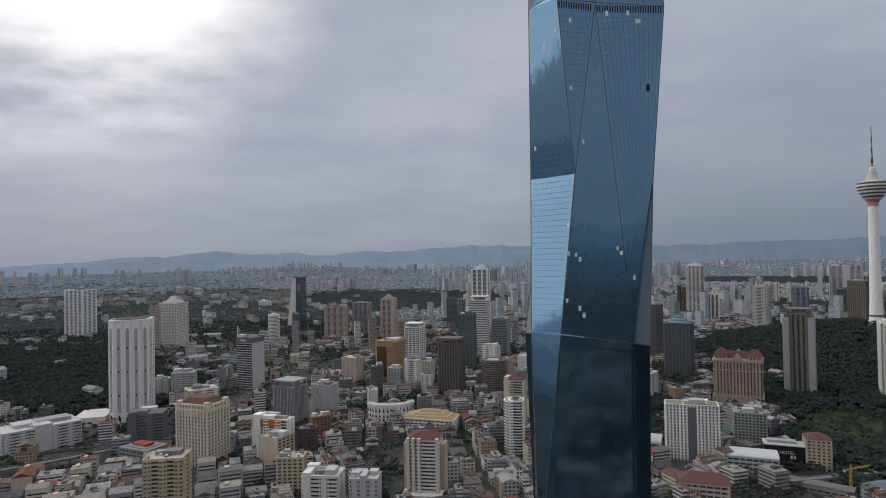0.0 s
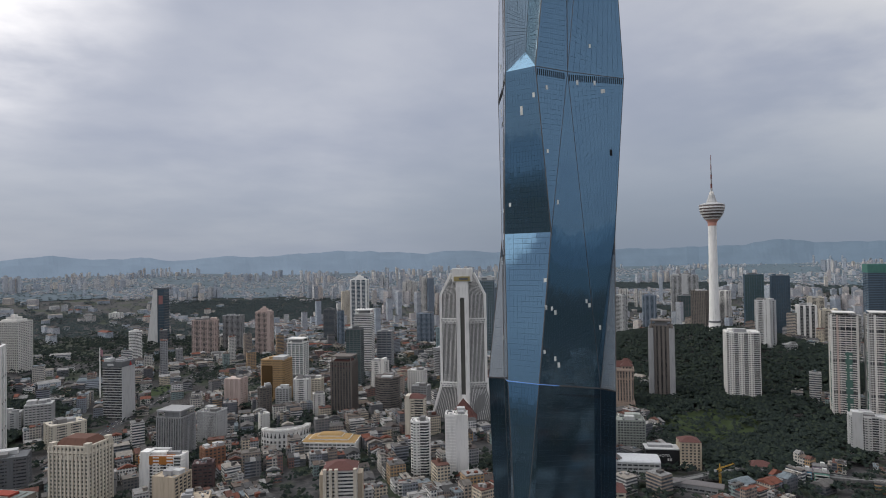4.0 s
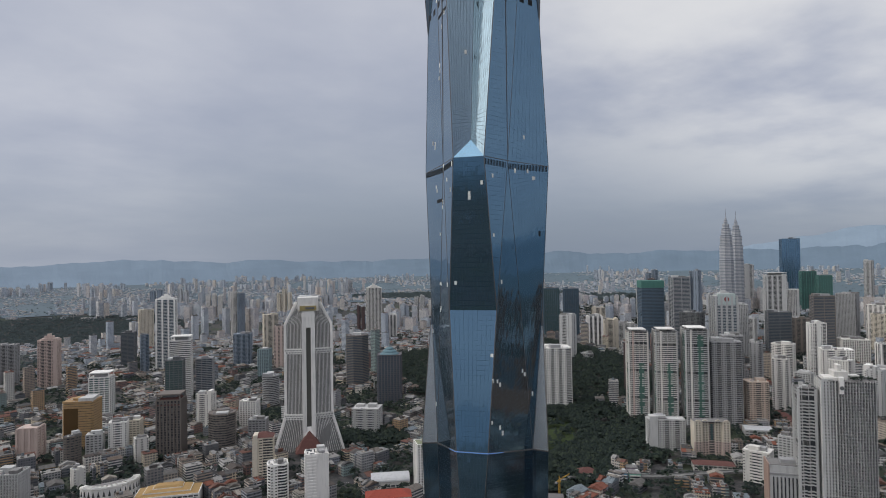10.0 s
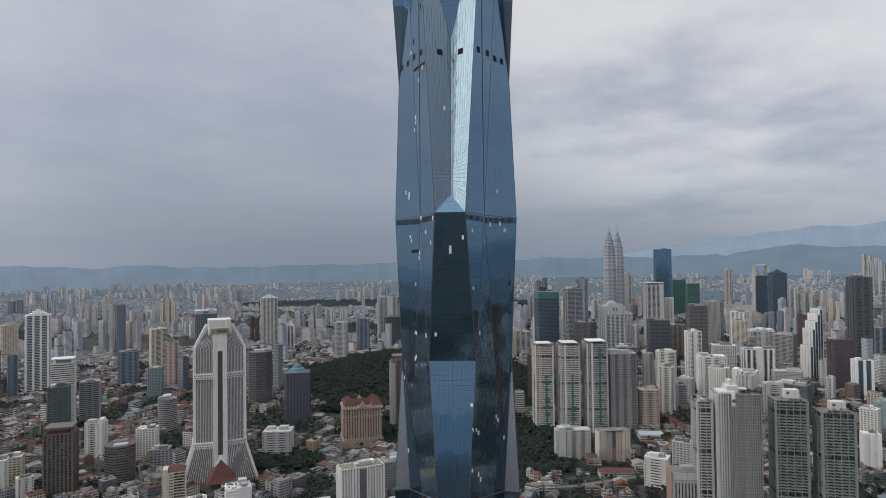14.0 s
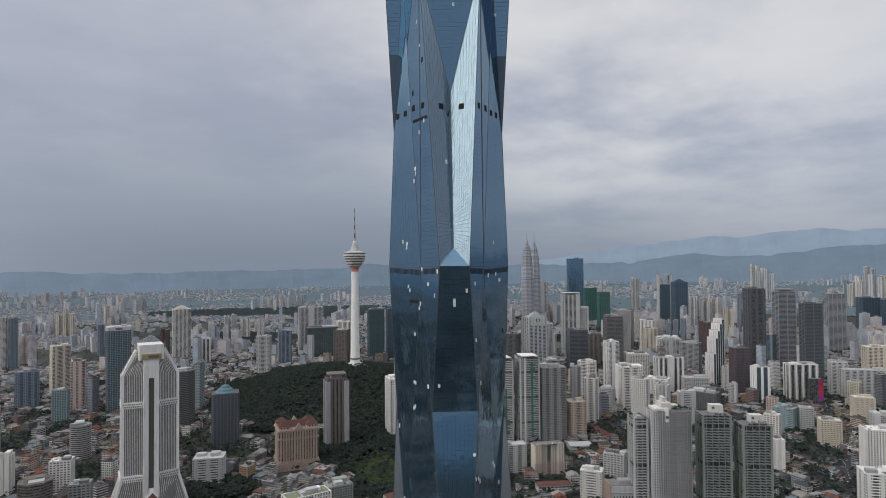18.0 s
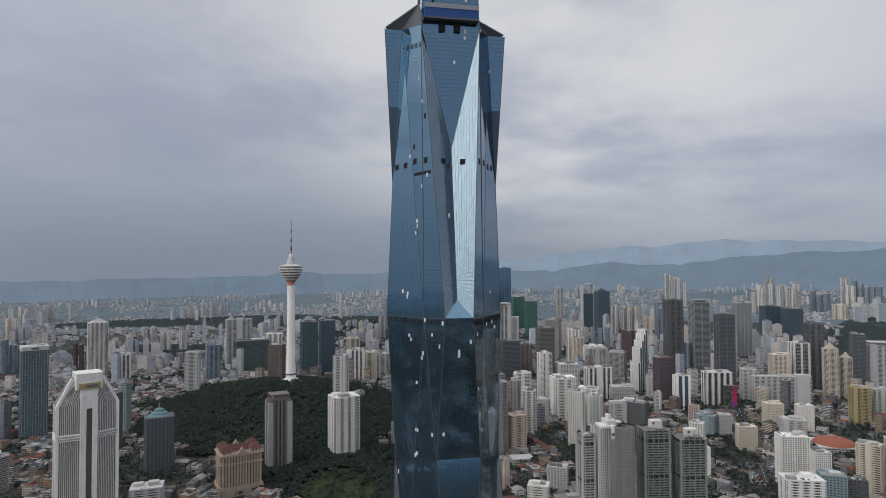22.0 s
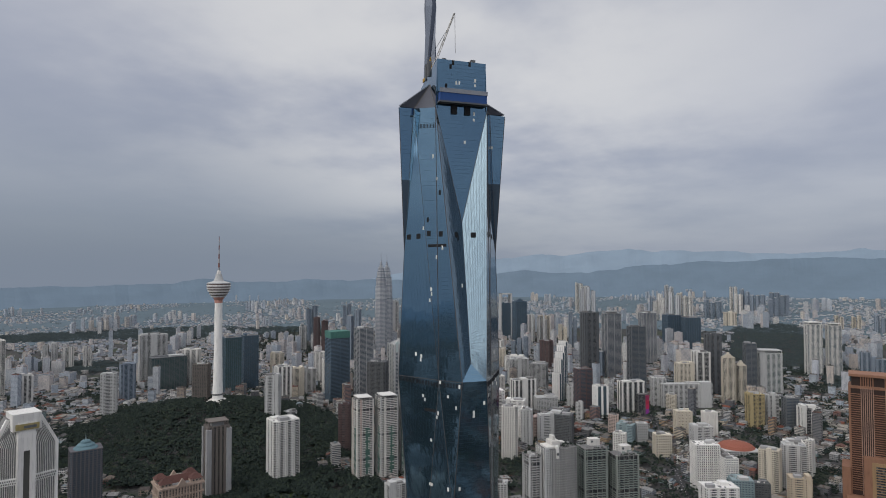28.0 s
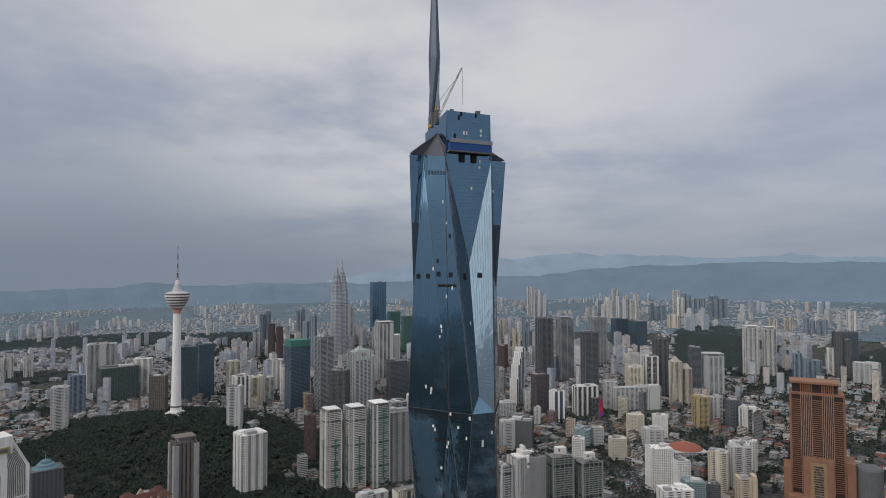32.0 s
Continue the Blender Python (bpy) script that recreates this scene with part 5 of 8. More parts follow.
    if "orange top" in label:
        part("orange_band", mesh_from("orange_band", *box(-wd / 2 - 0.9, -dp / 2 - 1.2, hi - 8, wd / 2 - 8, dp / 2 + 1.2, hi + 0.8), wall_mat("orange_paint", (0.42, 0.17, 0.045))), ob, "bright orange painted top")

# smaller and farther blocks: x, y, width, depth, height, turn, wall, kind
MORE_A = [
    (-512, 770, 84, 44, 29, -47, LGREY, "low"),
    (-376, 774, 40, 29, 41, -13, DGREY, "low"),
    (-252, 553, 33, 24, 55, -6, BEIGE, "office"),
    (-475, 1031, 22, 16, 35, -12, LGREY, "low"),
    (-442, 1037, 34, 25, 44, -11, LGREY, "low"),
    (-376, 944, 43, 31, 35, -35, CREAM, "low"),
    (-164, 796, 24, 17, 27, -25, ORANGE, "low"),
    (-163, 720, 20, 15, 32, 0, MAROON, "low"),
    (-114, 565, 33, 24, 33, 7, WHITE, "low"),
    (-75, 562, 25, 19, 30, 5, LGREY, "low"),
    (-112, 938, 13, 10, 29, -20, WHITE, "low"),
]
MORE_B = [
    (-117, 1045, 22, 16, 46, -20, BROWN, "round"),
    (-88, 1068, 21, 15, 39, 14, WHITE, "low"),
    (-57, 1066, 24, 18, 53, 15, WHITE, "office"),
    (-154, 609, 25, 18, 35, -2, BEIGE, "low"),
    (841, 100, 32, 24, 59, 77, TEAL, "low"),
    (861, 69, 23, 17, 51, 78, DGREY, "low"),
    (961, 48, 32, 23, 82, 105, CREAM, "office"),
    (1042, 2, 31, 23, 80, 81, WHITE, "office"),
    (866, 13, 31, 23, 66, 81, BEIGE, "low"),
    (1193, 328, 37, 27, 46, 100, TEAL, "low"),
    (1136, 466, 51, 34, 69, 88, DGREY, "low"),
    (1074, 531, 23, 17, 86, 85, WHITE, "office"),
    (1119, 499, 33, 24, 68, 60, WHITE, "low"),
]
MORE_C = [
    (3422, 820, 100, 34, 303, 65, WHITE, "tower"),
    (3320, 407, 72, 34, 256, 97, WHITE, "tower"),
    (3334, 327, 74, 34, 281, 99, WHITE, "tower"),
    (3345, 257, 56, 34, 257, 106, WHITE, "tower"),
    (3569, -2, 50, 34, 284, 110, WHITE, "tower"),
    (3577, -86, 111, 34, 263, 105, SLATE, "tower"),
    (3497, -198, 109, 34, 262, 81, SLATE, "tower"),
    (3413, 131, 97, 34, 236, 108, SLATE, "tower"),
    (2208, 884, 80, 34, 124, 85, SLATE, "tower"),
    (2121, 750, 38, 28, 121, 93, MAROON, "office"),
    (2682, 967, 34, 25, 182, 86, WHITE, "tower"),
    (2681, 909, 56, 34, 189, 93, WHITE, "tower"),
    (2641, 749, 43, 31, 209, 64, SLATE, "tower"),
    (3242, 51, 57, 34, 180, 77, CREAM, "office"),
]
MORE_D = [
    (112, 2360, 44, 32, 133, -7, CREAM, "tower"),
    (460, 2975, 79, 34, 160, 24, WHITE, "tower"),
    (432, 2465, 23, 17, 176, 26, WHITE, "tower"),
    (453, 2443, 25, 18, 172, 0, SLATE, "tower"),
    (773, 2928, 78, 34, 163, 36, CREAM, "tower"),
    (299, 1781, 45, 33, 91, 27, SLATE, "tower"),
    (419, 1927, 43, 31, 128, 3, CREAM, "tower"),
    (371, 1670, 29, 22, 117, 30, PINK, "tower"),
    (308, 1592, 28, 21, 69, 35, TEAL, "office"),
    (151, 1120, 28, 21, 47, 34, WHITE, "low"),
    (136, 1007, 26, 19, 41, 29, GREY, "low"),
    (89, 1179, 28, 21, 57, 31, WHITE, "office"),
    (774, 2502, 79, 34, 125, 7, SLATE, "tower"),
    (914, 2350, 37, 27, 109, 37, MAROON, "tower"),
]
MORE_E = [
    (1258, 2466, 56, 34, 147, 42, WHITE, "tower"),
    (1327, 2463, 46, 33, 109, 50, WHITE, "tower"),
    (309, 972, 44, 32, 42, 39, LGREY, "low"),
    (381, 3327, 57, 34, 167, 21, WHITE, "tower"),
    (278, 3506, 66, 34, 166, 19, SLATE, "tower"),
    (52, 1800, 18, 13, 105, -7, SLATE, "tower"),
    (-31, 1023, 17, 12, 35, -6, WHITE, "office"),
    (-36, 1099, 26, 19, 46, 19, CREAM, "low"),
    (1563, 1441, 41, 30, 110, 63, WHITE, "tower"),
    (2250, 1972, 62, 34, 229, 37, SLATE, "tower"),
    (2522, 1939, 52, 34, 228, 41, SLATE, "tower"),
    (2076, 1896, 37, 27, 154, 36, LGREY, "tower"),
    (1743, 1176, 41, 30, 87, 71, LGREY, "office"),
    (1652, 1017, 30, 22, 47, 80, CREAM, "office"),
]
MORE_F = [
    (1683, 983, 51, 34, 105, 75, BROWN, "office"),
    (2026, 1015, 59, 34, 160, 84, GREY, "tower"),
    (2887, 1323, 34, 25, 257, 85, LGREY, "tower"),
    (1990, 913, 53, 34, 131, 86, WHITE, "tower"),
    (1919, 818, 70, 34, 83, 82, WHITE, "office"),
    (1627, 648, 51, 34, 107, 89, GREY, "office"),
    (2745, 916, 66, 34, 180, 85, CREAM, "tower"),
    (2465, 758, 43, 32, 159, 61, CREAM, "tower"),
    (1510, 772, 53, 34, 81, 84, WHITE, "office"),
    (1219, 665, 55, 34, 94, 52, WHITE, "office"),
    (1204, 649, 38, 28, 70, 52, WHITE, "office"),
    (1348, 642, 52, 34, 46, 80, WHITE, "low"),
    (1440, 581, 60, 34, 42, 57, LGREY, "low"),
    (1529, 526, 21, 15, 60, 92, LGREY, "office"),
]
MORE_G = [
    (1119, 676, 28, 21, 55, 82, LGREY, "office"),
    (716, 481, 30, 22, 42, 76, LGREY, "low"),
    (624, 475, 30, 22, 41, 73, WHITE, "low"),
    (1234, 782, 42, 31, 91, 74, WHITE, "tower"),
    (1011, 662, 27, 20, 95, 74, WHITE, "tower"),
    (907, 646, 19, 14, 135, 79, GREY, "tower"),
    (2373, 642, 27, 20, 168, 95, GREY, "tower"),
    (982, 544, 32, 23, 111, 81, WHITE, "tower"),
    (1128, 555, 28, 20, 75, 89, WHITE, "office"),
    (1153, 516, 42, 30, 54, 91, PINK, "office"),
    (1480, 748, 54, 34, 84, 55, WHITE, "office"),
    (1910, 873, 41, 30, 111, 82, CREAM, "tower"),
    (1157, 642, 37, 27, 101, 54, WHITE, "office"),
]
MORE_H = [
    (1785, 764, 67, 34, 94, 57, WHITE, "office"),
    (1618, 648, 37, 27, 112, 91, GREY, "office"),
    (1613, 544, 27, 20, 51, 62, LGREY, "office"),
    (1197, 485, 46, 33, 65, 86, DGREY, "low"),
    (1362, 468, 17, 12, 50, 94, LGREY, "office"),
    (2037, 524, 32, 23, 100, 97, SLATE, "tower"),
    (2290, 790, 50, 34, 103, 60, MAROON, "office"),
    (2476, 756, 39, 29, 170, 62, WHITE, "tower"),
    (2737, 918, 66, 34, 184, 86, CREAM, "tower"),
    (2755, 987, 50, 34, 172, 59, WHITE, "tower"),
    (1275, 367, 21, 15, 46, 91, PINK, "low"),
    (1203, 328, 40, 29, 44, 92, TEAL, "low"),
    (1208, 294, 23, 17, 48, 68, LGREY, "low"),
    (1123, 243, 33, 24, 49, 69, CREAM, "low"),
]
MORE_I = [
    (1040, 321, 24, 17, 63, 92, WHITE, "low"),
    (869, 102, 32, 23, 51, 107, TEAL, "low"),
    (1241, 167, 44, 32, 47, 73, WHITE, "low"),
    (1596, 250, 24, 18, 45, 103, CREAM, "low"),
    (1931, 209, 24, 18, 89, 101, LGREY, "office"),
    (1654, 291, 39, 29, 82, 72, LGREY, "office"),
    (3201, -427, 43, 32, 186, 112, CREAM, "tower"),
    (3201, -498, 46, 34, 188, 113, CREAM, "tower"),
    (3105, -600, 107, 34, 190, 115, SLATE, "tower"),
    (3066, -742, 45, 33, 254, 91, WHITE, "tower"),
    (2442, -504, 31, 22, 119, 122, WHITE, "tower"),
    (2351, -367, 30, 22, 105, 113, SLATE, "tower"),
]
MORE_J = [
    (2357, -417, 60, 34, 82, 120, SLATE, "office"),
    (3490, 871, 78, 34, 321, 98, WHITE, "tower"),
    (3471, 452, 38, 28, 245, 72, SLATE, "tower"),
    (3514, 416, 28, 21, 259, 98, WHITE, "tower"),
    (3521, 366, 57, 34, 313, 105, WHITE, "tower"),
    (3492, 293, 65, 34, 275, 74, CREAM, "tower"),
    (3645, 21, 47, 34, 312, 104, WHITE, "tower"),
    (3650, -38, 57, 34, 301, 105, SLATE, "tower"),
    (3618, -201, 87, 34, 276, 81, SLATE, "tower"),
    (2323, -588, 81, 34, 83, 118, LGREY, "low"),
    (814, 1568, 35, 25, 141, 51, WHITE, "office"),
    (936, 1376, 37, 27, 159, 64, BROWN, "office"),
    (1413, 1287, 61, 34, 114, 43, WHITE, "office"),
    (1533, 1246, 40, 29, 82, 72, SLATE, "office"),
]
MORE_K = [
    (1233, 1013, 53, 34, 146, 80, DGREY, "tower"),
    (1491, 1064, 68, 34, 150, 50, LGREY, "tower"),
    (1925, 1156, 70, 34, 173, 78, WHITE, "tower"),
    (1436, 1531, 40, 29, 117, 38, CREAM, "office"),
    (903, 1115, 33, 24, 152, 65, WHITE, "office"),
    (1383, 1368, 53, 34, 81, 41, LGREY, "office"),
    (854, 880, 23, 17, 113, 71, MAROON, "office"),
    (847, 663, 26, 19, 146, 79, GREY, "tower"),
    (1967, 1720, 71, 34, 217, 68, MAROON, "tower"),
    (2027, 1587, 71, 34, 241, 77, SLATE, "tower"),
    (1027, 1763, 41, 30, 124, 27, SLATE, "tower"),
    (1342, 1830, 56, 34, 127, 57, WHITE, "tower"),
    (1372, 2411, 35, 26, 107, 23, WHITE, "tower"),
    (1117, -25, 30, 22, 68, 110, WHITE, "low"),
]
MORE_L = [
    (995, 7, 36, 26, 86, 83, WHITE, "office"),
    (2401, -532, 62, 34, 195, 90, DGREY, "tower"),
]
rm = random.Random(17)
# white paint greyed for the far towers, distance haze put into the colour
HAZY = wall_mat("hazed_white_paint", (0.50, 0.51, 0.52))
KINDS = {"low": ("commercial_block", 3.6, 0.55, 6, 1.4, "rect"), "office": ("office_block", 3.6, 0.45, 6, 1.5, "rect"), "tower": ("high_rise", 3.6, 0.42, 6, 2.2, "cut"),
         "round": ("rounded_block", 3.6, 0.5, 0, 1.0, "round"), "wide": ("office_block", 3.8, 0.5, 10, 1.4, "rect"), "near": ("commercial_block", 4.2, 0.6, 9, 1.6, "rect")}
PAINT = {WHITE: ("white plastered", DWIN), DGREY: ("dark grey", DWIN), CREAM: ("cream plastered", DWIN), BEIGE: ("beige plastered", DWIN), LGREY: ("pale grey concrete", DWIN), ORANGE: ("orange painted", DWIN),
         MAROON: ("maroon clad", DWIN), BROWN: ("brown clad", DWIN), TEAL: ("teal painted", BWIN), SLATE: ("slate blue glazed", BWIN), PINK: ("salmon pink", DWIN), GREY: ("grey concrete", DWIN)}
SIZE = {"low": "low commercial block with ribbon windows in the town", "office": "office block with a grid of dark windows", "tower": "high-rise with stacked windows and roof plant", "round": "rounded office block with ribbon windows",
        "wide": "broad office complex beside the railway", "near": "broad commercial block with upright piers"}
for x, y, wd, dp, hi, rot, wall, kind in MORE_A + MORE_B + MORE_C + MORE_D + MORE_E + MORE_F + MORE_G + MORE_H + MORE_I + MORE_J + MORE_K + MORE_L:
    nm, st, band, piers, pw, plan = KINDS[kind]
    if not all((x - tx) ** 2 + (y - ty) ** 2 > (tr * 0.55) ** 2 for tx, ty, tr in TAKEN):
        continue
    TAKEN.append((x, y, max(wd, dp) * 0.62 + 5))
    paint, glass = PAINT[wall]
    wall = rm.choice([WHITE, OFFWHITE, OFFWHITE, LGREY]) if wall is WHITE else wall
    paint = {OFFWHITE: "off-white plastered", LGREY: "pale grey concrete"}.get(wall, paint)
    lk = rm.choice(["grid", "strips", "balcony", "strips"]) if kind in ("office", "tower") else rm.choice(["grid", "strips"]) if kind == "low" else "grid"
    dist = math.hypot(x + 60, y - 120)
    if kind == "tower" and dist > 2300 and wd > 34:
        # a cluster of slim far towers
        k = max(2, int(wd / 26))
        ca, sa = math.cos(radians(-rot)), math.sin(radians(-rot))
        for i in range(k):
            off = -wd / 2 + wd * (i + 0.5) / k
            top = max(hi - rm.uniform(0, 0.22) * (hi - rise(x, y)), rise(x, y) + 10)
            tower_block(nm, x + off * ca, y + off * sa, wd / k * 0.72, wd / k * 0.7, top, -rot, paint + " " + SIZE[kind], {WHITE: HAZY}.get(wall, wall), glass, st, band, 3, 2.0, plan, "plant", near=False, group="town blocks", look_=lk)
        continue
    tower_block(nm, x, y, wd, max(dp, 12), max(hi, rise(x, y) + 10), -rot, paint + " " + SIZE[kind], wall, glass, st, band if wall is not SLATE else 0.2, max(3, int(wd / 4.5)), pw, plan, "plant", near=False, group="town blocks", look_=lk)

# ---------------------------------------------------------------- landmark buildings
def broadcast_tower():
    x, y = 925.0, 1310.0
    ob = tagged(base("broadcast_tower", x, y, 64), "slender white concrete broadcast tower with a banded pod and red-white mast", "tower")
    part("base_house", mesh_from("base_house", *lathe([(34, -8), (34, 3), (26, 6), (20, 11), (15, 12)], 24), OFFWHITE), ob)
    part("shaft", mesh_from("shaft", *lathe([(15.0, 0), (13.2, 18), (11.6, 60), (10.4, 140), (9.4, 250), (9.4, 260)], 28), WHITE), ob)
    part("collar", mesh_from("collar", *lathe([(14.0, 22), (14.0, 26)], 28), DGREY), ob)
    part("pod_stem", mesh_from("pod_stem", *lathe([(9.6, 258), (10.4, 266), (15, 273)], 28), wall_mat("salmon_panel", (0.55, 0.28, 0.22))), ob)
    rad = (17.0, 22.0, 26.0, 28.5, 30.0, 30.0)
    for i in range(5):
        z = 273 + 7.0 * i
        part("pod_gallery", mesh_from("pod_gallery", *lathe([(rad[i], z), (rad[i] + (rad[i + 1] - rad[i]) * 0.6, z + 3.4), (rad[i], z + 3.8)], 32), WHITE), ob)
        part("pod_glazing", mesh_from("pod_glazing", *lathe([(rad[i] - 1.0, z + 2.2), (rad[i + 1] - 1.2, z + 7.1)], 32), wall_mat("pod_dark_glazing", (0.11, 0.075, 0.07), 0.3)), ob)
    part("pod_roof", mesh_from("pod_roof", *lathe([(29.5, 307.8), (29.5, 309.6), (21, 312.5), (13, 314.5), (10, 322), (7, 333)], 32), LGREY), ob)
    part("mast_foot", mesh_from("mast_foot", *lathe([(6.0, 330), (5.0, 340), (3.2, 342)], 16), OFFWHITE), ob)
    z = 338
    for i in range(8):
        r = 3.0 - 0.30 * i
        part("mast_section", mesh_from("mast_section", *lathe([(r * 0.8, z), (r * 0.8, z + 11.4)], 10), (wall_mat("mast_red", (0.20, 0.085, 0.075)) if i % 2 else GREY)), ob)
        z += 11.6
    TAKEN.append((x, y, 45))


def twin_tower(dx, dy):
    ob = tagged(base("twin_tower", 2250 + dx, 1560 + dy, 20), "tapering steel and glass twin tower with a needle spire", "skyscraper", "twin towers")
    z = 0
    for i, (r, h) in enumerate(((28, 250), (26, 62), (23, 40), (18, 28), (13, 18), (7, 14))):
        ring = [(r * (1.0 if k % 2 else 0.86) * math.cos(math.pi * k / 8), r * (1.0 if k % 2 else 0.86) * math.sin(math.pi * k / 8)) for k in range(16)]
        # pale steel and glass, lightened further to take in the haze
        part("tier", mesh_from("tier", *prism(ring, z, z + h), wall_mat("hazy_steel_glass", (0.22, 0.24, 0.27), 0.35)), ob)
        n = int(h / 6)
        v, f = merge(*[([(px * 1.02, py * 1.02, pz) for px, py, pz in prism(ring, z + q * 6 + 2.4, z + q * 6 + 5.6)[0]], prism(ring, 0, 1)[1]) for q in range(n)])
        tagged(part("storey_cladding", mesh_from("storey_cladding", v, f, wall_mat("hazed_steel_cladding", (0.46, 0.47, 0.49), 0.4)), ob), kind="stuff")
        z += h
    part("pinnacle", mesh_from("pinnacle", *lathe([(5, z), (3, z + 12), (1.2, z + 14), (0.5, z + 50)], 12), STEEL), ob)


def white_prow_tower():
    """White ribbed bank tower on a flared foot, two square shafts meeting at a corner pier, sloped shoulders."""
    x, y = 184.0, 905.0
    ob = tagged(base("bank_tower", x, y, 8, -19), "white ribbed bank tower with sloped shoulders and a flared foot", "bank tower")
    rib_wall, dark = WHITE, wall_mat("grey_recess", (0.20, 0.20, 0.195))
    H = 227.0
    for s in (-1, 1):
        # a wing: its foot splays out, its head slopes up to the central pier
        def P(a, d, z):
            return (s * a * 1.1, d + 0.22 * (a - 4), z)
        def wing(a0, a1, d0, d1, prof, mat, nm, par, label=""):
            v, f = [], []
            for z, e in prof:
                v += [P(a0, d0 - e * 0.55, z), P(a1 + e, d0 - e * 0.2, z), P(a1 + e, d1 + e * 0.4, z), P(a0, d1 + e * 0.4, z)]
            for j in range(len(prof) - 1):
                for i in range(4):
                    q = (j * 4 + i, j * 4 + (i + 1) % 4, j * 4 + 4 + (i + 1) % 4, j * 4 + 4 + i)
                    f.append(q if s > 0 else tuple(reversed(q)))
            f.append(tuple(len(v) - 4 + i for i in range(4)))
            return part(nm, mesh_from(nm, v, f, mat), par, label)
        prof = [(-6, 17), (50, 1.5), (56, 0), (H - 38, 0)]
        wing(4, 31, -12, 16, prof, dark, "shaft", ob)
        # shoulder
        v = [P(4, -12, H - 38), P(31, -12, H - 38), P(31, 16, H - 38), P(4, 16, H - 38), P(4, -8, H - 3), P(15.5, -6, H - 5), P(15.5, 14, H - 5), P(4, 14, H - 3)]
        f = [(0, 1, 5, 4), (1, 2, 6, 5), (2, 3, 7, 6), (4, 5, 6, 7)]
        part("shoulder", mesh_from("shoulder", v, f if s > 0 else [tuple(reversed(q)) for q in f], dark), ob)
        k = 14
        for i in range(k + 1):
            t = i / k
            a = 5 + 25.6 * t
            def front(z, e, a=a, t=t):
                return P(a + e * t, -12.3 - e * (0.55 - 0.35 * t), z)
            pts = [front(-6, 17), front(50, 1.6), front(56, 0.1), front(H - 38, 0)]
            big = 1.7 if i in (0, k) else 0.27
            ribs = [beam(pts[j], pts[j + 1], big) for j in range(3)]
            end = Vector(P(4 + 11.5 * t, -8 + 2 * t - 0.4, H - 3 - 2 * t))
            ribs.append(beam(pts[3], end, big))
            part("rib", mesh_from("rib", *merge(*ribs), rib_wall), ob)
        for i in range(9):
            t = i / 8
            d = -11 + 26 * t
            pts = [P(31 + 17 + 0.3, d - 4 + 11 * t, -6), P(31 + 1.9, d, 50), P(31.4, d, 56), P(31.3, d, H - 38)]
            part("rib", mesh_from("rib", *merge(*[beam(pts[j], pts[j + 1], 0.32) for j in range(3)]), rib_wall), ob)
        for z, hh, e in ((50, 8, 1.4), (146, 8, 0.2)):
            v, f = box(4, -13.6 - e * 0.5, z, 31.6 + e, 17, z + hh)
            part("white_belt", mesh_from("white_belt", [(s * px * 1.1, py + 0.22 * (px - 4), pz) for px, py, pz in v], f, rib_wall), ob)
            holes = []
            for i in range(13):
                for q in (0.22, 0.62):
                    c0 = 5.5 + (25 + e) * (i + 0.5 * (q > 0.5)) / 13
                    hv, hf = box(c0 - 0.55, -13.9 - e * 0.5, z + hh * q - 0.6, c0 + 0.55, -13.5 - e * 0.5, z + hh * q + 1.2)
                    holes.append(([(s * px * 1.1, py + 0.22 * (px - 4), pz) for px, py, pz in hv], hf))
            tagged(part("belt_lattice", mesh_from("belt_lattice", *merge(*holes), dark), ob), kind="stuff")
    # central pier with its dark slot
    for s in (-1, 1):
        v, f = merge(box(3.3 if s > 0 else -9.3, -17.5, 0, 9.3 if s > 0 else -3.3, 18, H - 26), box(3.3 if s > 0 else -9.3, -16.8, H - 26, 9.3 if s > 0 else -3.3, 18, H))
        part("centre_pier", mesh_from("centre_pier", v, f, rib_wall), ob)
    part("dark_slot", mesh_from("dark_slot", *box(-3.3, -15.6, 36, 3.3, 10, H - 40), wall_mat("bronze_panel", (0.105, 0.105, 0.092))), ob)
    part("pier_head", mesh_from("pier_head", *box(-9.4, -17.2, H - 42, 9.4, 10, H - 8, 0.6), rib_wall), ob)
    part("sign_band", mesh_from("sign_band", *box(-12, -18.4, H - 17, 12, -16.8, H - 10), wall_mat("sign_gold", (0.35, 0.29, 0.13))), ob, "dull gold sign band")
    part("sign_mark", mesh_from("sign_mark", *box(-4, -18.8, H - 15, 9, -18.3, H - 12), DGREY), ob)
    part("crown_slab", mesh_from("crown_slab", *box(-15, -16.4, H - 18, 15, 16, H + 2, 0.8), rib_wall), ob)
    part("foot_pier", mesh_from("foot_pier", *prism([(-15, -26), (15, -26), (10, -8), (-10, -8)], -6, 40, [(-3, -16), (3, -16), (3, -8), (-3, -8)]), rib_wall), ob)
    part("banking_hall", mesh_from("banking_hall", *box(-15, -40, -6, 15, -18, 10, 1), DGREY), ob)
    for i, (w0, z0, z1) in enumerate(((20, 10, 19), (14.5, 17, 27), (9.5, 25, 38))):
        k = 0.62 if i < 2 else 0.04
        part("roof_tier", mesh_from("roof_tier", *prism([(-w0, -31 - w0 * 0.75), (w0, -31 - w0 * 0.75), (w0, -31 + w0 * 0.75), (-w0, -31 + w0 * 0.75)], z0, z1, [(-w0 * k, -31 - w0 * 0.75 * k), (w0 * k, -31 - w0 * 0.75 * k), (w0 * k, -31 + w0 * 0.75 * k), (-w0 * k, -31 + w0 * 0.75 * k)]), REDROOF), ob, "dark red tiled roof tier")
    TAKEN.append((x, y, 62))


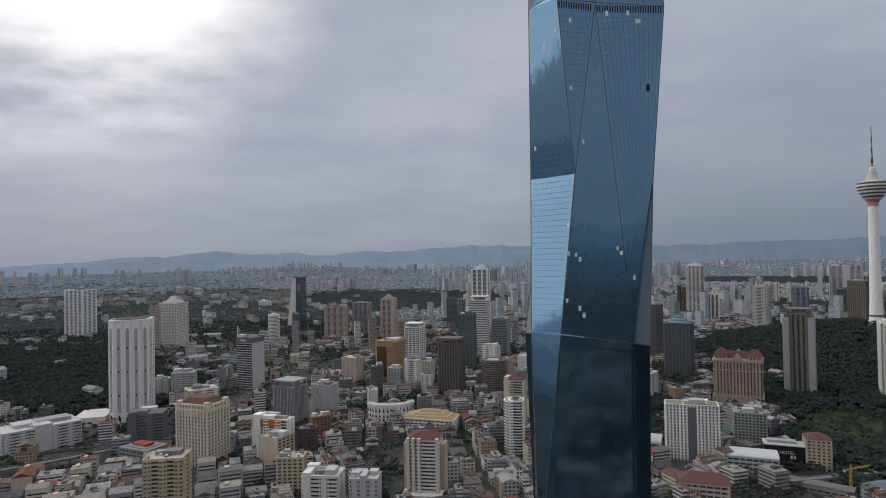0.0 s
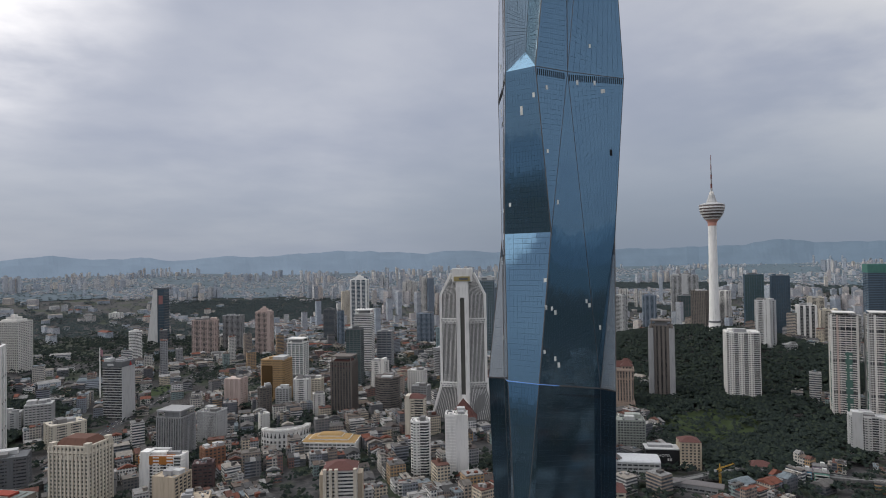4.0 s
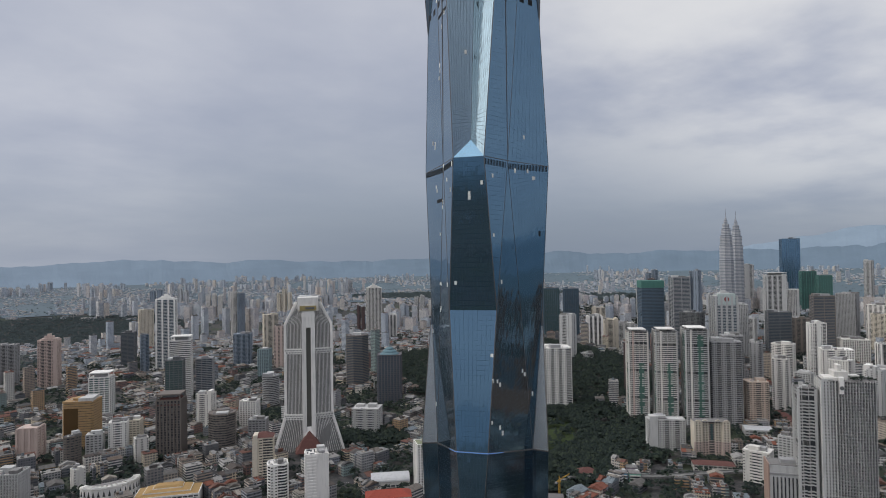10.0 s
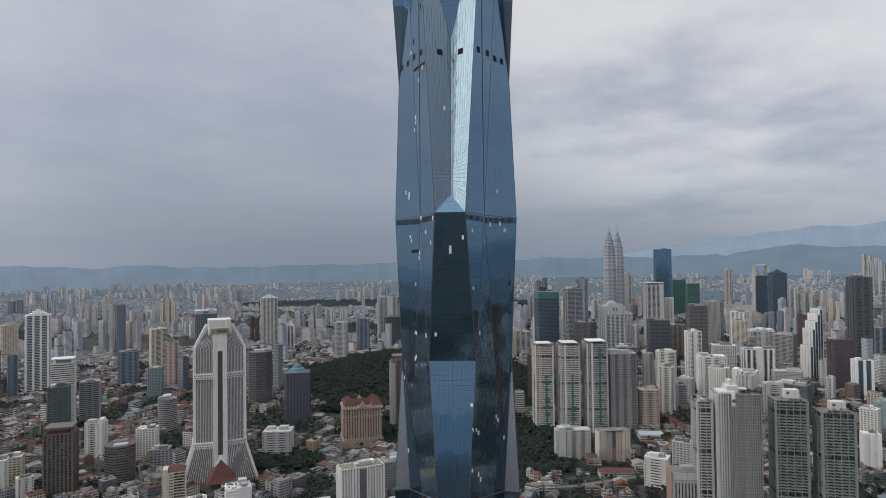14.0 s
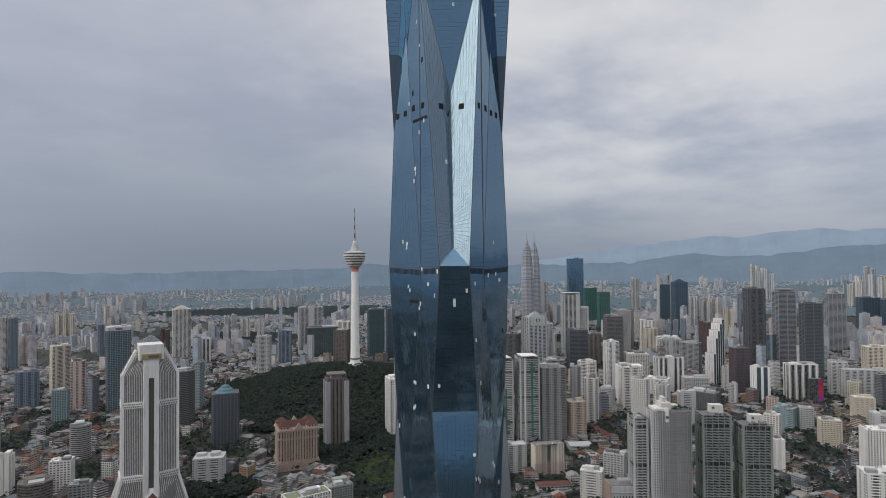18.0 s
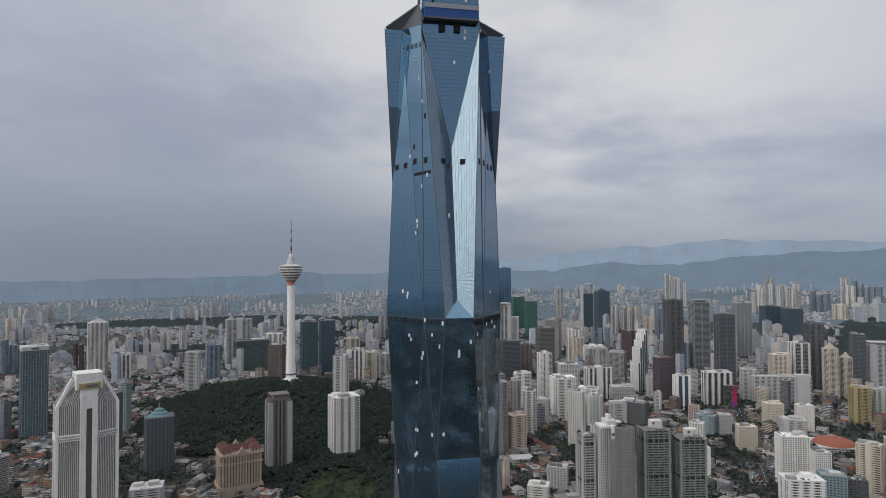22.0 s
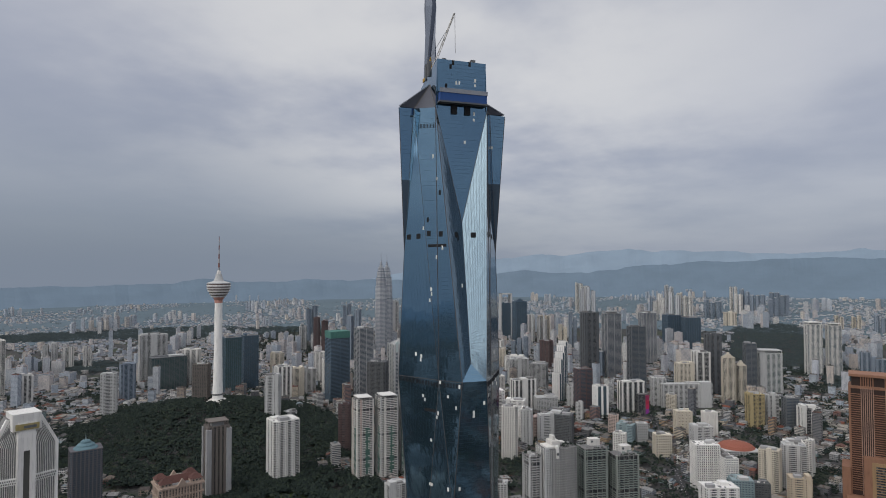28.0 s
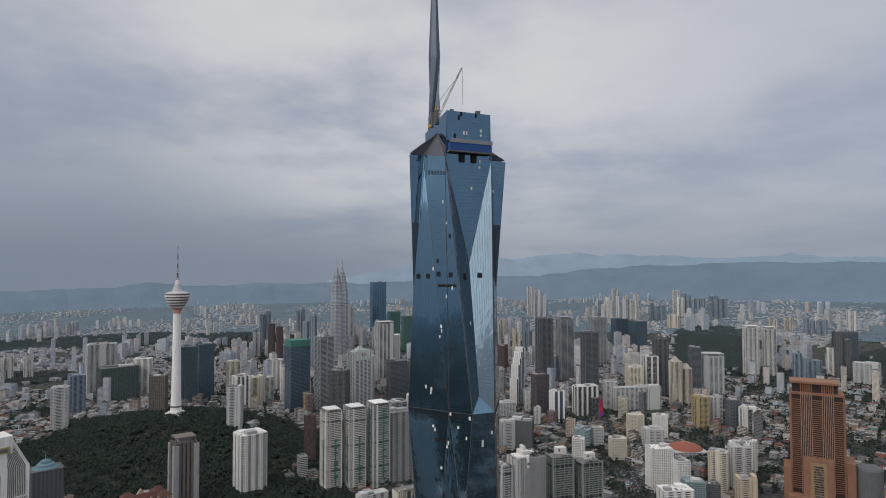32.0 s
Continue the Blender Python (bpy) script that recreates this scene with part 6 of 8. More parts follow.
def arcade_tower():
    x, y = -465.0, 910.0
    ob = tagged(base("arcade_tower", x, y, 0, 14), "white marble office tower with pointed arches at head and foot", "office tower")
    a, h, c = 26.5, 146.0, 8.0
    part("body", mesh_from("body", *prism([(-a + c, -a), (a - c, -a), (a, -a + c), (a, a - c), (a - c, a), (-a + c, a), (-a, a - c), (-a, -a + c)], 0, h), WHITE), ob)
    # panels stand proud; the shade of recessed bays is put into their grey
    screen, dark = wall_mat("recess_grey", (0.40, 0.40, 0.395)), wall_mat("dark_opening", (0.015, 0.016, 0.018))

    def lancet(w_, z0, z1, deep_):
        """An upright panel with a pointed head and, if it starts above the ground, a pointed foot."""
        head = w_ * 1.1
        ring = [(-w_ / 2, z0), (w_ / 2, z0), (w_ / 2, z1 - head), (w_ * 0.3, z1 - head * 0.45), (0, z1), (-w_ * 0.3, z1 - head * 0.45), (-w_ / 2, z1 - head)]
        k = len(ring)
        return [(px, y_, pz) for y_ in (0.6, -deep_) for px, pz in ring], [tuple(range(k, 2 * k))] + [(i, (i + 1) % k, k + (i + 1) % k, k + i) for i in range(k)]

    tall, foot = mesh_from("screen_panel", *lancet(4.6, 15, h - 9, 0.3), screen), mesh_from("base_arch", *lancet(4.8, 0, 11.5, 0.35), dark)
    vent = mesh_from("grille", *box(-0.9, -0.75, 0, 0.9, 0, 2.4), dark)
    for turn in range(8):
        m = pose(0, 0, 0, 0, 0, 45 * turn)
        off = a if turn % 2 == 0 else (2 * a - c) / math.sqrt(2)
        for px in (-11.5, 0, 11.5) if turn % 2 == 0 else (0,):
            here = m @ pose(px, -off, 0)
            panel = part("screen_panel", tall, ob, at=here)
            part("base_arch", foot, ob, at=here)
            for z in (38, 72, 106):
                part("grille", vent, panel, at=pose(0, 0, z))
        for px in (-17, -5.75, 5.75, 17) if turn % 2 == 0 else (-4.6, 4.6):
            part("marble_pier", mesh_from("marble_pier", *box(px - 1.1, -off - 0.9, 0, px + 1.1, -off + 0.4, h + 0.5, 0.3), WHITE), ob, at=m)
    part("roof_rim", mesh_from("roof_rim", *prism([(-a + c, -a - 0.6), (a - c, -a - 0.6), (a + 0.6, -a + c), (a + 0.6, a - c), (a - c, a + 0.6), (-a + c, a + 0.6), (-a - 0.6, a - c), (-a - 0.6, -a + c)], h - 1, h + 1.6), WHITE), ob)
    part("roof", mesh_from("roof", *box(-a + 4, -a + 4, h + 1, a - 4, a - 4, h + 2.4, 7), wall_mat("dark_brown_roof", (0.085, 0.062, 0.055))), ob)
    part("podium", mesh_from("podium", *box(-70, -34, -4, -a - 2, 20, 13, 1), OFFWHITE), ob)
    for i in range(11):
        part("podium_arch", mesh_from("podium_arch", *box(-68 + 3.9 * i, -34.8, 0, -66.4 + 3.9 * i, -33.8, 10), WHITE), ob)
    TAKEN.append((x, y, 48))
    TAKEN.append((x - 50, y - 20, 30))


def arched_block():
    x, y = -280.0, 706.0
    ob = tower_block("office_block", x, y, 44, 34, 68, -22, "cream stone office block with arched windows and a brown roof terrace", CREAM, DWIN, 3.9, 0.45, 10, 1.9, "rect", "plain")
    a, b, h = 22, 17, 68
    for i in range(8):
        part("arch_head", mesh_from("arch_head", *box(-a + 3 + i * 5.1, -b - 1.3, h - 12, -a + 5.4 + i * 5.1, -b - 0.3, h - 8), CREAM), ob)
    part("cornice", mesh_from("cornice", *box(-a - 1.4, -b - 1.4, h - 6, a + 1.4, b + 1.4, h - 4.6), CREAM), ob)
    part("brown_roof", mesh_from("brown_roof", *prism([(-a + 3, -b + 3), (a - 3, -b + 3), (a - 3, b - 3), (-a + 3, b - 3)], h + 0.5, h + 7, [(-a + 9, -b + 8), (a - 9, -b + 8), (a - 9, b - 8), (-a + 9, b - 8)]), wall_mat("brown_roof_sheet", (0.14, 0.07, 0.05))), ob, "brown sheet roof")
    for c in ((-1, -1), (1, -1), (1, 1), (-1, 1)):
        part("corner_turret", mesh_from("corner_turret", *box(c[0] * (a - 2.5) - 3, c[1] * (b - 2.5) - 3, h - 4, c[0] * (a - 2.5) + 3, c[1] * (b - 2.5) + 3, h + 4, 0.5), CREAM), ob)
    TAKEN.append((x, y, 34))


def leaning_tower():
    x, y = -475.0, 2003.0
    z = rise(x, y)
    ob = tagged(base("slanted_tower", x, y, z, -13), "dark glass tower with a slanted pale flank and red sign", "office tower")
    h = 175 - z
    part("body", mesh_from("body", *prism([(-4, -17), (18, -17), (18, 17), (-4, 17)], -2, h), BWIN), ob)
    part("slanted_flank", mesh_from("slanted_flank", *prism([(-34, -19), (-2, -19), (-2, 19), (-34, 19)], -2, h - 2, [(-13, -19), (-2, -19), (-2, 19), (-13, 19)]), WHITE), ob)
    part("crown", mesh_from("crown", *box(-13, -18, h - 1, 23.5, 18, h + 3, 0.5), DGREY), ob)
    part("red_panel", mesh_from("red_panel", *box(2, -18.2, h - 46, 14, -17, h - 20), wall_mat("red_panel", (0.35, 0.16, 0.15))), ob)
    for i in range(20):
        part("floor_band", mesh_from("floor_band", *box(-6, -17.5, 5 + i * (h - 10) / 20, 23.5, 17.5, 6 + i * (h - 10) / 20), DGREY), ob)
    TAKEN.append((x, y, 36))


def stone_palace():
    x, y = 446.0, 933.0
    ob = tower_block("stone_block", x, y, 64, 48, 68, -28, "brown stone office palace with tall columns and red hipped roofs", TERRA, DWIN, 4.2, 0.14, 13, 2.4, "cut", "plain")
    a, b = 32, 24
    for z, k, hh in ((0, 3.0, 12), (13, 1.8, 2.0), (50, 1.8, 2.2), (64, 2.4, 2.6)):
        part("stone_course", mesh_from("stone_course", *box(-a - k, -b - k, z - 2 if z == 0 else z, a + k, b + k, z + hh, 0.8), TERRA), ob)
    dark = wall_mat("dark_red_tile", (0.105, 0.050, 0.042))
    for px, py in ((-23, -15), (23, -15), (23, 15), (-23, 15)):
        pav = part("roof_pavilion", mesh_from("roof_pavilion", *box(px - 9, py - 8, 65, px + 9, py + 8, 72, 1), TERRA), ob)
        part("red_roof", mesh_from("red_roof", *prism([(px - 10, py - 9), (px + 10, py - 9), (px + 10, py + 9), (px - 10, py + 9)], 72, 79, [(px - 3, py - 1), (px + 3, py - 1), (px + 3, py + 1), (px - 3, py + 1)]), dark), pav, "dark red tiled hipped roof")
        for q in (-5, 0, 5):
            part("attic_window", mesh_from("attic_window", *box(px + q - 1, py - 8.2, 67, px + q + 1, py + 8.2, 71), DWIN), pav)
    part("ridge_roof", mesh_from("ridge_roof", *prism([(-23, -9), (23, -9), (23, 9), (-23, 9)], 67, 77, [(-20, -1), (20, -1), (20, 1), (-20, 1)]), dark), ob, "dark red tiled roof")
    for s in (-1, 1):
        part("gable", mesh_from("gable", *prism([(-8, s * 25 - 2), (8, s * 25 - 2), (8, s * 25 + 2), (-8, s * 25 + 2)], 66, 77, [(-0.4, s * 25 - 2), (0.4, s * 25 - 2), (0.4, s * 25 + 2), (-0.4, s * 25 + 2)]), TERRA), ob)
    TAKEN.append((x, y, 42))


def stair_tower():
    x, y = 1608.0, 580.0
    ob = tagged(base("stepped_tower", x, y, 0, -74), "white office tower of five slabs climbing in steps", "office tower")
    for i, h in enumerate((86, 128, 147, 166, 178)):
        x0, y0 = -22 + 5.6 * i, -30 + 12 * i
        part("step_body", mesh_from("step_body", *box(x0 + 2, y0 + 0.8, 0, x0 + 28, y0 + 12.2, h), BWIN), ob)
        slab = part("step_wall", mesh_from("step_wall", *box(x0, y0 - 1.0, 0, x0 + 23, y0 + 2.5, h + 4, 0.4), WHITE), ob)
        for k in range(3):
            part("wall_joint", mesh_from("wall_joint", *box(x0 + 5 + 6 * k, y0 - 1.25, 4, x0 + 5.7 + 6 * k, y0 - 0.9, h - 2), GREY), slab)
        for k in range(2):
            part("flank_fin", mesh_from("flank_fin", *box(x0 + 24, y0 + 5 * k + 1, 0, x0 + 29, y0 + 5 * k + 2.6, h + 2, 0.2), WHITE), ob)
        part("step_roof", mesh_from("step_roof", *box(x0 - 0.3, y0 - 1.3, h + 4, x0 + 23.4, y0 + 3, h + 4.8), LGREY), ob)
    TAKEN.append((x, y, 42))


def orange_tower():
    x, y = 897.0, -105.0
    ob = tagged(base("mall_tower", x, y, 0, -100), "terracotta and orange twin-slab tower with dark balcony stacks", "tower")
    a, b, h = 39.0, 20.0, 236.0
    part("body", mesh_from("body", *box(-a, -b, 0, a, b, h - 20), wall_mat("rust_recess", (0.045, 0.030, 0.026))), ob)
    part("upper_body", mesh_from("upper_body", *box(-a + 2, -b + 3, h - 20, a - 8, b - 3, h, 0.5), wall_mat("rust_recess", (0.045, 0.030, 0.026))), ob)
    for z in (h - 22, h - 3):
        part("cornice", mesh_from("cornice", *box(-a - 1.5, -b - 1.5, z, a + 1.5 if z < h - 10 else a - 6.5, b + 1.5, z + 4, 0.5), ORANGE), ob)
    n = 44
    me = mesh_from("balcony_band", *box(-a - 0.8, -b - 0.9, 0, a + 0.8, b + 0.9, 1.1), ORANGE)
    for i in range(n):
        part("balcony_band", me, ob, at=pose(0, 0, 52 + i * (h - 80) / n))
    for c0, c1, k in ((-24, -8, 7), (8, 24, 7)):
        for i in range(k):
            px = c0 + (c1 - c0) * i / (k - 1)
            part("pier", mesh_from("pier", *box(px - 0.5, -b - 1.7, 46, px + 0.5, -b - 0.2, h - 20, 0.1), wall_mat("pale_salmon_pier", (0.36, 0.24, 0.19))), ob)
        part("dark_panel", mesh_from("dark_panel", *box(c0, -b - 1.05, 50, c1, -b - 0.2, h - 26), MATS["rust_recess"]), ob)
        for i in range(6):
            px = c0 + (c1 - c0) * i / 5
            part("pier", mesh_from("pier", *box(px - 0.8, -b + 1.6, h - 19, px + 0.8, -b + 3.2, h - 3), ORANGE), ob)
    for px in (-a - 0.6, a + 0.6):
        part("corner_pier", mesh_from("corner_pier", *box(px - 1.6, -b - 1.5, 0, px + 1.6, b + 1.5, h - 20), ORANGE), ob)
    part("front_bay", mesh_from("front_bay", *box(-23, -b - 14, 0, 23, -b, 108, 1.0), ORANGE), ob)
    part("front_panel", mesh_from("front_panel", *box(-12, -b - 15.2, 0, 12, -b - 13.6, 102), wall_mat("ochre_stone", (0.33, 0.22, 0.12))), ob)
    for i in range(22):
        part("bay_window", mesh_from("bay_window", *box(-7, -b - 15.8, 8 + i * 4.1, 7, -b - 15.0, 10.4 + i * 4.1), DWIN), ob)
    part("side_block", mesh_from("side_block", *box(-a - 13, -b - 8, 0, -a - 1, b, 88, 0.8), ORANGE), ob)
    part("side_block", mesh_from("side_block", *box(a + 2, -b - 8, 0, a + 15, b, 106, 0.8), ORANGE), ob)
    part("podium", mesh_from("podium", *box(-46, -b - 24, -2, 120, 60, 44, 2), ORANGE), ob)
    part("drum", mesh_from("drum", *lathe([(20, 0), (20, 98), (18, 102)], 28), DGREY), ob, at=pose(a + 34, -b + 6, 0))
    TAKEN.append((x, y, 110))


def open_crown_tower():
    x, y = 2720.0, 1110.0
    z = rise(x, y)
    ob = tagged(base("framed_tower", x, y, z, -55), "slim tower with an open triangular frame at its crown", "office tower")
    h = 285 - z
    part("body", mesh_from("body", *box(-26, -20, 0, 26, 20, h - 50), BWIN), ob)
    for s in (-1, 1):
        part("frame_post", mesh_from("frame_post", *box(s * 26 - 4, -20, 0, s * 26 + 4, 20, h), LGREY), ob)
        part("brace", mesh_from("brace", *beam((s * 26, 0, h - 8), (0, 0, h - 52), 3), LGREY), ob)
    part("frame_beam", mesh_from("frame_beam", *box(-30, -20, h - 6, 30, 20, h), LGREY), ob)


def foliage_clumps(spots, r, k, rnd):
    """Loose bent leaf facets round each spot."""
    v, f = [], []
    for x, y, z in spots:
        for _ in range(k):
            a, e, q = rnd.uniform(0, 6.28), rnd.uniform(-0.2, 1.2), r * rnd.uniform(0.4, 1.0)
            c = Vector((x + q * math.cos(a) * math.cos(e), y + q * math.sin(a) * math.cos(e), z + 0.7 * q * math.sin(e)))
            o, w_ = len(v), r * rnd.uniform(0.25, 0.45)
            v += [c + Vector((w_ * math.cos(a + 1.257 * m), w_ * math.sin(a + 1.257 * m), w_ * rnd.uniform(-0.6, 0.2))) for m in range(5)] + [c + Vector((0, 0, w_ * 0.6))]
            f += [(o + m, o + (m + 1) % 5, o + 5) for m in range(5)]
    return v, f


def bayed_ring(a, b, bays, out, back):
    """Outline of a floor whose bays step in and out along each side."""
    ring = []
    for (x0, y0), (x1, y1) in (((-a, -b), (a, -b)), ((a, -b), (a, b)), ((a, b), (-a, b)), ((-a, b), (-a, -b))):
        d = Vector((x1 - x0, y1 - y0)).normalized()
        n_ = Vector((d.y, -d.x))
        k = max(3, int(bays * math.hypot(x1 - x0, y1 - y0) / (2 * a))) | 1
        for i in range(k):
            off = out if i % 2 == 0 else back
            for t in (i / k, (i + 1) / k):
                p = Vector((x0, y0)).lerp(Vector((x1, y1)), min(max(t, 0.03), 0.97)) + n_ * off
                ring.append((p.x, p.y))
    return ring


def garden_condominium(x, y, wide, deep, high, rot, label, wall, fin, glass, bays, green, seed, head="service"):
    """A tower of open balconies: glass behind, stepped floor slabs with rails, party walls, planting, a taller service wall."""
    rnd = random.Random(seed)
    ob = tagged(base("condominium", x, y, 0, -rot), label, "building", "town blocks")
    a, b = wide / 2, deep / 2
    part("body", mesh_from("body", *box(-a, -b, -3, a, b, high), glass), ob)
    rings = [bayed_ring(a, b, bays, 1.7, 0.35), bayed_ring(a, b, bays, 1.25, 0.35)]
    ring, floors = rings[0], []
    n = int(high / 3.3)
    st = high / n
    for lip in rings:
        k = len(lip)
        inner = [(px * 0.985, py * 0.985) for px, py in lip]
        rail = ([(px, py, z) for z in (0.42, 1.5) for px, py in lip] + [(px, py, z) for z in (1.5, 0.42) for px, py in inner],
                [(j * k + i, j * k + (i + 1) % k, (j + 1) * k + (i + 1) % k, (j + 1) * k + i) for j in range(3) for i in range(k)])
        floors.append(mesh_from("balcony_floor", *merge(prism(lip, 0, 0.42), rail), wall))
    for i in range(n):
        if i % 14 != 13:                      # every fourteenth storey is an open sky garden
            part("balcony_floor", floors[rnd.random() < 0.3], ob, at=pose(0, 0, i * st))
    for px, py in ring[2:-2:4] + [(-a, -b), (a, -b), (a, b), (-a, b)]:
        q = 0.32 if abs(px) < a - 0.1 or abs(py) < b - 0.1 else 1.2
        part("party_wall", mesh_from("party_wall", *box(px - q, py - q, 0, px + q, py + q, high + rnd.choice([0, 0, 1.4, 2.6]), 0.1), fin), ob)
    spots = []
    for _ in range(int(green * 150)):
        px, py = rnd.choice(ring)
        spots.append((px, py, rnd.randrange(n) * st + 1.3))
    if spots:
        tagged(part("balcony_plants", mesh_from("balcony_plants", *foliage_clumps(spots, 1.3, 4, rnd), LEAF), ob, "green balcony planting"), kind="stuff")
    part("roof", mesh_from("roof", *prism(ring, high, high + 0.6), ROOFTOP), ob)
    for i in range(5):
        cx, cy, q = rnd.uniform(-0.6, 0.6) * a, rnd.uniform(-0.6, 0.6) * b, rnd.uniform(1.2, 3.2)
        part("plant_room", mesh_from("plant_room", *box(cx - q, cy - q * 0.8, high + 0.5, cx + q, cy + q * 0.8, high + rnd.uniform(2, 4.5), 0.2), rnd.choice([wall, LGREY, GREY])), ob)
    if green:
        trees = [(rnd.uniform(-0.9, 0.9) * a, rnd.choice([-0.9, 0.85]) * b, high + 1.4) for _ in range(9)]
        tagged(part("roof_planting", mesh_from("roof_planting", *foliage_clumps(trees, 2.3, 9, rnd), LEAF), ob, "roof garden shrubs"), kind="stuff")
    if head == "canopy":                      # an overhanging roof slab on posts, and tall glazed strips in the recesses
        part("roof_canopy", mesh_from("roof_canopy", *box(-a * 0.86, -b - 2.2, high + 3.6, a * 0.86, b + 2.2, high + 4.8, 0.3), WHITE), ob)
        for sx in (-0.7, 0, 0.7):
            for sy in (-0.8, 0.8):
                part("canopy_post", mesh_from("canopy_post", *box(sx * a - 0.5, sy * b - 0.5, high, sx * a + 0.5, sy * b + 0.5, high + 3.7), WHITE), ob)
        for turn, off, span in ((0, b, a), (90, a, b), (180, b, a), (270, a, b)):
            m = pose(0, 0, 0, 0, 0, turn)
            part("mint_glass_strip", mesh_from("mint_glass_strip", *box(0.02 * span, -off - 1.66, high * 0.10, 0.58 * span, -off, high * (0.66 if seed % 2 else 0.95)), MINT), ob, "mint green glazed strip", at=m)
            part("pink_strip", mesh_from("pink_strip", *box(-0.62 * span, -off - 2.0, 0, -0.46 * span, -off, high + 1), PINK if seed == 21 else OFFWHITE), ob, at=m)
    if head == "service":
        core_ = part("service_wall", mesh_from("service_wall", *box(-a * 0.15, b * 0.1, high - 8, a * 0.8, b * 0.95, high + 10, 0.3), OFFWHITE), ob, "tall white blank service wall")
        part("round_mark", mesh_from("round_mark", *[(q[0], q[1]) for q in [prism(circle(1.7, 16), 0, 0.3)]][0], DGREY), core_, at=pose(a * 0.05, b * 0.1, high + 6.5, 90, 0, 0))
    return ob


def white_condominium():
    """The large white tower: a flat gridded front, a bowed balcony bay and a stepped crown with roof trees."""
    x, y, h = 567.0, 344.0, 158.0
    ob = tagged(base("condominium", x, y, 0, -50), "white condominium tower with a gridded front and bowed balconies", "building", "town blocks")
    rnd = random.Random(8)
    part("body", mesh_from("body", *box(-24, -13, -3, 24, 15, h, 1.0), DWIN), ob)
    n = int(h / 3.3)
    st = h / n
    bow = [(2 + 22 * math.sin(radians(t)) * 0.98 + 0, -13 - 4.6 * math.cos(radians(t))) for t in range(-78, 79, 13)]
    flat_ring = [(-24.5, -13.6), (-20, -13.6)] + bow + [(24.6, -13.4), (24.6, 15.5), (-24.5, 15.5)]
    band = mesh_from("floor_band", *prism(flat_ring, 0, 0.85), wall_mat("cool_grey_render", (0.37, 0.375, 0.375)))
    for i in range(n):
        part("floor_band", band, ob, at=pose(0, 0, i * st))
    part("plain_wall", mesh_from("plain_wall", *box(-24.8, -14.2, 0, -14.2, -12.5, h + 2.2, 0.2), LGREY), ob)
    for px in (-22.0, -19.2, -16.4):
        column = merge(*[box(px - 0.55, -14.4, i * st + 0.9, px + 0.55, -14.0, i * st + 2.7) for i in range(n)])
        tagged(part("window_column", mesh_from("window_column", *column, DWIN), ob), kind="stuff")
    for i in range(15):
        px = -12.6 + 2.55 * i
        t = (px - 2) / 22
        dy = 4.6 * math.sqrt(max(0.0, 1 - t * t)) + 0.5
        part("pier", mesh_from("pier", *box(px - 0.26, -13.4 - dy, 0, px + 0.26, -12.5, h + 0.8), LGREY), ob)
    for sx in (-1, 1):
        for py in (-9, -4, 1, 6, 11, 15):
            part("pier", mesh_from("pier", *box(sx * 24.4 - 0.6, py - 0.6, 0, sx * 24.4 + 0.6, py + 0.6, h + 0.8), WHITE), ob)
    part("roof", mesh_from("roof", *prism(flat_ring, h, h + 0.8), ROOFTOP), ob)
    for x0, y0, x1, y1, up_ in ((-22, -13, -8, 8, 3.5), (-12, -8, 1, 10, 9), (-8, -4, -4, 8, 15), (3, 2, 14, 12, 4)):
        part("crown_block", mesh_from("crown_block", *box(x0, y0, h, x1, y1, h + up_, 0.4), OFFWHITE), ob)
    part("round_mark", mesh_from("round_mark", *prism(circle(2.0, 18), 0, 0.3), DGREY), ob, at=pose(-7.6, -18.6, h - 6, 90, 0, 0))
    part("crown_fin", mesh_from("crown_fin", *box(-9.4, -18.5, h - 12, -5.8, -14, h + 5, 0.2), WHITE), ob)
    trees = [(rnd.uniform(4, 23), rnd.uniform(-14, 12), h + 2.0) for _ in range(26)]
    tagged(part("roof_planting", mesh_from("roof_planting", *foliage_clumps(trees, 2.8, 9, rnd), LEAF), ob, "dense roof garden trees"), kind="stuff")
    TAKEN.append((x, y, 32))


